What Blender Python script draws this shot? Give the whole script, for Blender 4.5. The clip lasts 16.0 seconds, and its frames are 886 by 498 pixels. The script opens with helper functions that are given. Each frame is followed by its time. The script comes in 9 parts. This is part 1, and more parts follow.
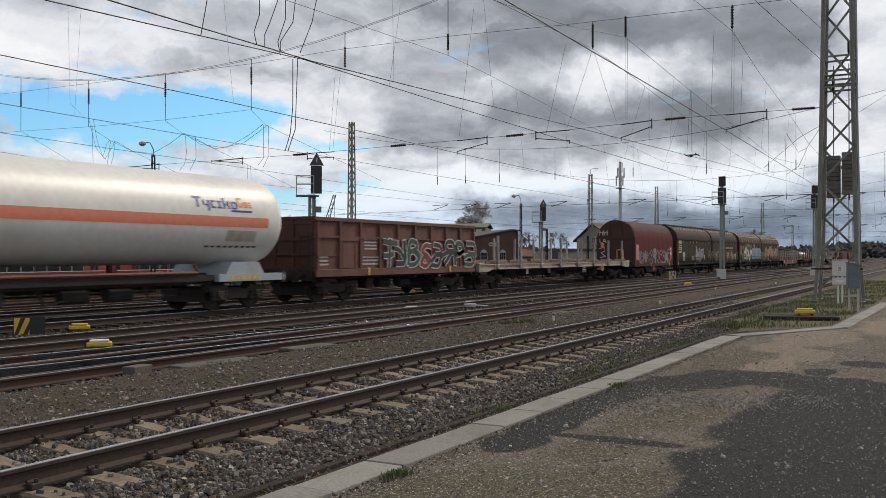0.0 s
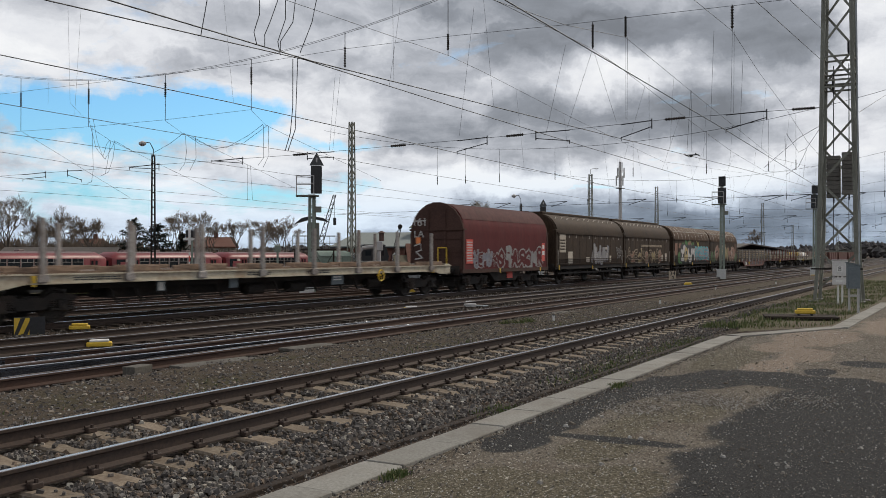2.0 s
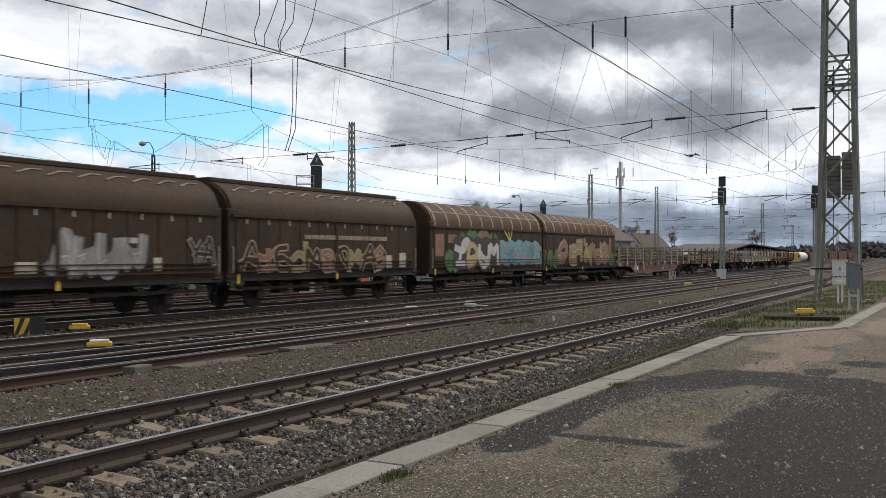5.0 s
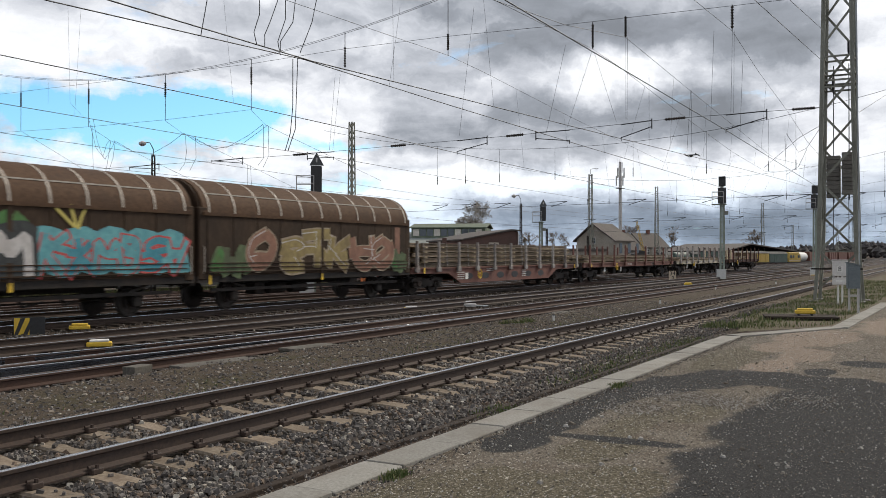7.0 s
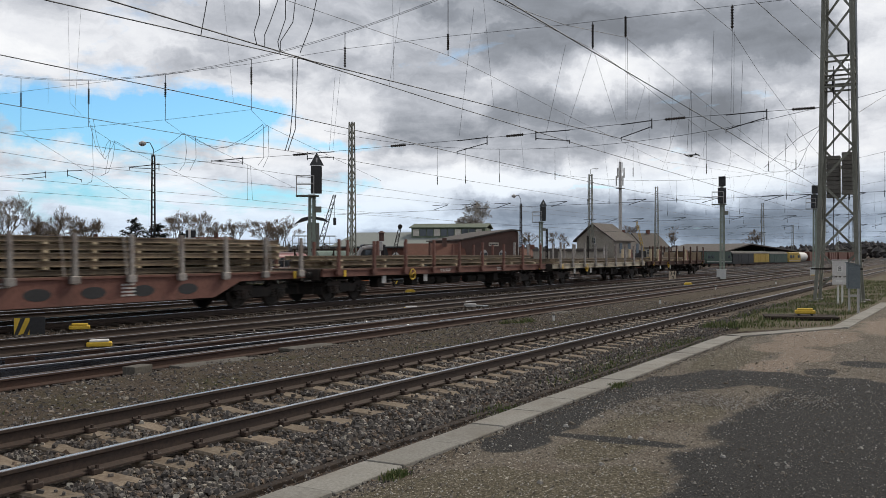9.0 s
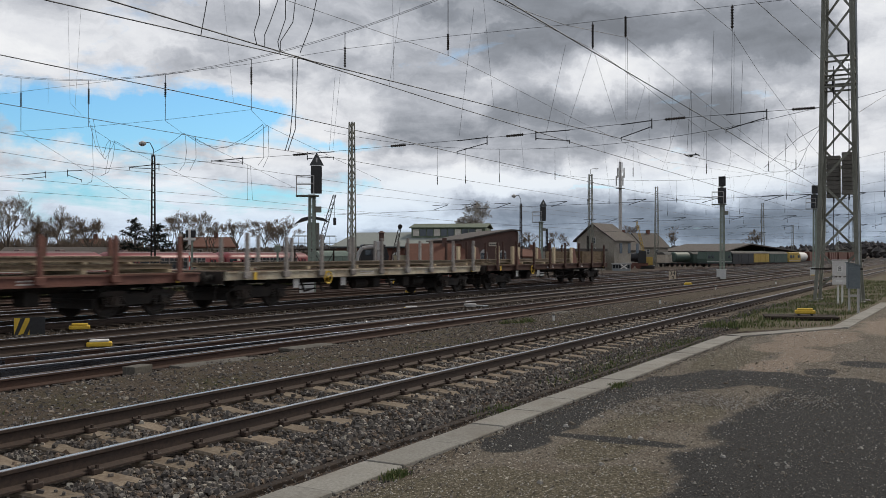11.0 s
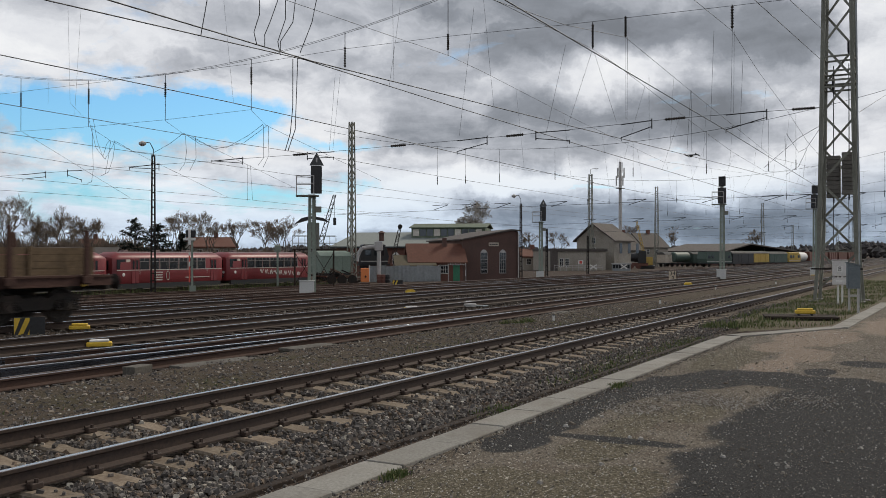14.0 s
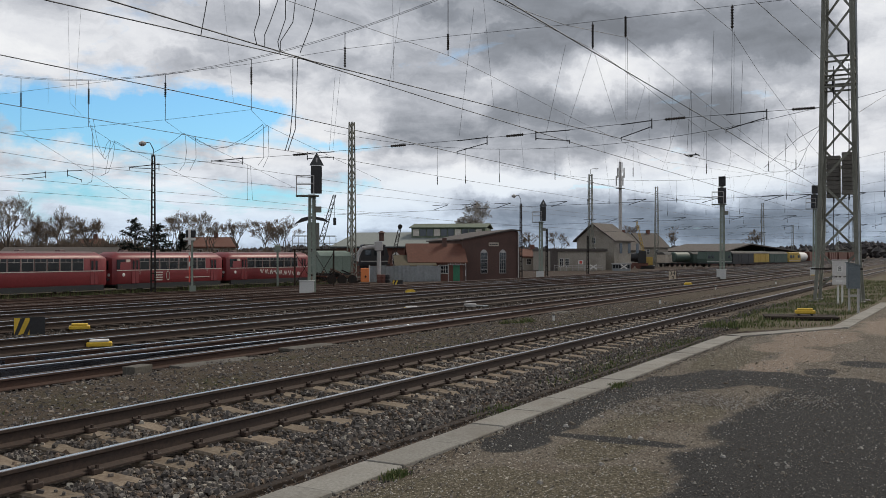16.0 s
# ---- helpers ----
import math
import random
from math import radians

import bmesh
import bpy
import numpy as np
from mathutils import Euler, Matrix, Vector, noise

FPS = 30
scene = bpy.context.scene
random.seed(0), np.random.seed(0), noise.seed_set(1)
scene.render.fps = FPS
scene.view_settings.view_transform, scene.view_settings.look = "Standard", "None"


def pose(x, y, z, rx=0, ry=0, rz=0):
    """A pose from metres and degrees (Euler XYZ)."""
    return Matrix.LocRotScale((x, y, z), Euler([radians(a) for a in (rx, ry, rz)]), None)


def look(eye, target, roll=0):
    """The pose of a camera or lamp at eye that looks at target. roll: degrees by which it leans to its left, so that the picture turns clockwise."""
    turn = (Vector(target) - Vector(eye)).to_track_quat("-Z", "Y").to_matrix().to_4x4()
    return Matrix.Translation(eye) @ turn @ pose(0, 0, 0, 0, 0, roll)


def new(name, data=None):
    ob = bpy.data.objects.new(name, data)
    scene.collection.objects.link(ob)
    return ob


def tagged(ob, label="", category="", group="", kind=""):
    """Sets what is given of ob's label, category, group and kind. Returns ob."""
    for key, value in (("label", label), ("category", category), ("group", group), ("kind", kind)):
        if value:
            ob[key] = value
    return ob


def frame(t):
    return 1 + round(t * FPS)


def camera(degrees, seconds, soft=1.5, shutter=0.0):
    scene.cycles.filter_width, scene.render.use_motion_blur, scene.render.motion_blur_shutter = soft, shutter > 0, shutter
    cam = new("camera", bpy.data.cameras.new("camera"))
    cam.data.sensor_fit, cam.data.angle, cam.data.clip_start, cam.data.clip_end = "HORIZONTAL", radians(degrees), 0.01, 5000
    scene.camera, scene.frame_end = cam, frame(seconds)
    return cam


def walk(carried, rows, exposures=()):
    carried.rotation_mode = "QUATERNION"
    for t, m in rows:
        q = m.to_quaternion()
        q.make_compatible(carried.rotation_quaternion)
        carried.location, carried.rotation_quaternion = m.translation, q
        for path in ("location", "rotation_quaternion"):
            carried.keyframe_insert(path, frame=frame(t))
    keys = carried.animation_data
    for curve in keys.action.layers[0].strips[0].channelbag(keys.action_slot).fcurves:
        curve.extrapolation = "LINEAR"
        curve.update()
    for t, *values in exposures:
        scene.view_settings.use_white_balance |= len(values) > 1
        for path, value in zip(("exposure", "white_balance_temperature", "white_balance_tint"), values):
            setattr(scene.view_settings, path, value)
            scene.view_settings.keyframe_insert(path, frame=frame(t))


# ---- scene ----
# Rails run along +X; the camera stands at the yard's edge and looks across them.
THETA = 28.77
EYE = (0.0, 0.0, 1.8)
cam = camera(50.84, 16.0, soft=0.8, shutter=0.3)
AIM = (EYE[0] + 100 * math.cos(radians(THETA)), EYE[1] + 100 * math.sin(radians(THETA)), EYE[2] + 0.545)
walk(cam, [(0.0, look(EYE, AIM)), (16.0, look(EYE, AIM))],
     [(0.0, 0.08), (2.0, 0.05), (3.5, 0.14), (5.2, 0.3), (7.0, 0.36), (8.0, 0.30), (9.0, 0.12), (11.5, 0.0), (16.0, 0.0)])

# ---- world and sun ----
SUN_AZ, SUN_EL = radians(-20), radians(42)
world = bpy.data.worlds.new("sky")
scene.world = world
world.use_nodes = True


def build_sky(nt):
    nt.nodes.clear()
    n, L = nt.nodes, nt.links

    def node(kind, **kw):
        nd = n.new(kind)
        for k, v in kw.items():
            nd.inputs[k].default_value = v
        return nd

    def math_node(op, a, b=None, clamp=False):
        nd = n.new("ShaderNodeMath")
        nd.operation, nd.use_clamp = op, clamp
        for i, v in enumerate((a, b)):
            if v is None:
                continue
            if isinstance(v, (int, float)):
                nd.inputs[i].default_value = v
            else:
                L.new(v, nd.inputs[i])
        return nd.outputs[0]

    def ramp(fac, stops):
        nd = n.new("ShaderNodeValToRGB")
        while len(nd.color_ramp.elements) < len(stops):
            nd.color_ramp.elements.new(0.5)
        for e, (p, c) in zip(nd.color_ramp.elements, stops):
            e.position, e.color = p, (*c, 1)
        L.new(fac, nd.inputs[0])
        return nd.outputs[0]

    def mix(fac, a, b):
        nd = n.new("ShaderNodeMix")
        nd.data_type = "RGBA"
        L.new(fac, nd.inputs[0])
        for i, v in ((6, a), (7, b)):
            if isinstance(v, tuple):
                nd.inputs[i].default_value = (*v, 1)
            else:
                L.new(v, nd.inputs[i])
        return nd.outputs[2]

    co = n.new("ShaderNodeTexCoord").outputs["Generated"]
    sep = n.new("ShaderNodeSeparateXYZ")
    L.new(co, sep.inputs[0])
    x, y, z = sep.outputs
    zz = math_node("MAXIMUM", z, 0.0)
    den = math_node("ADD", zz, 0.16)
    plane = n.new("ShaderNodeCombineXYZ")
    L.new(math_node("DIVIDE", x, den), plane.inputs[0])
    L.new(math_node("DIVIDE", y, den), plane.inputs[1])
    plane.inputs[2].default_value = CLOUD_SEED

    def noise_tex(scale, detail, rough, dist=0.0, shift=0.0):
        nd = node("ShaderNodeTexNoise", Scale=scale, Detail=detail, Roughness=rough, Distortion=dist)
        mp = n.new("ShaderNodeMapping")
        mp.inputs["Location"].default_value = (shift, shift * 0.7, 0)
        L.new(plane.outputs[0], mp.inputs[0])
        L.new(mp.outputs[0], nd.inputs["Vector"])
        return nd.outputs["Fac"]

    # clear sky
    sky = n.new("ShaderNodeTexSky")
    sky.sky_type, sky.sun_disc = "NISHITA", False
    sky.sun_elevation, sky.sun_rotation = SUN_EL, math.pi / 2 - SUN_AZ
    blue = n.new("ShaderNodeMix")
    blue.data_type, blue.blend_type = "RGBA", "MULTIPLY"
    blue.inputs[0].default_value = 1.0
    L.new(sky.outputs[0], blue.inputs[6])
    blue.inputs[7].default_value = (0.074, 0.122, 0.150, 1)
    # bearing and height over the horizon in degrees, ruffled so that no cloud has a smooth edge
    ruf = node("ShaderNodeTexNoise", Scale=11.0, Detail=8.0, Roughness=0.62)
    L.new(co, ruf.inputs["Vector"])
    rsep = n.new("ShaderNodeSeparateColor")
    L.new(ruf.outputs["Color"], rsep.inputs[0])
    ruffle = lambda out, amp: math_node("MULTIPLY", math_node("SUBTRACT", out, 0.5), amp)
    bearing = math_node("ADD", math_node("MULTIPLY", math_node("ARCTAN2", y, x), 57.2958), ruffle(rsep.outputs[0], 9.0))
    height = math_node("ADD", math_node("MULTIPLY", math_node("ARCSINE", z), 57.2958), ruffle(rsep.outputs[1], 4.2))

    def masses(items, start):
        """Soft cloud masses: bearing, height, half widths in degrees, weight."""
        total = start
        for az, el, ra, re, k in items:
            p = math_node("MULTIPLY", math_node("SUBTRACT", bearing, az), 1 / ra)
            q = math_node("MULTIPLY", math_node("SUBTRACT", height, el), 1 / re)
            d = math_node("ADD", math_node("MULTIPLY", p, p), math_node("MULTIPLY", q, q))
            total = math_node("ADD", math_node("MULTIPLY", math_node("EXPONENT", math_node("MULTIPLY", d, -1.0)), k), total)
        return total

    belly = noise_tex(0.9, 8, 0.55, 0.3)
    puff = noise_tex(3.2, 11, 0.6, 0.4, 4.3)
    grain = math_node("ADD", math_node("MULTIPLY", math_node("SUBTRACT", belly, 0.5), 0.6), math_node("MULTIPLY", math_node("SUBTRACT", puff, 0.5), 0.6))
    # heaped edges: small cells in bearing and height, so that the low clouds do not smear
    cell = n.new("ShaderNodeCombineXYZ")
    L.new(math_node("MULTIPLY", bearing, 0.11), cell.inputs[0])
    L.new(math_node("MULTIPLY", height, 0.26), cell.inputs[1])
    heap = node("ShaderNodeTexNoise", Scale=1.6, Detail=9.0, Roughness=0.58, Distortion=0.3)
    L.new(cell.outputs[0], heap.inputs["Vector"])
    grain = math_node("ADD", grain, math_node("MULTIPLY", math_node("SUBTRACT", heap.outputs["Fac"], 0.5), 0.9))
    tone = math_node("ADD", masses(CLOUDS, 0.66), grain)
    cloud = ramp(tone, ((0.05, (0.185, 0.20, 0.225)), (0.30, (0.265, 0.285, 0.322)), (0.55, (0.465, 0.485, 0.53)), (0.78, (0.72, 0.735, 0.77)), (1.0, (0.84, 0.85, 0.865))))
    # breaks in the cloud, wide in the north-west and thin streaks elsewhere
    gap = math_node("ADD", masses(BREAKS, 0.0), math_node("MULTIPLY", math_node("SUBTRACT", noise_tex(2.2, 9, 0.62, 0.3, 9.1), 0.5), 1.5))
    gapm = ramp(gap, ((0.22, (0, 0, 0)), (0.62, (1, 1, 1))))
    body = mix(gapm, cloud, blue.outputs[2])
    # bluish haze in the low cloud over the horizon
    low = ramp(z, ((0.0, (1, 1, 1)), (0.04, (0.8, 0.8, 0.8)), (0.10, (0, 0, 0))))
    hz = n.new("ShaderNodeMix")
    hz.data_type, hz.blend_type = "RGBA", "MULTIPLY"
    L.new(low, hz.inputs[0])
    L.new(body, hz.inputs[6])
    hz.inputs[7].default_value = (0.80, 0.93, 1.06, 1)
    total = hz.outputs[2]
    bg = n.new("ShaderNodeBackground")
    bg.inputs[1].default_value = SKY_STRENGTH
    L.new(total, bg.inputs[0])
    out = n.new("ShaderNodeOutputWorld")
    L.new(bg.outputs[0], out.inputs[0])


CLOUD_SEED, SKY_STRENGTH = 3.0, 1.05
CLOUDS = ((24.7, 13.3, 5.6, 2.7, -0.42), (0, 66, 1000, 28, -0.34), (18.6, 13.8, 4.0, 2.0, -0.25), (10.7, 12.7, 6.2, 2.2, -0.50), (13.0, 8.0, 7.3, 1.8, -0.50), (21.3, 8.6, 4.0, 1.2, -0.15), (32.0, 14.3, 5.0, 1.7, -0.15),
          (31.7, 11.0, 3.6, 1.4, -0.25), (42.2, 11.0, 4.3, 0.7, -0.22), (17.0, 2.0, 11.0, 1.3, -0.42), (8.3, 1.3, 6.6, 1.2, -0.35), (4.0, 3.5, 4.0, 1.5, -0.2), (26.1, 7.6, 5.0, 1.4, -0.3),
          (18.6, 10.8, 4.3, 1.4, 0.35), (39.6, 7.5, 3.6, 2.0, 0.35), (34.5, 8.6, 2.6, 1.7, 0.2), (26.5, 4.4, 5.5, 0.8, 0.5))
CLOUDS += ((14.6, 4.6, 7.3, 0.9, 0.42), (4.7, 12.2, 2.6, 2.7, 0.25), (5.3, 6.3, 3.0, 3.4, 0.25), (51.9, 11.4, 3.6, 1.4, 0.2), (51.6, 5.7, 3.0, 0.7, 0.3), (33.8, 2.8, 4.0, 0.9, 0.3), (46.4, 3.0, 7.6, 1.6, 0.4))
BREAKS = ((48.5, 7.9, 7.2, 1.9, 1.1), (43.5, 8.3, 4.0, 1.1, 0.9), (50.5, 3.4, 5.5, 1.7, 0.55), (53.1, 6.3, 1.7, 1.0, 0.4), (39.2, 3.6, 5.0, 1.0, 0.35), (35.1, 6.5, 3.3, 0.4, 0.4), (33.8, 4.1, 2.6, 0.5, 0.3), (19.6, 4.1, 2.0, 0.3, 0.35))
build_sky(world.node_tree)
sun = new("sun", bpy.data.lights.new("sun", "SUN"))
sun.data.energy, sun.data.angle, sun.data.color = 2.3, radians(14), (1.0, 0.90, 0.76)
sun.matrix_world = look((60 * math.cos(SUN_AZ), 60 * math.sin(SUN_AZ), 60 * math.tan(SUN_EL)), (0, 0, 0))
# ---- materials ----
def surface(name, a, b, rough=0.8, metal=0.0, grain=40.0, stain=1.5, stain_col=None, stain_amt=0.5, bump=0.15, depth=0.004, vary=0.0, stretch=(1, 1, 1), spec=0.5):
    """Two tones of grain, wide stains over them, and a fine relief."""
    m = bpy.data.materials.new(name)
    m.use_nodes = True
    n, L = m.node_tree.nodes, m.node_tree.links
    bs = n["Principled BSDF"]
    bs.inputs["Roughness"].default_value, bs.inputs["Metallic"].default_value = rough, metal
    bs.inputs["Specular IOR Level"].default_value = spec
    tc = n.new("ShaderNodeTexCoord")
    mp = n.new("ShaderNodeMapping")
    mp.inputs["Scale"].default_value = stretch
    L.new(tc.outputs["Object"], mp.inputs[0])
    vec = mp.outputs[0]
    if vary:
        info = n.new("ShaderNodeObjectInfo")
        off = n.new("ShaderNodeVectorMath")
        off.operation = "SCALE"
        off.inputs[0].default_value = (31.0, 17.0, 23.0)
        L.new(info.outputs["Random"], off.inputs["Scale"])
        add = n.new("ShaderNodeVectorMath")
        L.new(vec, add.inputs[0])
        L.new(off.outputs[0], add.inputs[1])
        vec = add.outputs[0]
    n1 = n.new("ShaderNodeTexNoise")
    n1.inputs["Scale"].default_value, n1.inputs["Detail"].default_value, n1.inputs["Roughness"].default_value = grain, 5, 0.65
    n2 = n.new("ShaderNodeTexNoise")
    n2.inputs["Scale"].default_value, n2.inputs["Detail"].default_value, n2.inputs["Roughness"].default_value = stain, 6, 0.6
    for nd in (n1, n2):
        L.new(vec, nd.inputs["Vector"])
    r1 = n.new("ShaderNodeValToRGB")
    r1.color_ramp.elements[0].position, r1.color_ramp.elements[1].position = 0.36, 0.64
    r1.color_ramp.elements[0].color, r1.color_ramp.elements[1].color = (*a, 1), (*b, 1)
    L.new(n1.outputs["Fac"], r1.inputs[0])
    r2 = n.new("ShaderNodeMapRange")
    r2.inputs[1].default_value, r2.inputs[2].default_value, r2.inputs[4].default_value = 0.48, 0.68, stain_amt
    L.new(n2.outputs["Fac"], r2.inputs[0])
    mx = n.new("ShaderNodeMix")
    mx.data_type = "RGBA"
    L.new(r2.outputs[0], mx.inputs[0])
    L.new(r1.outputs[0], mx.inputs[6])
    mx.inputs[7].default_value = (*(stain_col or [v * 0.55 for v in a]), 1)
    col = mx.outputs[2]
    if vary:
        hs = n.new("ShaderNodeHueSaturation")
        mr = n.new("ShaderNodeMapRange")
        mr.inputs[3].default_value, mr.inputs[4].default_value = 1 - vary, 1 + vary
        L.new(info.outputs["Random"], mr.inputs[0])
        L.new(mr.outputs[0], hs.inputs["Value"])
        L.new(col, hs.inputs["Color"])
        col = hs.outputs[0]
    L.new(col, bs.inputs["Base Color"])
    if bump:
        bp = n.new("ShaderNodeBump")
        bp.inputs["Strength"].default_value, bp.inputs["Distance"].default_value = bump, depth
        L.new(n1.outputs["Fac"], bp.inputs["Height"])
        L.new(bp.outputs[0], bs.inputs["Normal"])
    return m


def glass_mat(name, tint):
    m = bpy.data.materials.new(name)
    m.use_nodes = True
    bs = m.node_tree.nodes["Principled BSDF"]
    bs.inputs["Base Color"].default_value, bs.inputs["Roughness"].default_value = (*tint, 1), 0.06
    bs.inputs["Specular IOR Level"].default_value = 0.7
    return m


M_BALLAST = surface("ballast", (0.055, 0.046, 0.04), (0.155, 0.135, 0.12), 0.95, 0, 22, 0.35, (0.085, 0.06, 0.045), 0.6, 0.8, 0.03, spec=0.15)
M_BALLAST_FAR = surface("ballast_rusty", (0.028, 0.021, 0.017), (0.075, 0.057, 0.044), 0.95, 0, 16, 0.3, (0.075, 0.048, 0.035), 0.6, 0.8, 0.03, spec=0.15)
M_STONE = surface("stone", (0.075, 0.066, 0.06), (0.155, 0.14, 0.128), 0.9, 0, 9, 1.2, (0.10, 0.065, 0.045), 0.4, 0.3, 0.004)
M_SLEEPER = surface("sleeper_concrete", (0.165, 0.132, 0.098), (0.26, 0.215, 0.165), 0.9, 0, 30, 2.5, (0.10, 0.07, 0.05), 0.6, 0.3, 0.004, 0.15, spec=0.15)
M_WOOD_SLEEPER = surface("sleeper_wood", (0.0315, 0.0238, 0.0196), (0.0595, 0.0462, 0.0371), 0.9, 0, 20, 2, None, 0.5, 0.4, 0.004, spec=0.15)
M_RAIL = surface("rail_steel", (0.0279, 0.0174, 0.013), (0.0527, 0.0322, 0.0229), 0.75, 0.1, 30, 1.0, (0.03, 0.02, 0.016), 0.5, 0.2, 0.002)
M_RAIL_RED = surface("rail_rust", (0.036, 0.0174, 0.0112), (0.062, 0.0298, 0.0192), 0.8, 0.05, 30, 1.0, (0.045, 0.024, 0.017), 0.5, 0.2, 0.002)
M_RAIL_TOP = surface("rail_head", (0.40, 0.41, 0.43), (0.52, 0.53, 0.55), 0.26, 1.0, 60, 2, None, 0.2, 0.05, 0.001)
M_RAIL_TOP_DULL = surface("rail_head_dull", (0.075, 0.0562, 0.0465), (0.12, 0.0938, 0.0788), 0.5, 0.5, 60, 2, None, 0.3, 0.05, 0.001)
M_KERB = surface("kerb_concrete", (0.176, 0.167, 0.147), (0.255, 0.247, 0.221), 0.9, 0, 35, 2.0, (0.15, 0.13, 0.105), 0.6, 0.3, 0.004, 0.12)
M_BLADE = surface("polished_blade", (0.17, 0.185, 0.22), (0.26, 0.28, 0.32), 0.25, 1.0, 30, 1.2, (0.05, 0.04, 0.036), 0.4, 0.05, 0.001)
M_STEEL_GREY = surface("grey_paint_steel", (0.15, 0.155, 0.13), (0.23, 0.235, 0.20), 0.65, 0.1, 25, 1.0, (0.07, 0.06, 0.045), 0.5, 0.15, 0.002)
M_BLACK = surface("black_paint", (0.012, 0.012, 0.013), (0.024, 0.024, 0.026), 0.5, 0, 20, 1, None, 0.3, 0.1, 0.002)
M_WIRE = surface("wire", (0.03, 0.032, 0.035), (0.06, 0.062, 0.065), 0.5, 0.4, 20, 1, None, 0.3, 0, 0)
M_GREY_BOX = surface("grey_box", (0.36, 0.35, 0.34), (0.46, 0.45, 0.44), 0.6, 0, 30, 2, (0.28, 0.26, 0.24), 0.4, 0.05, 0.001)
M_DARK_BOX = surface("slate_box", (0.10, 0.125, 0.14), (0.14, 0.165, 0.18), 0.55, 0, 30, 2, None, 0.3, 0.05, 0.001)
M_WHITE = surface("white_paint", (0.62, 0.61, 0.58), (0.74, 0.73, 0.70), 0.6, 0, 25, 1.5, (0.45, 0.42, 0.38), 0.4, 0.05, 0.001)
M_YELLOW = surface("yellow_paint", (0.62, 0.40, 0.03), (0.75, 0.50, 0.05), 0.55, 0, 25, 3, (0.42, 0.27, 0.04), 0.4, 0.05, 0.001)
M_ORANGE = surface("orange_paint", (0.72, 0.20, 0.05), (0.82, 0.26, 0.08), 0.55, 0, 25, 3, None, 0.2, 0, 0)
M_GLASS = glass_mat("dark_glass", (0.02, 0.024, 0.028))
M_RED_RUST = surface("wagon_rust_red", (0.113, 0.045, 0.0333), (0.18, 0.0765, 0.0558), 0.75, 0, 18, 0.9, (0.075, 0.033, 0.025), 0.7, 0.15, 0.004, 0, (1, 1, 0.5))
M_CHASSIS = surface("bogie_grime", (0.012, 0.0102, 0.009), (0.027, 0.0222, 0.0186), 0.85, 0.1, 20, 1.5, (0.07, 0.045, 0.033), 0.4, 0.2, 0.003)
M_WHEEL = surface("wheel_steel", (0.022, 0.019, 0.017), (0.05, 0.042, 0.036), 0.7, 0.3, 20, 2, (0.06, 0.035, 0.025), 0.5, 0.1, 0.002)
M_TANK = surface("tank_white", (0.68, 0.66, 0.61), (0.76, 0.745, 0.70), 0.42, 0, 6, 0.45, (0.55, 0.52, 0.46), 0.5, 0.03, 0.003, 0, (1, 1, 0.6))
M_STRIPE = surface("tank_stripe", (0.68, 0.20, 0.12), (0.76, 0.25, 0.16), 0.45, 0, 8, 0.5, (0.55, 0.2, 0.14), 0.4, 0.02, 0.002)
M_BLUE = surface("lettering_blue", (0.03, 0.045, 0.22), (0.045, 0.065, 0.28), 0.5, 0, 20, 1, None, 0.2, 0, 0)
M_GALV = surface("pale_blue_steel", (0.30, 0.33, 0.36), (0.40, 0.43, 0.46), 0.6, 0.1, 20, 1, (0.2, 0.18, 0.16), 0.5, 0.1, 0.002)
M_DECK_WOOD = surface("deck_plank", (0.13, 0.085, 0.058), (0.23, 0.155, 0.105), 0.85, 0, 14, 1.5, (0.09, 0.06, 0.045), 0.5, 0.3, 0.004, 0.2, (0.3, 3, 1))
M_CREAM = surface("weathered_cream", (0.36, 0.32, 0.24), (0.50, 0.45, 0.35), 0.7, 0, 9, 1.0, (0.22, 0.14, 0.08), 0.7, 0.1, 0.003)
M_STAKE = surface("stake_steel", (0.22, 0.20, 0.185), (0.34, 0.32, 0.30), 0.6, 0.3, 14, 1.5, (0.14, 0.085, 0.06), 0.6, 0.1, 0.002, 0.15)
M_TARP = surface("dark_red_tarpaulin", (0.081, 0.0108, 0.0126), (0.108, 0.0162, 0.0171), 0.75, 0, 5, 0.7, (0.08, 0.02, 0.02), 0.6, 0.2, 0.01, 0, (1, 1, 0.4), 0.2)
M_TARP_TOP = surface("brown_tarpaulin_top", (0.058, 0.02, 0.02), (0.085, 0.03, 0.028), 0.8, 0, 5, 0.7, (0.05, 0.022, 0.02), 0.6, 0.2, 0.01, 0, (1, 1, 0.4), 0.2)
M_TARP_END = surface("brown_end_wall", (0.055, 0.03, 0.024), (0.085, 0.046, 0.037), 0.8, 0, 14, 0.9, (0.038, 0.022, 0.018), 0.6, 0.15, 0.003, spec=0.2)
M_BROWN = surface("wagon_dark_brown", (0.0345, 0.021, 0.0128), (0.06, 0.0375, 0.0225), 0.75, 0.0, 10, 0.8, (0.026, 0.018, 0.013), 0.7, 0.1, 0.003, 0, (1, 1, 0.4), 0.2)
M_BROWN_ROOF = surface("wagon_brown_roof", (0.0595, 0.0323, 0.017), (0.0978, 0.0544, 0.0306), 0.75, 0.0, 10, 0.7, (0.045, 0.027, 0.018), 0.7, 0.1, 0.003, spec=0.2)
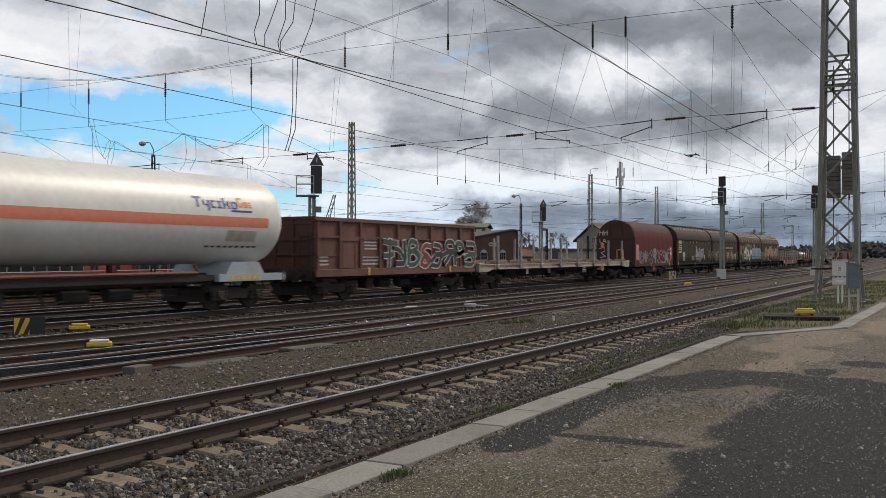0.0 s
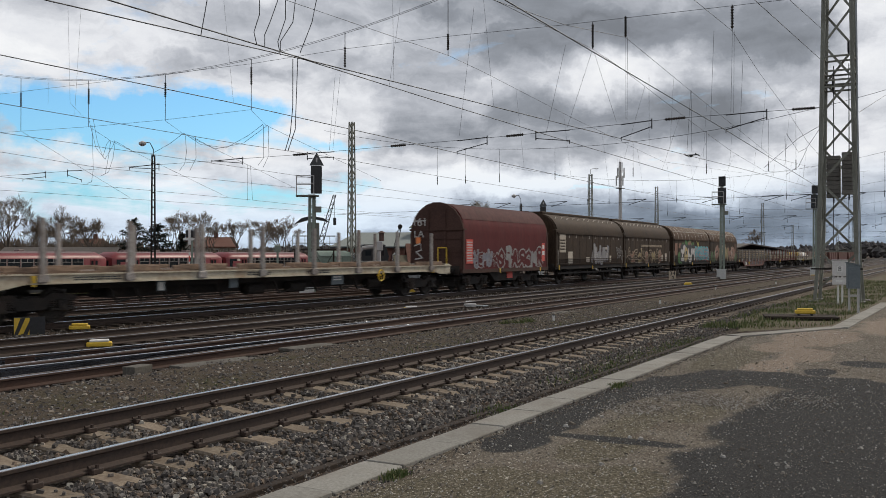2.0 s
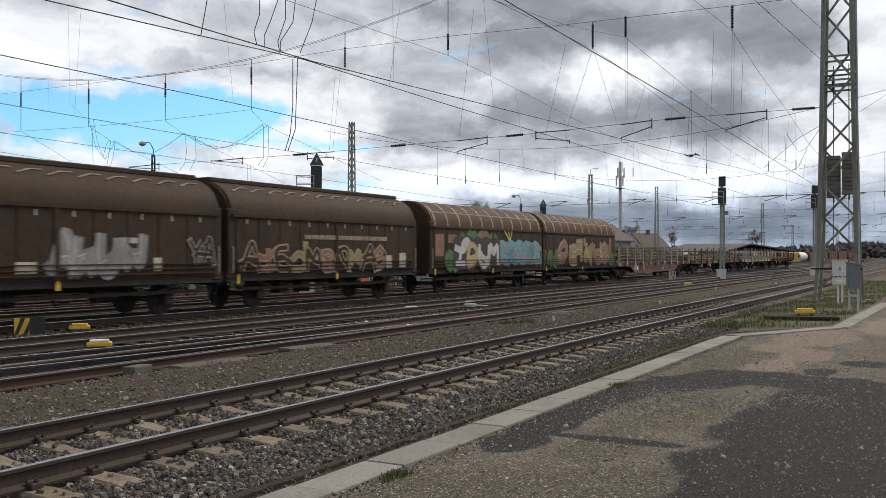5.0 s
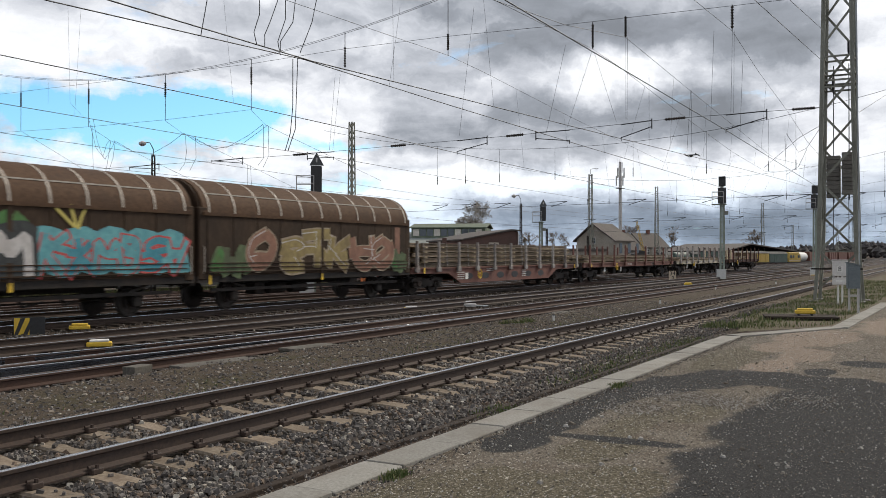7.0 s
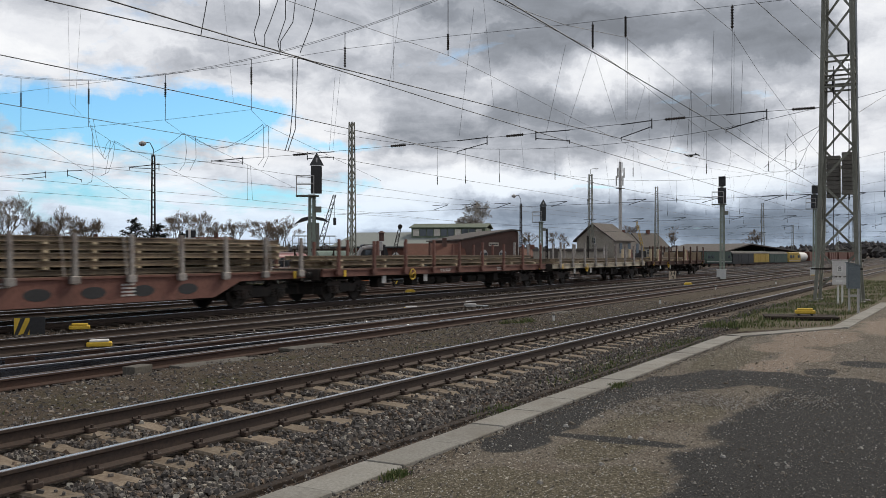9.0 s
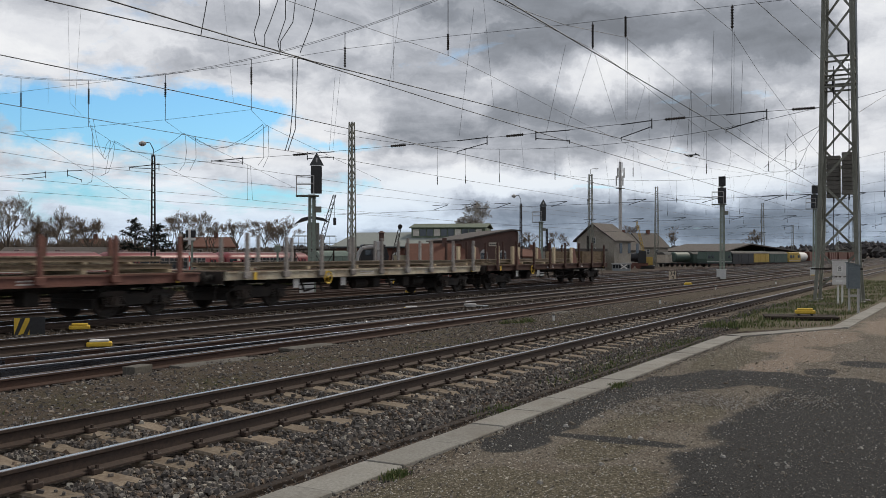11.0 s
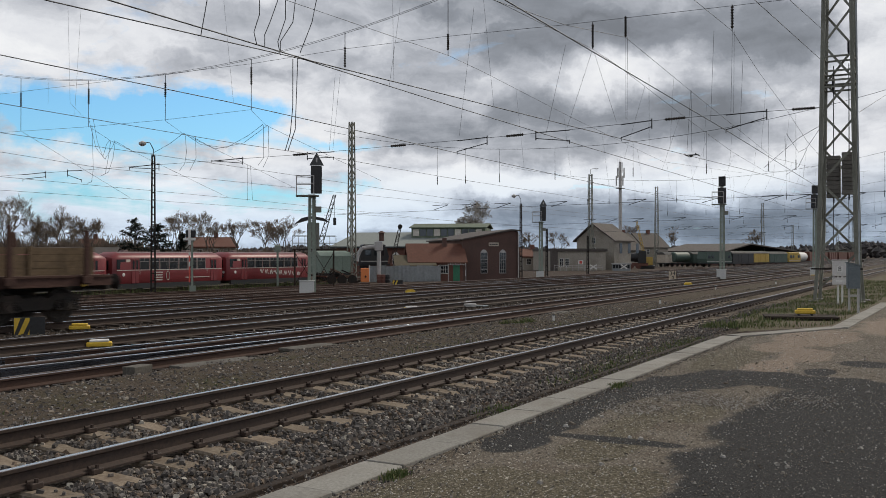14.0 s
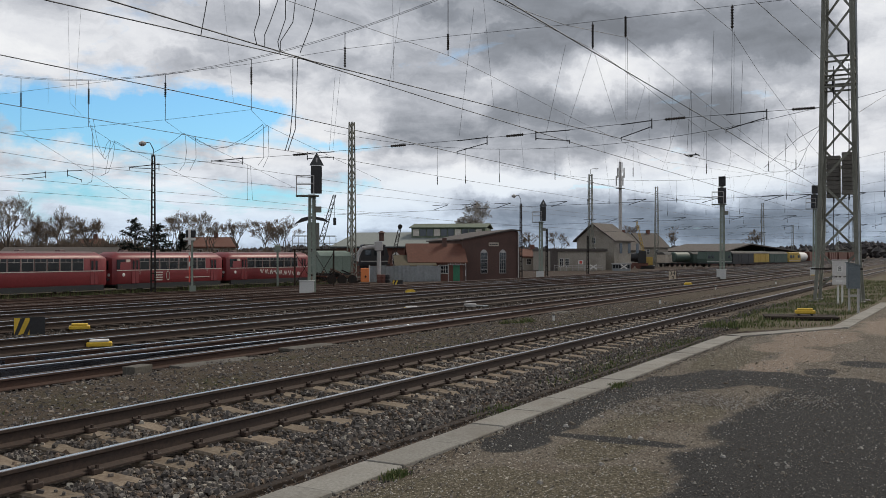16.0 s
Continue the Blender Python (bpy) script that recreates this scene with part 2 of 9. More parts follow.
M_RIB = surface("roof_rib", (0.36, 0.32, 0.27), (0.48, 0.43, 0.37), 0.6, 0.0, 14, 2, None, 0.4, 0.05, 0.002)
M_LABEL = surface("pale_label", (0.42, 0.37, 0.30), (0.54, 0.48, 0.40), 0.7, 0, 14, 3, (0.25, 0.17, 0.12), 0.5, 0, 0)
M_RED_LABEL = surface("red_label", (0.55, 0.07, 0.05), (0.65, 0.10, 0.07), 0.6, 0, 14, 3, None, 0.3, 0, 0)
M_OLD_RAIL = surface("old_rail", (0.09, 0.066, 0.042), (0.18, 0.138, 0.092), 0.75, 0.1, 12, 1.2, (0.06, 0.04, 0.028), 0.6, 0.1, 0.002, 0.5)
M_TIMBER = surface("pale_timber", (0.42, 0.34, 0.22), (0.56, 0.46, 0.32), 0.8, 0, 12, 2, None, 0.3, 0.1, 0.002, 0.2, (0.3, 3, 3))
# ---- mesh tools ----
class Mesh:
    """Collects vertices and faces of one part."""

    def __init__(self):
        self.v, self.f = [], []

    def box(self, x0, x1, y0, y1, z0, z1, bevel=0.0):
        if bevel:
            b = min(bevel, abs(x1 - x0) * 0.45, abs(y1 - y0) * 0.45, abs(z1 - z0) * 0.45)
            ring = lambda ix, iy, z: [(x0 + ix, y0 + iy + b, z), (x0 + ix + b, y0 + iy, z), (x1 - ix - b, y0 + iy, z), (x1 - ix, y0 + iy + b, z),
                                      (x1 - ix, y1 - iy - b, z), (x1 - ix - b, y1 - iy, z), (x0 + ix + b, y1 - iy, z), (x0 + ix, y1 - iy - b, z)]
            self.loft([ring(b, b, z0), ring(0, 0, z0 + b), ring(0, 0, z1 - b), ring(b, b, z1)])
            return self
        i = len(self.v)
        self.v += [(x0, y0, z0), (x1, y0, z0), (x1, y1, z0), (x0, y1, z0), (x0, y0, z1), (x1, y0, z1), (x1, y1, z1), (x0, y1, z1)]
        self.f += [tuple(i + k for k in q) for q in ((0, 3, 2, 1), (4, 5, 6, 7), (0, 1, 5, 4), (1, 2, 6, 5), (2, 3, 7, 6), (3, 0, 4, 7))]
        return self

    def loft(self, rings, caps=True, closed=True):
        i, k = len(self.v), len(rings[0])
        for r in rings:
            self.v += [tuple(p) for p in r]
        for a in range(len(rings) - 1):
            for b in range(k if closed else k - 1):
                c = (b + 1) % k
                self.f.append((i + a * k + b, i + a * k + c, i + (a + 1) * k + c, i + (a + 1) * k + b))
        if caps and closed:
            self.f.append(tuple(i + b for b in reversed(range(k))))
            self.f.append(tuple(i + (len(rings) - 1) * k + b for b in range(k)))
        return self

    def rod(self, p, q, r, seg=6, r2=None, caps=True):
        p, q = Vector(p), Vector(q)
        d = (q - p).normalized()
        a = d.orthogonal().normalized()
        b = d.cross(a)
        ring = lambda c, rr: [c + rr * (math.cos(t) * a + math.sin(t) * b) for t in [math.tau * k / seg for k in range(seg)]]
        return self.loft([ring(p, r), ring(q, r if r2 is None else r2)], caps)

    def bar(self, p, q, w, h):
        """A square-edged bar from p to q."""
        p, q = Vector(p), Vector(q)
        d = (q - p).normalized()
        up = Vector((0, 0, 1)) if abs(d.z) < 0.95 else Vector((1, 0, 0))
        a = d.cross(up).normalized()
        b = a.cross(d)
        ring = lambda c: [c + a * w / 2 + b * h / 2, c - a * w / 2 + b * h / 2, c - a * w / 2 - b * h / 2, c + a * w / 2 - b * h / 2]
        return self.loft([ring(p), ring(q)])

    def pipe(self, pts, r, seg=5):
        for a, b in zip(pts, pts[1:]):
            self.rod(a, b, r, seg)
        return self

    def prism(self, prof, axis, a, b):
        """A closed outline swept along x ('x': outline in y, z) or y ('y': outline in x, z)."""
        put = (lambda t: [(t, u, w) for u, w in prof]) if axis == "x" else (lambda t: [(u, t, w) for u, w in prof])
        return self.loft([put(a), put(b)])

    def lathe(self, prof, c, axis="y", seg=16):
        """Outline of (radius, along) turned about an axis through c."""
        rings = []
        for r, t in prof:
            ring = []
            for k in range(seg):
                g = math.tau * k / seg
                u, w = r * math.cos(g), r * math.sin(g)
                ring.append({"x": (c[0] + t, c[1] + u, c[2] + w), "y": (c[0] + u, c[1] + t, c[2] + w), "z": (c[0] + u, c[1] + w, c[2] + t)}[axis])
            rings.append(ring)
        return self.loft(rings)

    def data(self, name, material, smooth=False):
        me = bpy.data.meshes.new(name)
        me.from_pydata([tuple(p) for p in self.v], [], self.f)
        bm = bmesh.new()
        bm.from_mesh(me)
        bmesh.ops.recalc_face_normals(bm, faces=bm.faces)
        bm.to_mesh(me)
        bm.free()
        me.materials.append(material)
        if smooth:
            me.polygons.foreach_set("use_smooth", [True] * len(me.polygons))
            me.set_sharp_from_angle(angle=radians(38))
        return me


def part(name, mesh, material, parent=None, label="", smooth=False, at=None):
    """One mesh object under a thing or a part."""
    ob = new(name, mesh.data(name, material, smooth) if isinstance(mesh, Mesh) else mesh)
    if parent:
        ob.parent = parent
    if at is not None:
        ob.matrix_basis = at if isinstance(at, Matrix) else Matrix.Translation(at)
    if label:
        ob["label"] = label
    return ob


def thing(name, label, category, at=None, group="", kind=""):
    ob = new(name)
    if at is not None:
        ob.matrix_basis = at if isinstance(at, Matrix) else Matrix.Translation(at)
    return tagged(ob, label, category, group, kind)
# ---- ground ----
PROFILE = ((-300, 0.0), (4.2, 0.0), (5.0, -0.08), (9.0, -0.085), (11.0, -0.22), (24.0, -0.22), (30.0, -0.38), (48.0, -1.42), (2500, -1.42))


def level(y):
    for (a, za), (b, zb) in zip(PROFILE, PROFILE[1:]):
        if a <= y <= b:
            return za + (zb - za) * (y - a) / (b - a)
    return -1.42


def island_mat(name, stops, rough=0.9):
    """Stones or blades, each with a tone of its own."""
    m = bpy.data.materials.new(name)
    m.use_nodes = True
    n, L = m.node_tree.nodes, m.node_tree.links
    g = n.new("ShaderNodeNewGeometry")
    r = n.new("ShaderNodeValToRGB")
    while len(r.color_ramp.elements) < len(stops):
        r.color_ramp.elements.new(0.5)
    for e, (p, c) in zip(r.color_ramp.elements, stops):
        e.position, e.color = p, (*c, 1)
    L.new(g.outputs["Random Per Island"], r.inputs[0])
    t = n.new("ShaderNodeTexNoise")
    t.inputs["Scale"].default_value, t.inputs["Detail"].default_value = 45, 3
    mx = n.new("ShaderNodeMix")
    mx.data_type, mx.blend_type = "RGBA", "MULTIPLY"
    mx.inputs[0].default_value = 0.5
    L.new(r.outputs[0], mx.inputs[6])
    L.new(t.outputs["Fac"], mx.inputs[7])
    bs = n["Principled BSDF"]
    L.new(mx.outputs[2], bs.inputs["Base Color"])
    bs.inputs["Roughness"].default_value = rough
    return m


M_CHIPS = island_mat("ballast_stones", ((0.0, (0.055, 0.047, 0.042)), (0.35, (0.12, 0.107, 0.097)), (0.65, (0.20, 0.18, 0.165)), (0.85, (0.18, 0.125, 0.085)), (0.975, (0.45, 0.42, 0.36))))
# darker stones than M_CHIPS, used between the farther tracks
M_CHIPS_FAR = island_mat("darker_ballast_stones", ((0.0, (0.035, 0.028, 0.023)), (0.4, (0.075, 0.06, 0.05)), (0.75, (0.125, 0.104, 0.088)), (0.97, (0.34, 0.30, 0.25))))
M_GRIT = island_mat("pale_grit", ((0.0, (0.11, 0.09, 0.07)), (0.4, (0.22, 0.19, 0.155)), (0.7, (0.38, 0.355, 0.315)), (0.95, (0.62, 0.60, 0.56))))
M_TAR_GRIT = island_mat("dark_grit", ((0.0, (0.06, 0.058, 0.055)), (0.6, (0.12, 0.115, 0.105)), (0.92, (0.34, 0.32, 0.29))))
M_GRASS = island_mat("grass", ((0.0, (0.06, 0.085, 0.025)), (0.45, (0.11, 0.16, 0.045)), (0.75, (0.18, 0.20, 0.075)), (1.0, (0.30, 0.25, 0.13))))
M_EARTH = surface("weedy_earth", (0.075, 0.06, 0.042), (0.15, 0.125, 0.09), 0.95, 0, 20, 0.8, (0.065, 0.085, 0.03), 0.8, 0.6, 0.02, spec=0.12)
M_STRIP = surface("dark_earth_strip", (0.035, 0.027, 0.02), (0.115, 0.092, 0.07), 0.95, 0, 26, 0.7, (0.06, 0.055, 0.028), 0.7, 0.9, 0.03, spec=0.12)
M_BALLAST_2 = surface("ballast_bed", (0.0375, 0.0285, 0.0218), (0.143, 0.116, 0.0938), 0.95, 0, 24, 0.5, (0.09, 0.066, 0.05), 0.55, 1.0, 0.03, spec=0.12)


def lot_surface():
    """Gravel lot with worn asphalt left in ragged patches; each patch is centre x, y and half axes in metres."""
    m = surface("lot_surface", (0.06, 0.050, 0.039), (0.19, 0.165, 0.134), 0.95, 0, 34, 1.6, (0.075, 0.058, 0.04), 0.7, 0.6, 0.015, spec=0.12)
    n, L = m.node_tree.nodes, m.node_tree.links
    bs = n["Principled BSDF"]
    base = bs.inputs["Base Color"].links[0].from_socket
    tc = n.new("ShaderNodeTexCoord").outputs["Object"]
    wob = n.new("ShaderNodeTexNoise")
    wob.inputs["Scale"].default_value, wob.inputs["Detail"].default_value, wob.inputs["Roughness"].default_value = 1.1, 9, 0.72
    L.new(tc, wob.inputs["Vector"])

    def blobs(items):
        last = None
        for cx, cy, rx, ry in items:
            sb = n.new("ShaderNodeVectorMath")
            sb.operation = "SUBTRACT"
            L.new(tc, sb.inputs[0])
            sb.inputs[1].default_value = (cx, cy, 0.004)
            dv = n.new("ShaderNodeVectorMath")
            dv.operation = "DIVIDE"
            L.new(sb.outputs[0], dv.inputs[0])
            dv.inputs[1].default_value = (rx, ry, 1)
            ln = n.new("ShaderNodeVectorMath")
            ln.operation = "LENGTH"
            L.new(dv.outputs[0], ln.inputs[0])
            out = ln.outputs["Value"]
            if last:
                mn = n.new("ShaderNodeMath")
                mn.operation = "SMOOTH_MIN"
                mn.inputs[2].default_value = 0.25
                L.new(last, mn.inputs[0])
                L.new(out, mn.inputs[1])
                out = mn.outputs[0]
            last = out
        ad = n.new("ShaderNodeMath")
        ad.operation = "MULTIPLY_ADD"
        L.new(wob.outputs["Fac"], ad.inputs[0])
        ad.inputs[1].default_value = 1.3
        L.new(last, ad.inputs[2])
        mr = n.new("ShaderNodeMapRange")
        mr.inputs[1].default_value, mr.inputs[2].default_value, mr.inputs[3].default_value, mr.inputs[4].default_value = 1.56, 1.68, 1.0, 0.0
        L.new(ad.outputs[0], mr.inputs[0])
        return mr.outputs[0]

    def speck(a, b, scale):
        t = n.new("ShaderNodeTexNoise")
        t.inputs["Scale"].default_value, t.inputs["Detail"].default_value, t.inputs["Roughness"].default_value = scale, 4, 0.75
        L.new(tc, t.inputs["Vector"])
        r = n.new("ShaderNodeValToRGB")
        r.color_ramp.elements[0].position, r.color_ramp.elements[1].position = 0.42, 0.62
        r.color_ramp.elements[0].color, r.color_ramp.elements[1].color = (*a, 1), (*b, 1)
        L.new(t.outputs["Fac"], r.inputs[0])
        return r.outputs[0]

    def over(fac, under, top):
        mx = n.new("ShaderNodeMix")
        mx.data_type = "RGBA"
        L.new(fac, mx.inputs[0])
        L.new(under, mx.inputs[6])
        L.new(top, mx.inputs[7])
        return mx.outputs[2]

    def pebbles(under, scale, share, reach):
        """Tiny pale stones pressed into the ground."""
        vo = n.new("ShaderNodeTexVoronoi")
        vo.inputs["Scale"].default_value = scale
        L.new(tc, vo.inputs["Vector"])
        sp = n.new("ShaderNodeSeparateColor")
        L.new(vo.outputs["Color"], sp.inputs[0])
        near = n.new("ShaderNodeMath")
        near.operation = "LESS_THAN"
        L.new(vo.outputs["Distance"], near.inputs[0])
        near.inputs[1].default_value = reach
        some = n.new("ShaderNodeMath")
        some.operation = "GREATER_THAN"
        L.new(sp.outputs[0], some.inputs[0])
        some.inputs[1].default_value = 1 - share
        both = n.new("ShaderNodeMath")
        both.operation = "MULTIPLY"
        L.new(near.outputs[0], both.inputs[0])
        L.new(some.outputs[0], both.inputs[1])
        tint = n.new("ShaderNodeValToRGB")
        tint.color_ramp.elements[0].color, tint.color_ramp.elements[1].color = (0.12, 0.095, 0.07, 1), (0.52, 0.49, 0.43, 1)
        L.new(sp.outputs[1], tint.inputs[0])
        return over(both.outputs[0], under, tint.outputs[0])

    dirt = over(blobs(((6.0, 3.2, 1.2, 0.7), (8.2, 2.9, 0.8, 0.35), (9.6, 3.0, 0.9, 0.25), (7.0, 2.4, 0.7, 0.5), (10.6, 2.6, 0.7, 0.3), (16.5, 3.4, 2.5, 0.5))), base, speck((0.05, 0.044, 0.03), (0.15, 0.13, 0.092), 34))
    sand = over(blobs(((21.5, 2.6, 2.2, 0.9), (19.0, 3.0, 1.2, 0.5), (26, 0.9, 4, 1.2), (15.6, 2.6, 1.0, 0.4), (17.6, 2.3, 1.2, 0.45))), dirt, speck((0.14, 0.108, 0.083), (0.28, 0.225, 0.18), 30))
    sand = pebbles(pebbles(sand, 60, 0.30, 0.36), 24, 0.14, 0.30)
    tar = speck((0.013, 0.0135, 0.0145), (0.062, 0.06, 0.058), 75)
    tar = pebbles(tar, 80, 0.07, 0.26)
    tar = over(blobs(((8.15, 3.68, 0.55, 0.32), (9.0, 3.75, 0.7, 0.33), (9.8, 3.8, 0.7, 0.33), (10.6, 3.8, 0.8, 0.33), (11.6, 3.75, 0.9, 0.36), (12.7, 3.5, 1.1, 0.5), (13.7, 3.0, 1.1, 0.65), (14.0, 2.4, 0.9, 0.8), (13.8, 1.6, 0.9, 0.9), (13.2, 0.5, 1.2, 1.1), (11.0, 1.3, 1.6, 0.85), (12.4, 1.2, 1.3, 0.85),
                      (9.7, 1.2, 1.4, 0.95), (8.7, 3.0, 0.14, 0.8), (8.1, 1.4, 1.1, 0.8), (6.9, 1.0, 1.3, 0.95), (8.5, 0.4, 1.4, 0.9), (6.2, -0.3, 1.6, 1.0), (16.6, 1.2, 0.5, 0.5), (15.2, 1.8, 0.5, 0.25), (17.2, 0.4, 0.9, 0.5))), sand, tar)
    L.new(tar, bs.inputs["Base Color"])
    return m


M_LOT = lot_surface()


def ground_sheet():
    m = Mesh()
    ys = [-300, -60, 0, 4.2, 5, 7, 9, 11, 15, 20, 24, 30, 36, 42, 48, 60, 100, 300, 900, 2500]
    xs = [-900, -300, -100, -40, 0, 20, 40, 80, 160, 320, 700, 1500, 4000]
    k = len(xs)
    m.v = [(x, y, level(y)) for y in ys for x in xs]
    m.f = [(a * k + b, a * k + b + 1, a * k + k + b + 1, a * k + k + b) for a in range(len(ys) - 1) for b in range(k - 1)]
    tagged(part("ground", m, M_BALLAST_FAR), "dark rusty ballast and earth of a railway yard", "ground", kind="structure")


def outline(pts, seed, jag):
    """A ragged outline through the points given."""
    rnd, out = random.Random(seed), []
    for (ax, ay), (bx, by) in zip(pts, pts[1:] + pts[:1]):
        d = math.hypot(bx - ax, by - ay)
        n = max(2, int(d / 0.12))
        for k in range(n):
            t = k / n
            amp = jag * min(1.0, d)
            out.append((ax + (bx - ax) * t + rnd.uniform(-amp, amp), ay + (by - ay) * t + rnd.uniform(-amp, amp)))
    return out


def sheet(name, pts, z, mat, label, category, seed=1, jag=0.04):
    bm = bmesh.new()
    bm.faces.new([bm.verts.new((x, y, z)) for x, y in outline(pts, seed, jag)])
    bmesh.ops.triangulate(bm, faces=bm.faces)
    bmesh.ops.recalc_face_normals(bm, faces=bm.faces)
    me = bpy.data.meshes.new(name)
    bm.to_mesh(me)
    bm.free()
    me.materials.append(mat)
    if me.polygons[0].normal.z < 0:
        me.flip_normals()
    return tagged(new(name, me), label, category, kind="structure")


ground_sheet()
sheet("lot", [(-30, -60), (60, -60), (60, 0.6), (36, 2.0), (24.6, 2.25), (20.7, 4.05), (-30, 4.05)], 0.004, M_LOT, "gravel lot of brown earth and pale grit", "lot", 1, 0.0)
sheet("track_bed", [(-60, 4.5), (300, 4.5), (300, 11.2), (-60, 11.2)], -0.075, M_BALLAST_2, "grey-brown ballast bed between kerb and rails", "ballast", 9, 0.0)
sheet("earth_strip", [(-60, 9.1), (300, 9.1), (300, 11.1), (-60, 11.1)], -0.071, M_STRIP, "dark earthy strip with dead weeds between two tracks", "earth", 12, 0.0)
sheet("verge", [(22.2, 4.4), (25.2, 2.45), (37, 2.3), (90, 2.0), (160, 3.5), (90, 5.4), (40, 5.6), (26, 5.2)], 0.004, M_EARTH, "weedy verge of earth and short grass", "verge", 10, 0.08)
sheet("verge", [(29.5, 1.4), (37, 1.75), (160, 1.5), (160, -40), (33, -3)], 0.006, M_EARTH, "grassy ground beside the path", "verge", 11, 0.05)

# kerb of concrete slabs, laid along the rails and round the corner
kerb = thing("kerb", "pale concrete slab kerb along the gravel lot", "kerb", kind="structure")
SLAB = Mesh().box(0, 0.985, 0, 0.385, -0.06, 0.035, 0.008).data("slab", M_KERB)
rnd = random.Random(4)
for k in range(23):
    part("slab", SLAB, None, kerb, at=pose(-2.3 + k, 4.05 + rnd.uniform(-0.008, 0.008), rnd.uniform(-0.006, 0.006), 0, 0, rnd.uniform(-0.4, 0.4)))
for k in range(4):
    part("slab", SLAB, None, kerb, at=pose(20.75 + 0.905 * k, 4.05 - 0.425 * k, rnd.uniform(-0.006, 0.006), 0, 0, -25.2))
for k in range(13):
    part("slab", SLAB, None, kerb, at=pose(24.4 + k, 2.25 - 0.02 * k, rnd.uniform(-0.006, 0.006), 0, 0, -1))
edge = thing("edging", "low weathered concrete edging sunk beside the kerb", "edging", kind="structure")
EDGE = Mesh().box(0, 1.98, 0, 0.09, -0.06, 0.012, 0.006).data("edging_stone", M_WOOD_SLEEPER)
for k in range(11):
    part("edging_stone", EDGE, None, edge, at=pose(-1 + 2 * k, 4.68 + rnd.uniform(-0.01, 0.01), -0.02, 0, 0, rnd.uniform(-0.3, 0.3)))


def rail_mesh(pts):
    """Rail outline swept along a line of (x, y, z of the head)."""
    prof = [(-0.075, -0.17), (0.075, -0.17), (0.075, -0.155), (0.012, -0.13), (0.012, -0.045), (0.036, -0.03), (0.036, -0.004), (-0.036, -0.004), (-0.036, -0.03), (-0.012, -0.045), (-0.012, -0.13), (-0.075, -0.155)]
    m, t = Mesh(), Mesh()
    m.loft([[(x, y + u, z + w) for u, w in prof] for x, y, z in pts])
    t.loft([[(x, y - 0.014, z - 0.005), (x, y + 0.034, z - 0.005), (x, y + 0.028, z + 0.0005), (x, y - 0.012, z + 0.0005)] for x, y, z in pts])
    return m, t


def rail(parent, pts, body, top):
    m, t = rail_mesh(pts)
    r = part("rail", m, body, parent)
    part("rail_head", t, top, r, "worn bright running surface")


TRACKS = [("track_1", 7.11, 0.15, M_RAIL, M_RAIL_TOP), ("track_2", 12.8, 0.0, M_RAIL_RED, M_RAIL_TOP), ("track_3", 16.9, 0.0, M_RAIL, M_RAIL_TOP),
          ("track_4", 21.6, 0.0, M_RAIL, M_RAIL_TOP), ("track_5", 26.2, -0.05, M_RAIL, M_RAIL_TOP), ("track_6", 31.0, -0.2, M_RAIL_RED, M_RAIL_TOP_DULL),
          ("track_7", 35.6, -0.5, M_RAIL_RED, M_RAIL_TOP_DULL), ("track_8", 40.4, -0.77, M_RAIL_RED, M_RAIL_TOP_DULL), ("track_9", 46.0, -1.1, M_RAIL_RED, M_RAIL_TOP_DULL), ("track_10", 61.0, -1.22, M_RAIL_RED, M_RAIL_TOP_DULL), ("track_11", 50.4, -1.24, M_RAIL_RED, M_RAIL_TOP_DULL), ("track_12", 55.2, -1.24, M_RAIL_RED, M_RAIL_TOP_DULL)]
TRACK = {}
for nm, y, z, body, top in TRACKS:
    tr = thing(nm, "rusty railway track with worn rail heads on ballast", "railway track", kind="structure")
    TRACK[nm] = tr
    for o in (-0.75, 0.75):
        rail(tr, [(x, y + o, z) for x in ((-60, 0, 100, 350, 700) if y < 50 else (-60, 0, 83))], body, top)
# turnout and its check rails between the second and third track
sw = thing("turnout", "turnout with rust-red and bright blades between two tracks", "turnout", kind="structure")


def swing(x):
    return (30 - x) ** 2 / 380 if x > 9 else 1.16 + (9 - x) * 0.1105


for o in (-0.75, 0.75):
    rail(sw, [(x, 12.8 + o + swing(x), 0.0) for x in np.linspace(-16, 30, 36)], M_BLADE, M_RAIL_TOP)
for o in (-0.63, 0.62):
    rail(sw, [(x, 12.8 + o + (0.07 if x in (6, 22) else 0), 0.0) for x in (6, 7, 14, 21, 22)], M_RAIL_RED, M_RAIL_TOP_DULL)
rail(sw, [(x, 14.05 + swing(x) - 0.5, -0.01) for x in np.linspace(0, 17, 12)], M_RAIL_RED, M_RAIL_TOP_DULL)
for k in range(2):
    # crossing track far down the yard
    rail(sw, [(x, 21.6 - 0.75 + 1.5 * k - ((x - 55) ** 2 / 420 if x < 95 else 3.81 + (x - 95) * 0.19), 0.0) for x in np.linspace(55, 105, 24)], M_RAIL_RED, M_RAIL_TOP_DULL)
    rail(sw, [(x, 26.2 - 0.75 + 1.5 * k - ((x - 30) ** 2 / 500 if x < 65 else 2.45 + (x - 65) * 0.14), -0.03) for x in np.linspace(30, 80, 24)], M_RAIL_RED, M_RAIL_TOP_DULL)


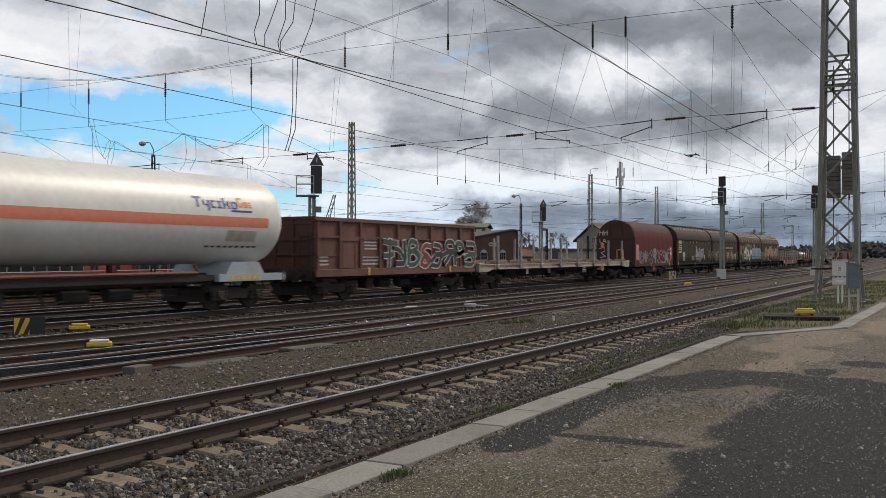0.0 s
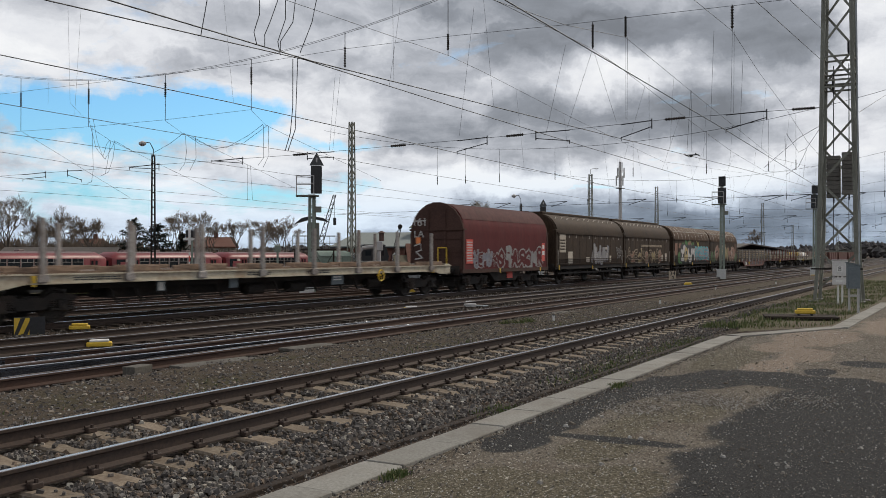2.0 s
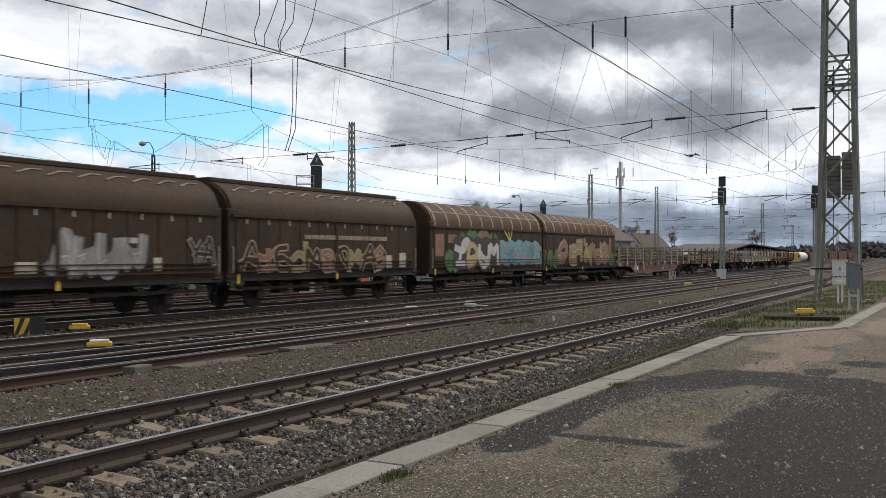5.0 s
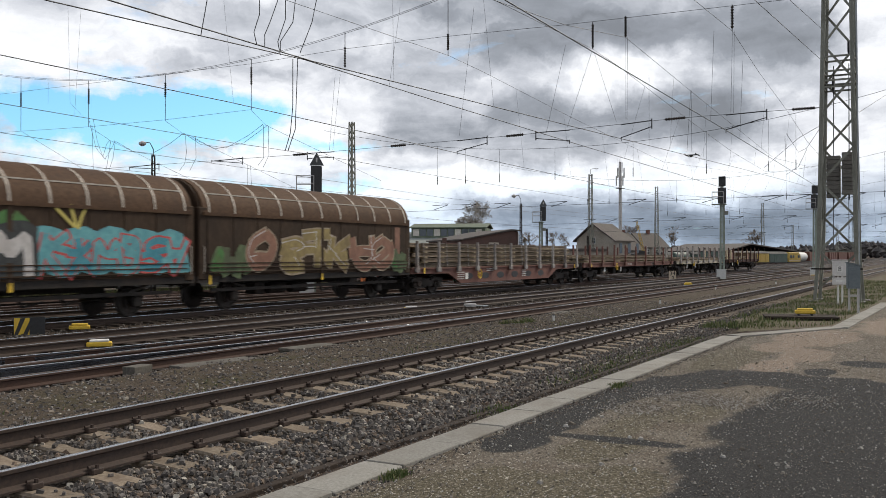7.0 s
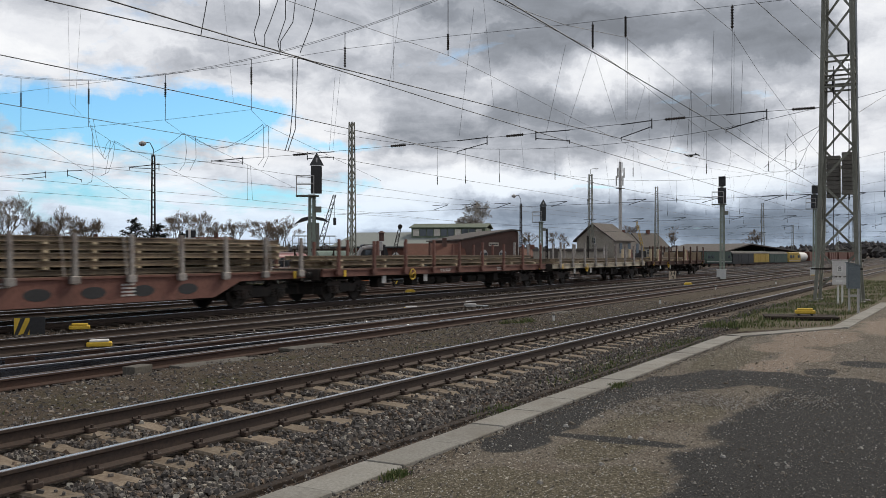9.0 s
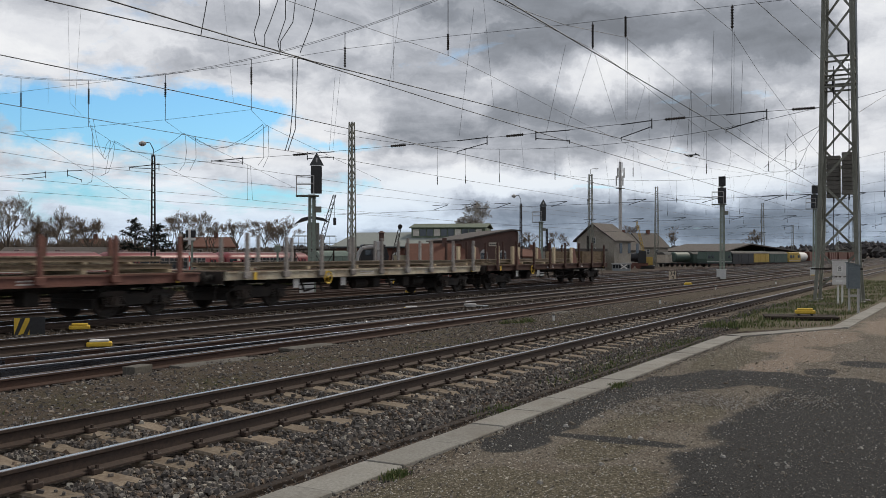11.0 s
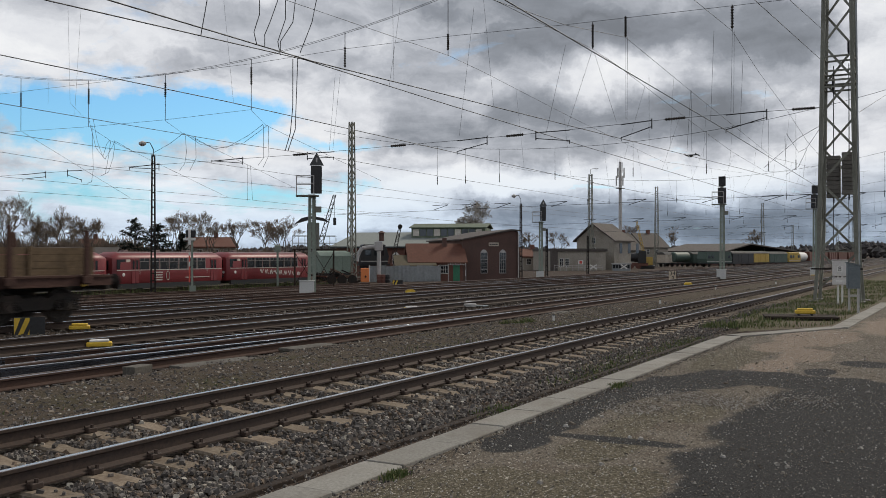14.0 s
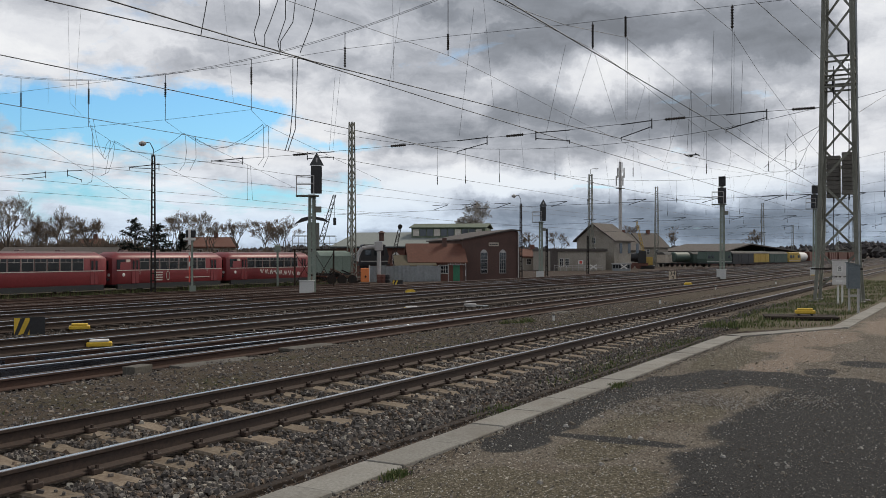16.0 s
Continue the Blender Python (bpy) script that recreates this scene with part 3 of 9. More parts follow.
def sleeper_mesh():
    """Concrete sleeper, thin in the middle, sloped at the rail seats."""
    m = Mesh()
    rings = []
    for y, h, wd in ((-1.30, -0.075, 0.135), (-1.24, -0.045, 0.14), (-0.95, -0.028, 0.13), (-0.55, -0.03, 0.125), (-0.3, -0.062, 0.11), (0.3, -0.062, 0.11), (0.55, -0.03, 0.125), (0.95, -0.028, 0.13), (1.24, -0.045, 0.14), (1.30, -0.075, 0.135)):
        rings.append([(-wd, y, -0.22), (-wd, y, h - 0.02), (-wd + 0.02, y, h), (wd - 0.02, y, h), (wd, y, h - 0.02), (wd, y, -0.22)])
    return m.loft(rings)


CONCRETE = sleeper_mesh().data("sleeper", M_SLEEPER)
CLIP = Mesh()
for o in (-0.75, 0.75):
    for sg in (-1, 1):
        y = o + sg * 0.085
        CLIP.box(-0.06, 0.06, y - 0.04, y + 0.04, -0.03, 0.025, 0.01).rod((0, y + sg * 0.02, 0.0), (0, y + sg * 0.02, 0.055), 0.018, 6)
        CLIP.rod((-0.05, y - sg * 0.03, 0.03), (0.05, y - sg * 0.03, 0.03), 0.014, 5)
CLIP = CLIP.data("rail_clip", M_RAIL)
rnd = random.Random(6)
for k in range(130):
    x = 8.51 + 0.615 * (k - 16)
    sl = part("sleeper", CONCRETE, None, TRACK["track_1"], at=pose(x + rnd.uniform(-0.02, 0.02), 7.11 + rnd.uniform(-0.015, 0.015), rnd.uniform(-0.006, 0.004), 0, 0, rnd.uniform(-0.7, 0.7)))
    part("rail_clip", CLIP, None, sl)
for nm, y, z, body, top in TRACKS[1:]:
    m = Mesh()
    for k in range(260 if y < 30 else 200):
        x = -2 + 0.62 * k
        if y < 48 or 30 < x < 83:
            a = rnd.uniform(-0.03, 0.03)
            m.box(x - 0.13, x + 0.13, y - 1.3 + a, y + 1.3 + a, z - 0.3, z - 0.165 + rnd.uniform(-0.012, 0.01))
    tagged(part("sleepers", m, M_WOOD_SLEEPER, TRACK[nm]), kind="stuff")


def scatter(name, count, place, size, mat, label, category, seed, flat=0.7):
    """Many small angular stones in one mesh."""
    rs = np.random.RandomState(seed)
    xy = place(rs, count)
    n = len(xy)
    base = np.array([(-1, -1, -1), (1, -1, -1), (1, 1, -1), (-1, 1, -1), (-1, -1, 1), (1, -1, 1), (1, 1, 1), (-1, 1, 1)], float)
    v = base[None] * (0.55 + 0.45 * rs.rand(n, 8, 3))
    v[:, 4:, :2] *= 0.35 + 0.5 * rs.rand(n, 1, 2)
    v *= (size[0] + (size[1] - size[0]) * rs.rand(n, 1, 1) ** 2) * (0.7 + 0.6 * rs.rand(n, 1, 3)) * 0.5
    v[:, :, 2] *= flat
    a, t = rs.rand(n) * math.tau, (rs.rand(n) - 0.5) * 1.0
    c, s = np.cos(a)[:, None], np.sin(a)[:, None]
    ct, st = np.cos(t)[:, None], np.sin(t)[:, None]
    x, y, z = v[:, :, 0].copy(), v[:, :, 1].copy(), v[:, :, 2].copy()
    y, z = y * ct - z * st, y * st + z * ct
    v[:, :, 0], v[:, :, 1], v[:, :, 2] = x * c - y * s + xy[:, :1], x * s + y * c + xy[:, 1:2], z + xy[:, 2:3]
    faces = np.array([(0, 3, 2, 1), (4, 5, 6, 7), (0, 1, 5, 4), (1, 2, 6, 5), (2, 3, 7, 6), (3, 0, 4, 7)])
    f = (faces[None] + 8 * np.arange(n)[:, None, None]).reshape(-1, 4)
    me = bpy.data.meshes.new(name)
    me.from_pydata(v.reshape(-1, 3).tolist(), [], f.tolist())
    me.materials.append(mat)
    return tagged(new(name, me), label, category, kind="stuff")


def bed_stones(rs, n):
    x = 2.5 + 34 * rs.rand(n) ** 1.5
    y = 4.85 + np.where(rs.rand(n) < 0.86, 4.1 * rs.rand(n), 4.1 + 2.3 * rs.rand(n))
    keep = np.ones(n, bool)
    for r in (6.36, 7.86):
        keep &= abs(y - r) > 0.11
    ph = np.abs((x - 8.51 + 0.3075) % 0.615 - 0.3075)
    on = (ph < 0.14) & (abs(y - 7.11) < 1.27)
    keep &= ~on | (rs.rand(n) < 0.08)
    z = np.interp(y, (4.85, 5.6, 8.6, 11.25), (-0.055, -0.07, -0.075, -0.2)) + 0.03 * rs.rand(n)
    z = np.maximum(z, -0.07)
    z[on] = -0.02
    return np.stack([x, y, z], 1)[keep]


scatter("ballast_stones", 52000, bed_stones, (0.03, 0.075), M_CHIPS, "angular grey-brown ballast stones round the track", "ballast", 3)


def far_stones(rs, n):
    x = 8 + 60 * rs.rand(n) ** 1.4
    y = 9.2 + 15.5 * rs.rand(n)
    keep = np.ones(n, bool)
    for c in (12.8, 16.9, 21.6):
        for o in (-0.75, 0.75):
            keep &= abs(y - c - o) > 0.12
    keep &= (y > 11.2) | (x > 34)
    return np.stack([x, y, np.interp(y, (9, 11.2), (-0.06, -0.21)) + 0.04 * rs.rand(n)], 1)[keep]


scatter("ballast_stones", 26000, far_stones, (0.035, 0.085), M_CHIPS_FAR, "coarse ballast stones between the running tracks", "ballast", 13)


def lot_grit(rs, n):
    x, y = 3.0 + 20 * rs.rand(n) ** 1.6, -3 + 7.0 * rs.rand(n)
    return np.stack([x, y, np.full(n, 0.013)], 1)


scatter("grit", 40000, lot_grit, (0.005, 0.019), M_GRIT, "pale grit and pebbles strewn over the lot", "gravel", 17, 0.6)
scatter("grit", 20000, lot_grit, (0.004, 0.013), M_TAR_GRIT, "dark loose chippings on the lot", "gravel", 19, 0.6)


def grit_band(rs, n):
    c = np.array(((11.75, 3.1), (11.5, 2.45), (12.15, 1.65), (10.6, 3.3)))[rs.randint(4, size=n)]
    x, y = c[:, 0] + 0.28 * rs.randn(n), c[:, 1] + 0.3 * rs.randn(n)
    return np.stack([x, y, np.full(n, 0.016)], 1)


scatter("grit", 3600, grit_band, (0.008, 0.024), M_GRIT, "drifts of pale pebbles on the worn asphalt", "gravel", 23, 0.6)
scatter("pebbles", 420, lot_grit, (0.03, 0.07), M_GRIT, "scattered larger pebbles and lumps on the lot", "gravel", 29, 0.5)


def kerb_dirt(rs, n):
    x = 3 + 19 * rs.rand(n)
    y = np.where(rs.rand(n) < 0.5, 4.05 - 0.10 * np.abs(rs.randn(n)), 4.46 + 0.12 * np.abs(rs.randn(n)))
    return np.stack([x, y, np.full(n, 0.01)], 1)


scatter("grit", 5000, kerb_dirt, (0.006, 0.03), M_CHIPS, "dirt and small stones gathered along the kerb", "gravel", 31, 0.7)


def blades(name, count, place, height, label, seed):
    """Grass blades as thin bent triangles in one mesh."""
    rs = np.random.RandomState(seed)
    p = place(rs, count)
    n = len(p)
    a, h = rs.rand(n) * math.tau, height[0] + (height[1] - height[0]) * rs.rand(n)
    lean = 0.5 * h * rs.rand(n)
    b = rs.rand(n) * math.tau
    wd = 0.004 + 0.006 * rs.rand(n)
    v = np.zeros((n, 5, 3))
    ca, sa, cb, sb = np.cos(a) * wd, np.sin(a) * wd, np.cos(b) * lean, np.sin(b) * lean
    for j, (sx, f, q) in enumerate(((-1, 0, 0), (1, 0, 0), (0.7, 0.35, 0.6), (-0.7, 0.35, 0.6), (0, 1, 1))):
        v[:, j, 0], v[:, j, 1], v[:, j, 2] = p[:, 0] + sx * ca + f * cb, p[:, 1] + sx * sa + f * sb, p[:, 2] + q * h
    f = []
    for k in range(n):
        f += [(5 * k, 5 * k + 1, 5 * k + 2, 5 * k + 3), (5 * k + 3, 5 * k + 2, 5 * k + 4)]
    me = bpy.data.meshes.new(name)
    me.from_pydata(v.reshape(-1, 3).tolist(), [], f)
    me.materials.append(M_GRASS)
    return tagged(new(name, me), label, "grass", kind="stuff")


def clumps(centres, spread):
    c = np.array(centres, float)

    def place(rs, n):
        k = rs.randint(len(c), size=n)
        return np.stack([c[k, 0] + spread * rs.randn(n) * c[k, 2], c[k, 1] + 0.5 * spread * rs.randn(n) * c[k, 2], np.full(n, 0) + np.interp(c[k, 1], (4, 5, 9, 11), (0, -0.05, -0.08, -0.22))], 1)
    return place


blades("grass", 900, clumps([(23.2, 10.4, 1.0), (23.6, 10.3, 0.8), (22.8, 10.6, 0.7)], 0.22), (0.08, 0.26), "a tuft of green grass in the ballast", 41)
blades("grass", 3000, clumps([(13.0, 4.75, 1.5), (14.4, 4.85, 1.6), (15.8, 4.9, 1.8), (17.2, 4.9, 1.6), (18.6, 4.8, 1.5), (12.2, 4.02, 0.4), (20, 4.8, 1.5), (9.8, 4.6, 0.8), (6.4, 3.95, 0.25)], 0.3), (0.02, 0.07), "short grass and moss along the kerb", 43)


def verge_place(rs, n):
    x = 23 + 45 * rs.rand(n) ** 1.3
    y = 1.9 + 3.6 * rs.rand(n)
    q = np.sin(x * 1.9) + np.sin(y * 3.1 + x) + 0.9 * rs.randn(n)
    keep = (q > -0.2) & (y > np.interp(x, (23, 25.2, 40, 70), (4.2, 2.7, 2.5, 2.3)))
    return np.stack([x, y, np.zeros(n)], 1)[keep]


blades("grass", 30000, verge_place, (0.03, 0.14), "rough green and dry grass round the mast", 45)


def right_place(rs, n):
    x = 30 + 50 * rs.rand(n)
    y = 1.5 - 9 * rs.rand(n) ** 1.5
    return np.stack([x, y, np.zeros(n)], 1)


blades("grass", 12000, right_place, (0.04, 0.18), "rough grass beside the path", 47)


def bed_weeds(rs, n):
    x, y = 5 + 30 * rs.rand(n), 8.8 + 2.6 * rs.rand(n)
    keep = np.sin(x * 2.3 + y) * np.sin(y * 4.1) + 0.5 * rs.randn(n) > 0.7
    return np.stack([x, y, np.interp(y, (9, 11), (-0.06, -0.2))], 1)[keep]


blades("weeds", 5000, bed_weeds, (0.03, 0.1), "dry sparse weeds in the ballast strip", 49)
# ---- the goods train ----
def text_mesh(name, body, size, mat, parent, at):
    cu = bpy.data.curves.new(name, "FONT")
    cu.body, cu.size, cu.align_x, cu.align_y, cu.extrude = body, size, "CENTER", "CENTER", 0.002
    tmp = bpy.data.objects.new(name, cu)
    me = bpy.data.meshes.new_from_object(tmp)
    bpy.data.objects.remove(tmp)
    me.materials.clear()
    me.materials.append(mat)
    return part(name, me, None, parent, at=at)


TRAIN_Y = 21.6
RUNNING, ROLLING = [], []


def run(t):
    """Metres that the train has gone after t seconds."""
    return 13.3 * t + 0.021 * t * t


def wagon(name, label, s):
    w = thing(name, label, "goods wagon", pose(s, TRAIN_Y, 0), "wagons of the goods train")
    RUNNING.append((w, s))
    return w


WHEELSET = Mesh()
for sy in (-1, 1):
    WHEELSET.lathe([(0.10, sy * 0.66), (0.40, sy * 0.67), (0.475, sy * 0.675), (0.475, sy * 0.70), (0.46, sy * 0.705), (0.46, sy * 0.80), (0.40, sy * 0.81), (0.36, sy * 0.765), (0.16, sy * 0.76), (0.12, sy * 0.83)], (0, 0, 0), "y", 24)
WHEELSET.lathe([(0.085, -1.0), (0.085, 1.0)], (0, 0, 0), "y", 10)
WHEELSET = WHEELSET.data("wheelset", M_WHEEL, True)

BOGIE = Mesh()
for sy in (-1, 1):
    y0, y1 = sorted((sy * 0.93, sy * 1.05))
    BOGIE.prism([(-1.42, 0.62), (-1.36, 0.74), (-0.55, 0.78), (-0.35, 0.66), (0.35, 0.66), (0.55, 0.78), (1.36, 0.74), (1.42, 0.62), (0.62, 0.60), (0.42, 0.36), (-0.42, 0.36), (-0.62, 0.60)], "y", y0, y1)
    for ax in (-0.9, 0.9):
        a, b = sorted((sy * 0.96, sy * 1.16))
        BOGIE.box(ax - 0.16, ax + 0.16, a, b, 0.31, 0.63, 0.03)
        BOGIE.lathe([(0.10, 0), (0.10, 0.03 * sy)], (ax, sy * 1.16, 0.46), "y", 10)
        for o in (-0.26, 0.26):
            for k in range(4):
                BOGIE.lathe([(0.085, 0), (0.1, 0.02), (0.085, 0.045)], (ax + o, sy * 1.03, 0.40 + 0.055 * k), "z", 8)
            BOGIE.box(ax + o - 0.11, ax + o + 0.11, sy * 1.03 - 0.1, sy * 1.03 + 0.1, 0.34, 0.39)
BOGIE.box(-0.3, 0.3, -1.0, 1.0, 0.52, 0.72, 0.03)
BOGIE.box(-1.42, -1.32, -0.95, 0.95, 0.56, 0.70)
BOGIE.box(1.32, 1.42, -0.95, 0.95, 0.56, 0.70)
for o in (-1.42, -0.38, 0.38, 1.42):
    BOGIE.box(o - 0.04, o + 0.04, -0.86, 0.86, 0.28, 0.55)
BOGIE = BOGIE.data("bogie", M_CHASSIS)


def wheels(parent, x):
    w = part("wheelset", WHEELSET, None, parent, "dark steel wheels on an axle", at=(x, 0, 0.46))
    ROLLING.append((w, x))


def bogie(parent, x):
    b = part("bogie", BOGIE, None, parent, "black two-axle bogie with coil springs", at=(x, 0, 0))
    for o in (-0.9, 0.9):
        wheels(b, o)


def single_axle(parent, x):
    """Sprung axle without a bogie, with its leaf spring and axle guard."""
    for sy in (-1, 1):
        a, b = sorted((sy * 0.95, sy * 1.15))
        part("axle_box", Mesh().box(x - 0.15, x + 0.15, a, b, 0.30, 0.60, 0.03), M_CHASSIS, parent)
        leaves = Mesh()
        for k in range(5):
            w = 0.6 - 0.1 * k
            leaves.prism([(x - w, 0.84 - 0.02 * k), (x, 0.70 - 0.02 * k), (x + w, 0.84 - 0.02 * k), (x + w, 0.82 - 0.02 * k), (x, 0.68 - 0.02 * k), (x - w, 0.82 - 0.02 * k)], "y", sy * 1.05 - 0.05, sy * 1.05 + 0.05)
        part("leaf_spring", leaves, M_CHASSIS, parent)
        for o in (-0.24, 0.24):
            part("axle_guard", Mesh().bar((x + o, sy * 0.93, 0.25), (x + o * 1.8, sy * 0.93, 1.0), 0.08, 0.03), M_CHASSIS, parent)
    wheels(parent, x)


BUFFER = Mesh()
BUFFER.lathe([(0.11, 0), (0.11, 0.28), (0.085, 0.28), (0.085, 0.5), (0.2, 0.53), (0.225, 0.56), (0.2, 0.6)], (0, 0, 0), "x", 14)
BUFFER = BUFFER.data("buffer", M_CHASSIS, True)
HOOK = Mesh()
HOOK.bar((0, 0, 0), (0.35, 0, -0.02), 0.06, 0.12).rod((0.3, 0, -0.05), (0.42, 0, -0.38), 0.03).rod((0.42, 0, -0.38), (0.25, 0, -0.55), 0.03)
HOOK = HOOK.data("coupling", M_CHASSIS)


def ends(w, L, z=1.04):
    for x, turn in ((0, 180), (L, 0)):
        for y in (-0.875, 0.875):
            part("buffer", BUFFER, None, w, at=pose(x, y, z, 0, 0, turn))
        part("coupling", HOOK, None, w, at=pose(x, 0, z - 0.02, 0, 0, turn))
        beam = Mesh().box(x - 0.06, x + 0.06, -1.25, 1.25, z - 0.2, z + 0.2)
        for y in (-1.0, 1.0):
            beam.rod((x, y, z - 0.15), (x + (0.12 if x else -0.12), y, z - 0.7), 0.018)
        part("end_beam", beam, M_CHASSIS, w)


def brake_gear(w, L, x0, x1, seed):
    """Tanks, levers and rods under the floor."""
    rnd = random.Random(seed)
    m = Mesh()
    m.box(x0, x1, -0.12, 0.12, 0.72, 1.0).box(x0, x1, -0.95, -0.85, 0.86, 1.0).box(x0, x1, 0.85, 0.95, 0.86, 1.0)
    x = x0 + 0.6
    while x < x1 - 1.2:
        k = rnd.random()
        if k < 0.3:
            m.lathe([(0.05, 0), (0.19, 0.04), (0.19, 0.9), (0.05, 0.94)], (x, -0.6, 0.62), "x", 10)
        elif k < 0.6:
            m.box(x, x + 0.5, -0.95, -0.5, 0.45, 0.85, 0.03)
        else:
            m.bar((x, -0.9, 0.95), (x + 0.3, -0.9, 0.45), 0.05, 0.08).bar((x + 0.3, -0.9, 0.45), (x + 0.9, -0.9, 0.55), 0.04, 0.05)
        x += rnd.uniform(0.9, 1.7)
    m.rod((x0, -0.4, 0.5), (x1, -0.4, 0.5), 0.025).rod((x0, 0.5, 0.62), (x1, 0.5, 0.62), 0.03)
    part("brake_gear", m, M_CHASSIS, w)


def plates(parent, rects, material, y, name="label_plate"):
    """Small flat plates on a side wall; rect: x, z, width, height."""
    for x, z, a, b in rects:
        part(name, Mesh().box(x, x + a, y - 0.006, y, z, z + b), material, parent)


def bars(parent, x, z, w, h, rows, material, y, seed):
    """Unreadable small print as rows of bars."""
    rnd, m = random.Random(seed), Mesh()
    for r in range(rows):
        zz, xx = z + h - (r + 0.75) * h / rows, x
        while xx < x + w - 0.03:
            step = rnd.uniform(0.05, 0.25) * min(1.0, w)
            m.box(xx, min(x + w, xx + step * 0.8), y - 0.005, y, zz, zz + h / rows * 0.5)
            xx += step
    part("print", m, material, parent)


def stroke(m, pts, width, y, at):
    """A painted band along a line of (x, z) points."""
    n, i = len(pts), len(m.v)
    for k, (x, z) in enumerate(pts):
        a, b = pts[max(0, k - 1)], pts[min(n - 1, k + 1)]
        d = Vector((b[0] - a[0], b[1] - a[1]))
        d = d.normalized() if d.length > 1e-6 else Vector((1, 0))
        g = width / 2
        for sg in (-1, 1):
            px, pz = x - d.y * g * sg, z + d.x * g * sg
            m.v.append((px, at(pz) - y if at else y, pz))
    for k in range(n - 1):
        m.f.append((i + 2 * k, i + 2 * k + 1, i + 2 * k + 3, i + 2 * k + 2))


LETTERS = {
    "A": (((0, 0), (0.35, 1), (0.5, 1), (0.9, 0)), ((0.2, 0.38), (0.72, 0.38))),
    "B": (((0.1, 0), (0.1, 1), (0.7, 0.92), (0.65, 0.6), (0.1, 0.52)), ((0.6, 0.55), (0.92, 0.3), (0.6, 0.02), (0.1, 0))),
    "D": (((0.1, 0), (0.1, 1), (0.6, 0.95), (0.92, 0.55), (0.7, 0.08), (0.1, 0)),),
    "E": (((0.85, 1), (0.1, 0.95), (0.1, 0), (0.9, 0.04)), ((0.1, 0.5), (0.7, 0.54))),
    "J": (((0.2, 1), (0.9, 0.97)), ((0.62, 1), (0.6, 0.25), (0.35, 0), (0.02, 0.2))),
    "K": (((0.1, 0), (0.14, 1)), ((0.85, 1), (0.2, 0.48), (0.9, 0))),
    "L": (((0.2, 1), (0.1, 0.02), (0.9, 0.05)),),
    "M": (((0, 0), (0.12, 1), (0.48, 0.35), (0.82, 1), (0.95, 0)),),
    "O": (((0.5, 1), (0.1, 0.75), (0.06, 0.3), (0.45, 0), (0.88, 0.25), (0.9, 0.72), (0.5, 1)),),
    "P": (((0.12, 0), (0.12, 1), (0.75, 0.95), (0.85, 0.65), (0.6, 0.45), (0.12, 0.45)),),
    "R": (((0.12, 0), (0.12, 1), (0.75, 0.95), (0.8, 0.65), (0.15, 0.48)), ((0.4, 0.48), (0.92, 0))),
    "S": (((0.9, 0.9), (0.45, 1), (0.1, 0.75), (0.4, 0.52), (0.85, 0.35), (0.6, 0.02), (0.05, 0.08)),),
    "T": (((0, 0.95), (0.95, 1)), ((0.48, 1), (0.45, 0))),
    "U": (((0.08, 1), (0.1, 0.25), (0.45, 0), (0.85, 0.2), (0.9, 1)),),
    "Y": (((0.05, 1), (0.45, 0.52), (0.92, 1)), ((0.45, 0.52), (0.4, 0)))}


def rounded(line):
    """Corners of a line cut once."""
    out = [line[0]]
    for (ax, az), (bx, bz) in zip(line, line[1:]):
        out += [(ax * 0.78 + bx * 0.22, az * 0.78 + bz * 0.22), (ax * 0.22 + bx * 0.78, az * 0.22 + bz * 0.78)]
    return out + [line[-1]]


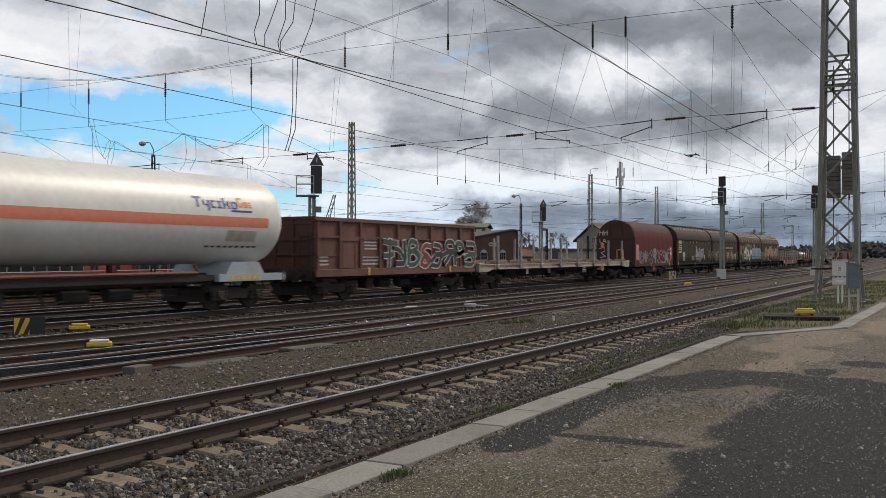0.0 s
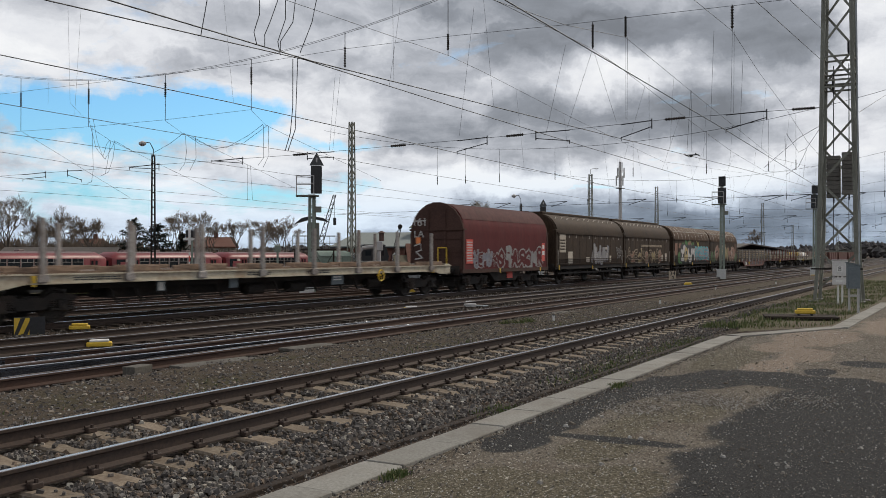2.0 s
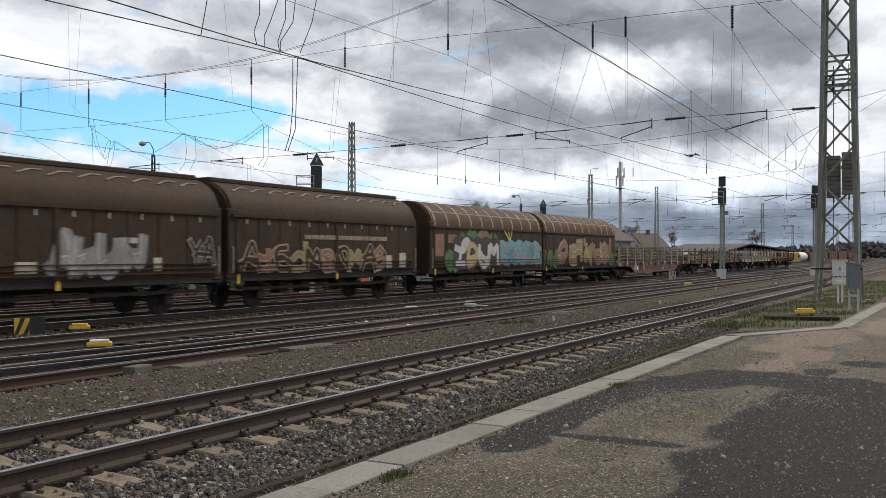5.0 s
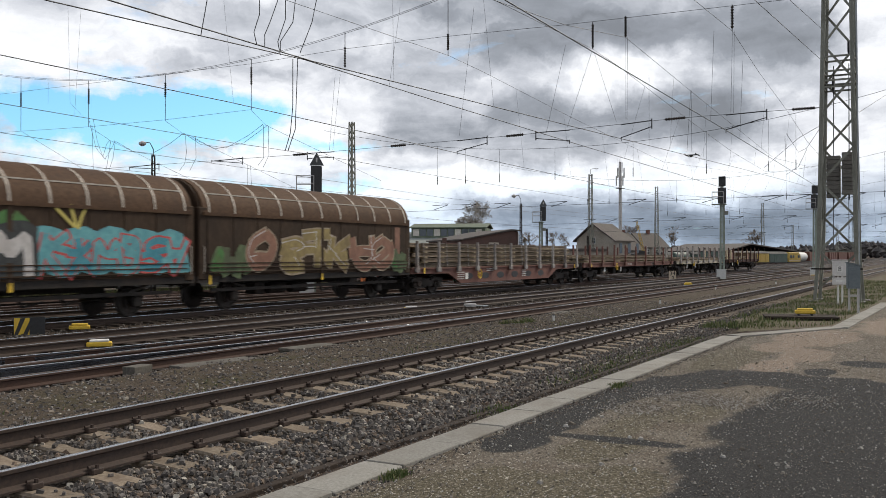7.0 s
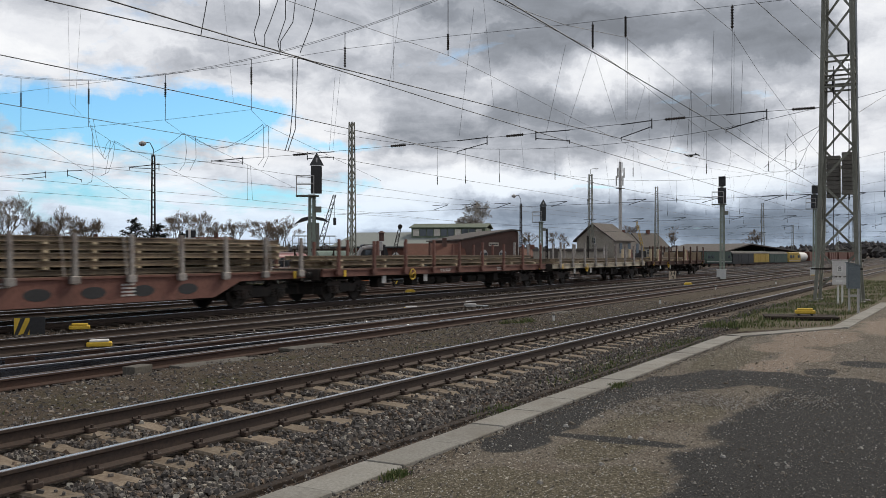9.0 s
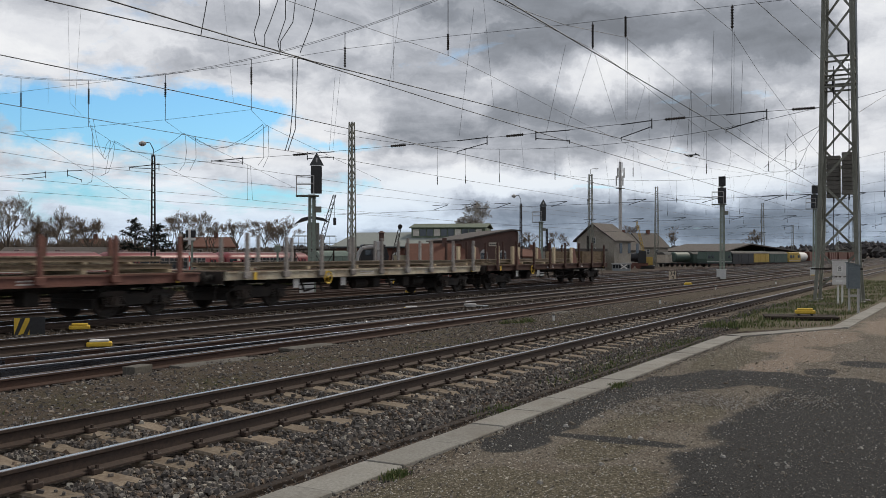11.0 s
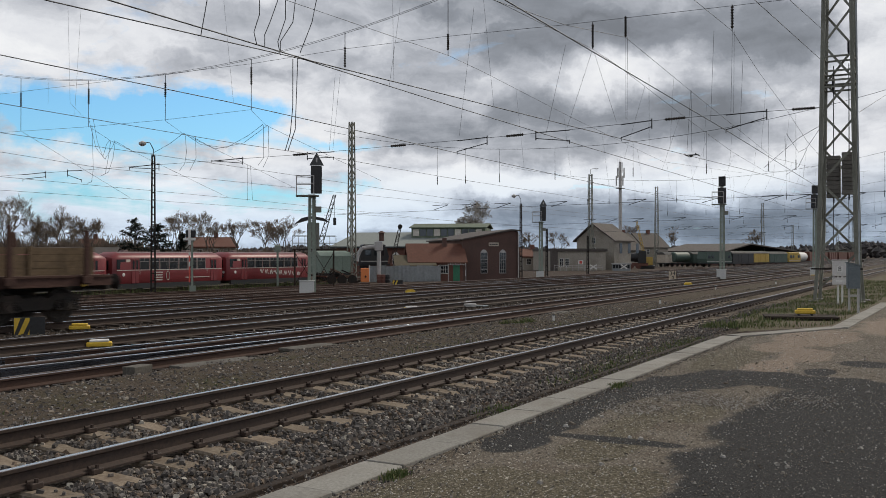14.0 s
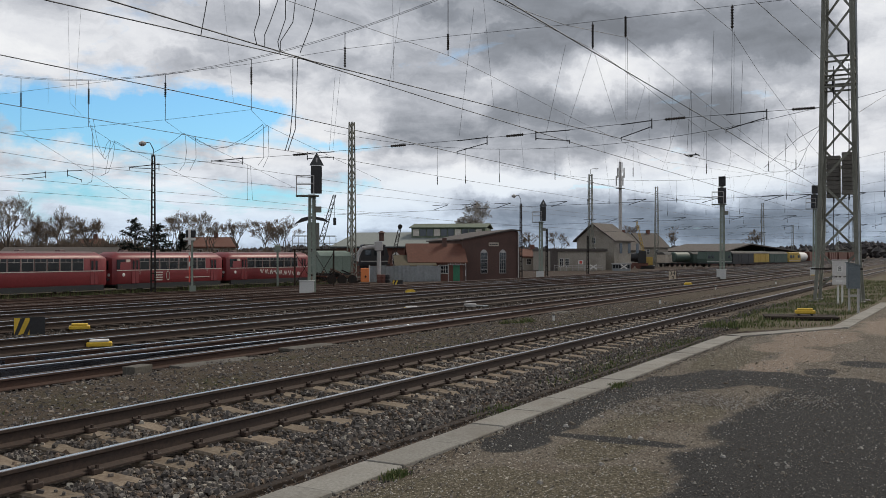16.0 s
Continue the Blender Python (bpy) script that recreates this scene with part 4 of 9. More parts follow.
def graffiti(parent, x0, x1, z0, z1, face, shapes, outline, fills, seed, weight=0.2, edge=0.06, back=None, shine=None):
    """Sprayed letter shapes on the wall at y = face: a painted band with an outline round it."""
    rnd = random.Random(seed)
    w, h = (x1 - x0) / len(shapes), z1 - z0
    if back:
        m = Mesh()
        pts = [(x0 - 0.15 + (x1 - x0 + 0.3) * k / 40, z0 + h * (0.56 + 0.07 * math.sin(k * 0.8 + seed) + rnd.uniform(-0.03, 0.03))) for k in range(41)]
        stroke(m, pts, h * 0.98, face - 0.002, None)
        part("paint_ground", m, back, parent)
    for k, ch in enumerate(shapes):
        flip, turn = rnd.random() < 0.45, rnd.random() < 0.3
        lean, tall, sink = rnd.uniform(-0.12, 0.22), rnd.uniform(0.82, 1.06), rnd.uniform(-0.05, 0.06)
        wide, lift = w * rnd.uniform(1.0, 1.35), 0.0006 * k
        rim, body, glint = Mesh(), Mesh(), Mesh()
        extra = ((rnd.uniform(0, 0.3), rnd.uniform(0.1, 0.9)), (rnd.uniform(0.4, 0.6), rnd.uniform(0.3, 0.7)), (rnd.uniform(0.8, 1.15), rnd.uniform(0.1, 0.9)))
        for line in LETTERS[ch] + (extra,):
            line = [(1 - u if flip else u, 1 - v if turn else v) for u, v in line]
            pts = [(x0 + k * w + wide * (0.06 + 0.9 * u + lean * (v - 0.5)) + rnd.uniform(-0.03, 0.03) * w, z0 + h * (sink + 0.08 + 0.86 * v * tall) + rnd.uniform(-0.03, 0.03) * h) for u, v in line]
            pts = rounded(rounded(pts)) if len(pts) > 2 else [pts[0], ((pts[0][0] + pts[1][0]) / 2, (pts[0][1] + pts[1][1]) / 2 + rnd.uniform(-0.04, 0.04)), pts[1]]
            # the band overshoots its ends a little, as a spray can does
            (ax, az), (bx, bz) = pts[0], pts[1]
            far = max(0.01, math.hypot(ax - bx, az - bz))
            pts[0] = (ax + (ax - bx) / far * 0.04, az + (az - bz) / far * 0.04)
            stroke(rim, [(ax + (ax - bx) / far * (0.05 + edge), az + (az - bz) / far * (0.05 + edge))] + pts, weight + 2 * edge * rnd.uniform(0.8, 1.15), face - 0.004 - lift, None)
            stroke(body, pts, weight * rnd.uniform(0.9, 1.1), face - 0.0065 - lift, None)
            if shine:
                stroke(glint, [(px - weight * 0.2, pz + weight * 0.22) for px, pz in pts[: max(2, len(pts) // 2)]], 0.035, face - 0.009 - lift, None)
        part("paint_edge", rim, outline, parent)
        part("paint_stroke", body, fills[k % len(fills)], parent)
        if shine:
            part("paint_glint", glint, shine, parent)


G_WHITE = surface("spray_white", (0.42, 0.40, 0.38), (0.58, 0.56, 0.54), 0.7, 0, 6, 1.5, (0.25, 0.2, 0.18), 0.5, 0, 0)
G_SILVER = surface("spray_silver", (0.20, 0.19, 0.185), (0.32, 0.31, 0.30), 0.55, 0.2, 6, 1.5, (0.12, 0.10, 0.10), 0.6, 0, 0)
G_BLACK = surface("spray_black", (0.02, 0.024, 0.026), (0.04, 0.045, 0.045), 0.7, 0, 6, 1.5, None, 0.3, 0, 0)
G_GREEN = surface("spray_green", (0.03, 0.06, 0.045), (0.055, 0.09, 0.065), 0.7, 0, 6, 1.5, None, 0.3, 0, 0)
G_RED = surface("spray_red", (0.17, 0.03, 0.03), (0.25, 0.05, 0.045), 0.7, 0, 6, 1.5, None, 0.3, 0, 0)
G_CYAN = surface("spray_cyan", (0.075, 0.272, 0.306), (0.135, 0.383, 0.408), 0.7, 0, 5, 1.5, (0.08, 0.2, 0.24), 0.4, 0, 0)
G_BRIGHT = surface("spray_scarlet", (0.42, 0.05, 0.05), (0.52, 0.09, 0.08), 0.7, 0, 5, 1.5, None, 0.3, 0, 0)
G_OLIVE = surface("spray_ochre", (0.20, 0.15, 0.055), (0.30, 0.23, 0.085), 0.7, 0, 4, 1.2, (0.12, 0.08, 0.04), 0.6, 0, 0)
G_MOSS = surface("spray_moss", (0.055, 0.085, 0.035), (0.10, 0.14, 0.06), 0.7, 0, 4, 1.2, (0.05, 0.045, 0.03), 0.6, 0, 0)
G_CLAY = surface("spray_clay", (0.20, 0.095, 0.06), (0.28, 0.14, 0.09), 0.7, 0, 4, 1.2, (0.12, 0.06, 0.04), 0.6, 0, 0)
G_BUFF = surface("spray_buff", (0.25, 0.20, 0.14), (0.36, 0.29, 0.20), 0.7, 0, 4, 1.2, (0.14, 0.1, 0.07), 0.6, 0, 0)
G_LEAF = surface("spray_leaf_green", (0.035, 0.13, 0.03), (0.07, 0.20, 0.05), 0.7, 0, 5, 1.5, (0.09, 0.08, 0.03), 0.6, 0, 0)
G_TEAL = surface("spray_teal", (0.03, 0.20, 0.26), (0.06, 0.28, 0.34), 0.7, 0, 5, 1.5, (0.05, 0.12, 0.16), 0.4, 0, 0)
G_SAND = surface("spray_sand", (0.36, 0.27, 0.11), (0.48, 0.37, 0.17), 0.7, 0, 4, 1.2, (0.5, 0.46, 0.4), 0.5, 0, 0)
G_LEMON = surface("spray_yellow", (0.50, 0.42, 0.10), (0.60, 0.50, 0.14), 0.7, 0, 4, 1.2, None, 0.3, 0, 0)
G_LILAC = surface("spray_grey_blue", (0.14, 0.14, 0.17), (0.22, 0.22, 0.26), 0.7, 0, 4, 1.2, (0.10, 0.07, 0.08), 0.5, 0, 0)


def tank_wagon(s):
    w = wagon("tank_wagon", "white gas tank wagon with an orange stripe, on black bogies", s)
    L, R, zc = 17.2, 1.46, 2.93
    prof = [(0.05, -0.2)] + [(R * math.sin(a), -0.2 + 0.72 * (1 - math.cos(a))) for a in np.linspace(0.15, math.pi / 2, 9)]
    prof += [(R, x) for x in np.linspace(1.3, L - 1.3, 14)] + [(r, L - t) for r, t in reversed(prof)]
    tank = part("tank", Mesh().lathe(prof, (0, 0, zc), "x", 48), M_TANK, w, "weathered white cylindrical pressure tank", True)

    def arc_band(x0, x1, a0, a1, lift, n=10, k=6):
        m = Mesh()
        ring = lambda x: [(x, -(R + lift) * math.cos(a), zc + (R + lift) * math.sin(a)) for a in np.linspace(a0, a1, k)]
        m.loft([ring(x) for x in np.linspace(x0, x1, n)], False, False)
        return m

    part("stripe", arc_band(1.05, L - 1.05, -0.18, 0.04, 0.004, 12), M_STRIPE, tank, "faded orange-red band", True)
    for x in (2.9, 5.6, 8.3, 11.0, 13.7):
        part("weld_seam", arc_band(x, x + 0.03, -1.3, 1.4, 0.003, 2, 16), M_TANK, tank)
    # trade mark as plain shapes
    mark = lambda x: 12.67 + (x - 11.55) * 0.605
    for k, (x, wd, a0, a1) in enumerate(((11.55, 0.62, 0.385, 0.44), (11.78, 0.17, 0.17, 0.40), (12.22, 0.15, 0.24, 0.36), (12.37, 0.3, 0.22, 0.26), (12.56, 0.15, 0.10, 0.36), (12.8, 0.15, 0.17, 0.36), (12.95, 0.22, 0.17, 0.21), (12.95, 0.22, 0.32, 0.36),
                                         (13.25, 0.4, 0.32, 0.36), (13.25, 0.4, 0.17, 0.21), (13.4, 0.14, 0.2, 0.33), (13.74, 0.15, 0.17, 0.44), (13.92, 0.25, 0.25, 0.30), (14.06, 0.16, 0.17, 0.25), (14.06, 0.16, 0.30, 0.37), (14.34, 0.44, 0.17, 0.21), (14.34, 0.44, 0.32, 0.36), (14.34, 0.14, 0.2, 0.33), (14.66, 0.14, 0.2, 0.33), (14.3, 1.65, 0.10, 0.15))):
        part("trade_mark", arc_band(mark(x), mark(x + wd), 0.05 + a0 * 0.92, 0.05 + a1 * 0.92, 0.006, 2, 4), M_BLUE, tank)
    for x, wd, a0, a1 in ((14.86, 0.13, 0.22, 0.47), (14.9, 0.36, 0.42, 0.47), (14.9, 0.36, 0.22, 0.27), (15.13, 0.13, 0.25, 0.34), (15.34, 0.12, 0.22, 0.37), (15.4, 0.2, 0.33, 0.37), (15.4, 0.2, 0.22, 0.26), (15.54, 0.12, 0.22, 0.37), (15.72, 0.26, 0.33, 0.37), (15.72, 0.26, 0.22, 0.26), (15.72, 0.26, 0.275, 0.31)):
        part("trade_mark", arc_band(mark(x), mark(x + wd), 0.05 + a0 * 0.92, 0.05 + a1 * 0.92, 0.006, 2, 4), M_ORANGE, tank)
    part("panel", arc_band(14.2, 15.6, -0.52, -0.26, 0.004, 3, 5), M_LABEL, tank)
    for k in range(9):
        part("print", arc_band(13.4 + 0.28 * k, 13.58 + 0.28 * k, -0.68, -0.63, 0.005, 2, 2), M_BLACK, tank)
    for x0, x1 in ((0.9, 2.9), (L - 2.9, L - 0.9)):
        m = Mesh()
        m.prism([(x0, 1.05), (x1, 1.05), (x1 - 0.35, 1.55), (x0 + 0.35, 1.55)], "y", -1.2, 1.2)
        part("saddle", m, M_GALV, w, "pale blue-grey steel saddle")
    for x0, x1 in ((-0.1, 3.2), (L - 3.2, L + 0.1)):
        part("end_frame", Mesh().box(x0, x1, -1.25, -1.05, 0.92, 1.16).box(x0, x1, 1.05, 1.25, 0.92, 1.16).box(x0, x1, -1.05, 1.05, 1.0, 1.1), M_GALV, w, "pale blue-grey end frame")
        hz = Mesh()
        for k in range(6):
            hz.prism([(x0 + 0.5 + 0.26 * k, 0.97), (x0 + 0.63 + 0.26 * k, 0.97), (x0 + 0.73 + 0.26 * k, 1.11), (x0 + 0.60 + 0.26 * k, 1.11)], "y", -1.262, -1.252)
        part("hazard_stripes", hz, M_YELLOW, w)
    part("centre_sill", Mesh().box(0, L, -0.35, 0.35, 0.85, 1.2).box(3.3, L - 3.3, -1.1, -1.0, 0.95, 1.15), M_CHASSIS, w)
    part("pipe", Mesh().rod((2, -1.12, 1.22), (L - 4, -1.12, 1.22), 0.05, 8).rod((L - 4, -1.12, 1.22), (L - 4.2, -1.12, 1.5), 0.05), M_RED_RUST, w, "dull red pipe")
    brake_gear(w, L, 4.2, L - 4.2, 3)
    for x in (2.1, L - 2.1):
        bogie(w, x)
    ends(w, L)


def open_wagon(s):
    w = wagon("open_wagon", "rust-brown open goods wagon with ribbed sides and sprayed graffiti", s)
    L = 12.65
    z0, z1 = 1.14, 3.14
    side = Mesh()
    for y in (-1.36, 1.30):
        side.box(0, L, y, y + 0.06, z0, z1)
    for y in (-1.44, 1.36):
        side.box(-0.04, L + 0.04, y, y + 0.08, z1 - 0.13, z1 + 0.02, 0.015).box(0, L, y, y + 0.08, z0 - 0.18, z0 + 0.10, 0.01).box(0.1, L - 0.1, y + 0.02, y + 0.07, 2.40, 2.47)
    body = part("body", side, M_RED_RUST, w, "rust-brown pressed steel side walls")
    for k in range(10):
        x = 0.06 + k * (L - 0.22) / 9
        for y in (-1.45, 1.36):
            part("post", Mesh().prism([(x, z0), (x + 0.13, z0), (x + 0.11, z1 - 0.12), (x + 0.02, z1 - 0.12)], "y", y, y + 0.10), M_RED_RUST, body)
    for x, inx in ((0.0, 0.06), (L - 0.06, L - 0.12)):
        o = -0.06 if x == 0 else 0.06
        ew = part("end_wall", Mesh().box(x, x + 0.06, -1.3, 1.3, z0, z1), M_TARP_END, w, "dark brown ribbed end wall")
        for z in (1.25, 1.75, 2.3, 2.9, 3.08):
            part("rib", Mesh().box(x + o, x + o + 0.06, -1.36, 1.36, z, z + 0.09), M_TARP_END, ew)
        for y in (-1.3, -0.45, 0.4, 1.22):
            part("upright", Mesh().box(x + o - 0.01, x + o + 0.05, y, y + 0.09, z0, z1 - 0.1), M_TARP_END, ew)
        lad = Mesh()
        for z in (1.4, 1.75, 2.1, 2.45):
            lad.rod((x + 2 * o, -1.15, z), (x + 2 * o, -0.75, z), 0.015)
        lad.rod((x + 2 * o, -1.15, 1.2), (x + 2 * o, -1.15, 2.6), 0.015).rod((x + 2 * o, -0.75, 1.2), (x + 2 * o, -0.75, 2.6), 0.015)
        part("ladder", lad, M_CHASSIS, ew)
    for x in (1.55, L - 2.7):
        d = Mesh().box(x, x + 1.15, -1.41, -1.36, 1.25, 2.38, 0.02)
        d.box(x - 0.05, x + 1.2, -1.44, -1.40, 2.3, 2.40).box(x + 0.1, x + 0.18, -1.43, -1.40, 1.3, 2.3).box(x + 0.95, x + 1.03, -1.43, -1.40, 1.3, 2.3)
        part("door", d, M_RED_RUST, body, "small steel side door")
    for k in range(9):
        x = 0.25 + k * (L - 0.22) / 9
        if 1 != k != 7:
            part("rib", Mesh().box(x, x + (L - 0.22) / 9 - 0.25, -1.39, -1.36, 1.72, 1.77), M_RED_RUST, body)
    part("floor", Mesh().box(0.06, L - 0.06, -1.3, 1.3, 1.1, 1.2), M_CHASSIS, w)
    graffiti(body, 4.2, L - 0.2, 1.22, 2.52, -1.452, "TLBSERPE", G_WHITE, [G_GREEN, G_BLACK, G_GREEN, G_RED, G_BLACK, G_BLACK, G_GREEN], 21, 0.2, 0.045)
    bars(body, 3.2, 1.95, 0.9, 0.5, 4, G_WHITE, -1.367, 5)
    bars(body, 3.1, 1.35, 1.1, 0.4, 3, G_WHITE, -1.367, 6)
    bars(body, 0.3, 1.35, 0.5, 0.4, 3, G_WHITE, -1.367, 7)
    part("sole_bar", Mesh().box(-0.02, L + 0.02, -1.2, -1.05, 0.88, 1.12).box(-0.02, L + 0.02, 1.05, 1.2, 0.88, 1.12), M_CHASSIS, w)
    brake_gear(w, L, 3.4, L - 3.4, 9)
    plates(w, ((3.35, 0.98, 0.12, 0.3), (L - 2.6, 0.98, 0.12, 0.3)), M_YELLOW, -1.46, "lever")
    for x in (1.83, L - 1.83):
        bogie(w, x)
    ends(w, L)


def stake(parent, x, z0, z1, mat, wide=0.14):
    for y in (-1.42, 1.42):
        m = Mesh()
        o = -0.05 if y < 0 else 0.05
        m.prism([(x - wide / 2, z0), (x + wide / 2, z0), (x + wide / 3, z1 - 0.05), (x + wide / 6, z1), (x - wide / 3, z1)], "y", y + o - 0.05, y + o + 0.05)
        m.box(x - wide, x + wide, min(y, y + o * 2.2), max(y, y + o * 2.2), z0 + 0.02, z0 + 0.22, 0.01)
        part("stake", m, mat, parent)


def rail_load(w, x0, x1, layers, z, seed, width=1.15, spacers=True):
    """Old rails stacked in layers; each layer is its own bundle on the wagon."""
    rnd = random.Random(seed)
    prof = [(-0.07, 0), (0.07, 0), (0.07, 0.014), (0.012, 0.03), (0.012, 0.11), (0.035, 0.12), (0.035, 0.155), (-0.035, 0.155), (-0.035, 0.12), (-0.012, 0.11), (-0.012, 0.03), (-0.07, 0.014)]
    for k in range(layers):
        y = -width
        n = 0
        while y < width:
            a, b = x0 + rnd.uniform(0, 0.9), x1 - rnd.uniform(0, 0.9)
            if rnd.random() < 0.3:
                b = a + (b - a) * rnd.uniform(0.6, 0.95)
            part("loaded_rail", Mesh().prism([(y + u, z + v) for u, v in prof], "x", a, b), M_OLD_RAIL, w)
            y += 0.16 + rnd.uniform(0, 0.10)
        z += 0.158
        if spacers and k < layers - 1:
            for x in np.arange(x0 + 0.9, x1 - 0.6, 1.55):
                part("timber_spacer", Mesh().box(x, x + 0.12, -width - 0.15, width + 0.15, z + 0.002, z + 0.06), M_TIMBER, w)
            z += 0.062
    return z


def hand_wheel(parent, x, z, y=-1.48):
    m = Mesh()
    ring = [(x + 0.22 * math.cos(t), y, z + 0.22 * math.sin(t)) for t in np.linspace(0, math.tau, 15)]
    m.pipe(ring, 0.025, 5)
    for a in (0.5, 2.6, 4.7):
        m.rod((x, y, z), (x + 0.22 * math.cos(a), y, z + 0.22 * math.sin(a)), 0.015, 5)
    m.rod((x, y, z), (x, y + 0.2, z), 0.03)
    part("hand_wheel", m, M_YELLOW, parent, "yellow brake hand wheel")


def planks(w, L, z, mat, seed):
    m, rnd, x = Mesh(), random.Random(seed), 0.1
    while x < L - 0.3:
        m.box(x, x + 0.235, -1.36, 1.36, z, z + 0.05 + rnd.uniform(0, 0.008))
        x += 0.245
    part("deck", m, mat, w, "worn wooden plank deck")


def flat_long(s):
    w = wagon("flat_wagon", "long empty flat wagon with cream side sills and upright stakes", s)
    L = 23.7
    for y0, y1 in ((-1.42, -1.34), (1.34, 1.42)):
        m = Mesh().prism([(0, 1.30), (0, 0.92), (0.9, 0.92), (1.6, 1.04), (L - 1.6, 1.04), (L - 0.9, 0.92), (L, 0.92), (L, 1.30)], "y", y0, y1)
        m.box(0, L, y0 - (0.05 if y0 < 0 else 0), y1 + (0.05 if y0 > 0 else 0), 1.26, 1.30).box(1.6, L - 1.6, y0 - (0.05 if y0 < 0 else 0), y1 + (0.05 if y0 > 0 else 0), 1.03, 1.07)
        part("side_sill", m, M_CREAM, w, "flaking cream steel side sill")
    planks(w, L, 1.29, M_DECK_WOOD, 4)
    for y in (-1.3, 1.22):
        m = Mesh()
        for k in range(8):
            x = 1.0 + 2.84 * k
            m.box(x, x + 2.3, y, y + 0.08, 1.34, 1.47, 0.01)
        part("edge_board", m, M_DECK_WOOD, w, "brown wooden edge boards")
    for k in range(8):
        stake(w, 2.0 + 2.84 * k, 1.06, 2.72, M_STAKE, 0.17)
    for x0 in (0.0, L - 0.5):
        part("head_stock", Mesh().box(x0, x0 + 0.5, -1.43, 1.43, 0.95, 1.36, 0.02), M_CREAM, w, "cream and rust end beam")
    part("centre_sill", Mesh().box(0, L, -0.3, 0.3, 0.85, 1.26).box(5, L - 5, -0.4, 0.4, 0.55, 0.9), M_CHASSIS, w)
    plates(w, ((6.1, 0.72, 0.32, 0.3), (9.2, 0.72, 0.4, 0.34), (14.8, 0.66, 0.75, 0.42)), M_DARK_BOX, -1.2, "box_plate")
    plates(w, ((6.15, 0.74, 0.22, 0.24), (14.9, 0.92, 0.5, 0.05), (14.9, 0.82, 0.5, 0.05)), M_WHITE, -1.208)
    bars(w, 3.0, 1.1, 1.6, 0.12, 2, M_BLACK, -1.425, 12)
    bars(w, 9.8, 1.1, 1.2, 0.12, 2, M_BLACK, -1.425, 13)
    bars(w, 13.0, 1.1, 1.4, 0.12, 2, M_BLACK, -1.425, 14)
    hand_wheel(w, 17.8, 0.95)
    plates(w, ((1.7, 0.98, 0.12, 0.3), (22.0, 0.98, 0.12, 0.3)), M_YELLOW, -1.46, "lever")
    brake_gear(w, L, 4.0, L - 4.0, 15)
    for x in (2.0, L - 2.0):
        bogie(w, x)
    ends(w, L)


def arch(z_side, z_top, half, n=14, low=1.0, power=2.4):
    """Cross-section of a covered wagon: upright walls under a vaulted roof."""
    pts = [(-half, low)]
    for a in np.linspace(0, math.pi, n):
        u = math.cos(a)
        pts.append((-half * math.copysign(abs(u) ** (2 / power), u), z_side + (z_top - z_side) * math.sin(a) ** (2 / power)))
    return pts + [(half, low)]


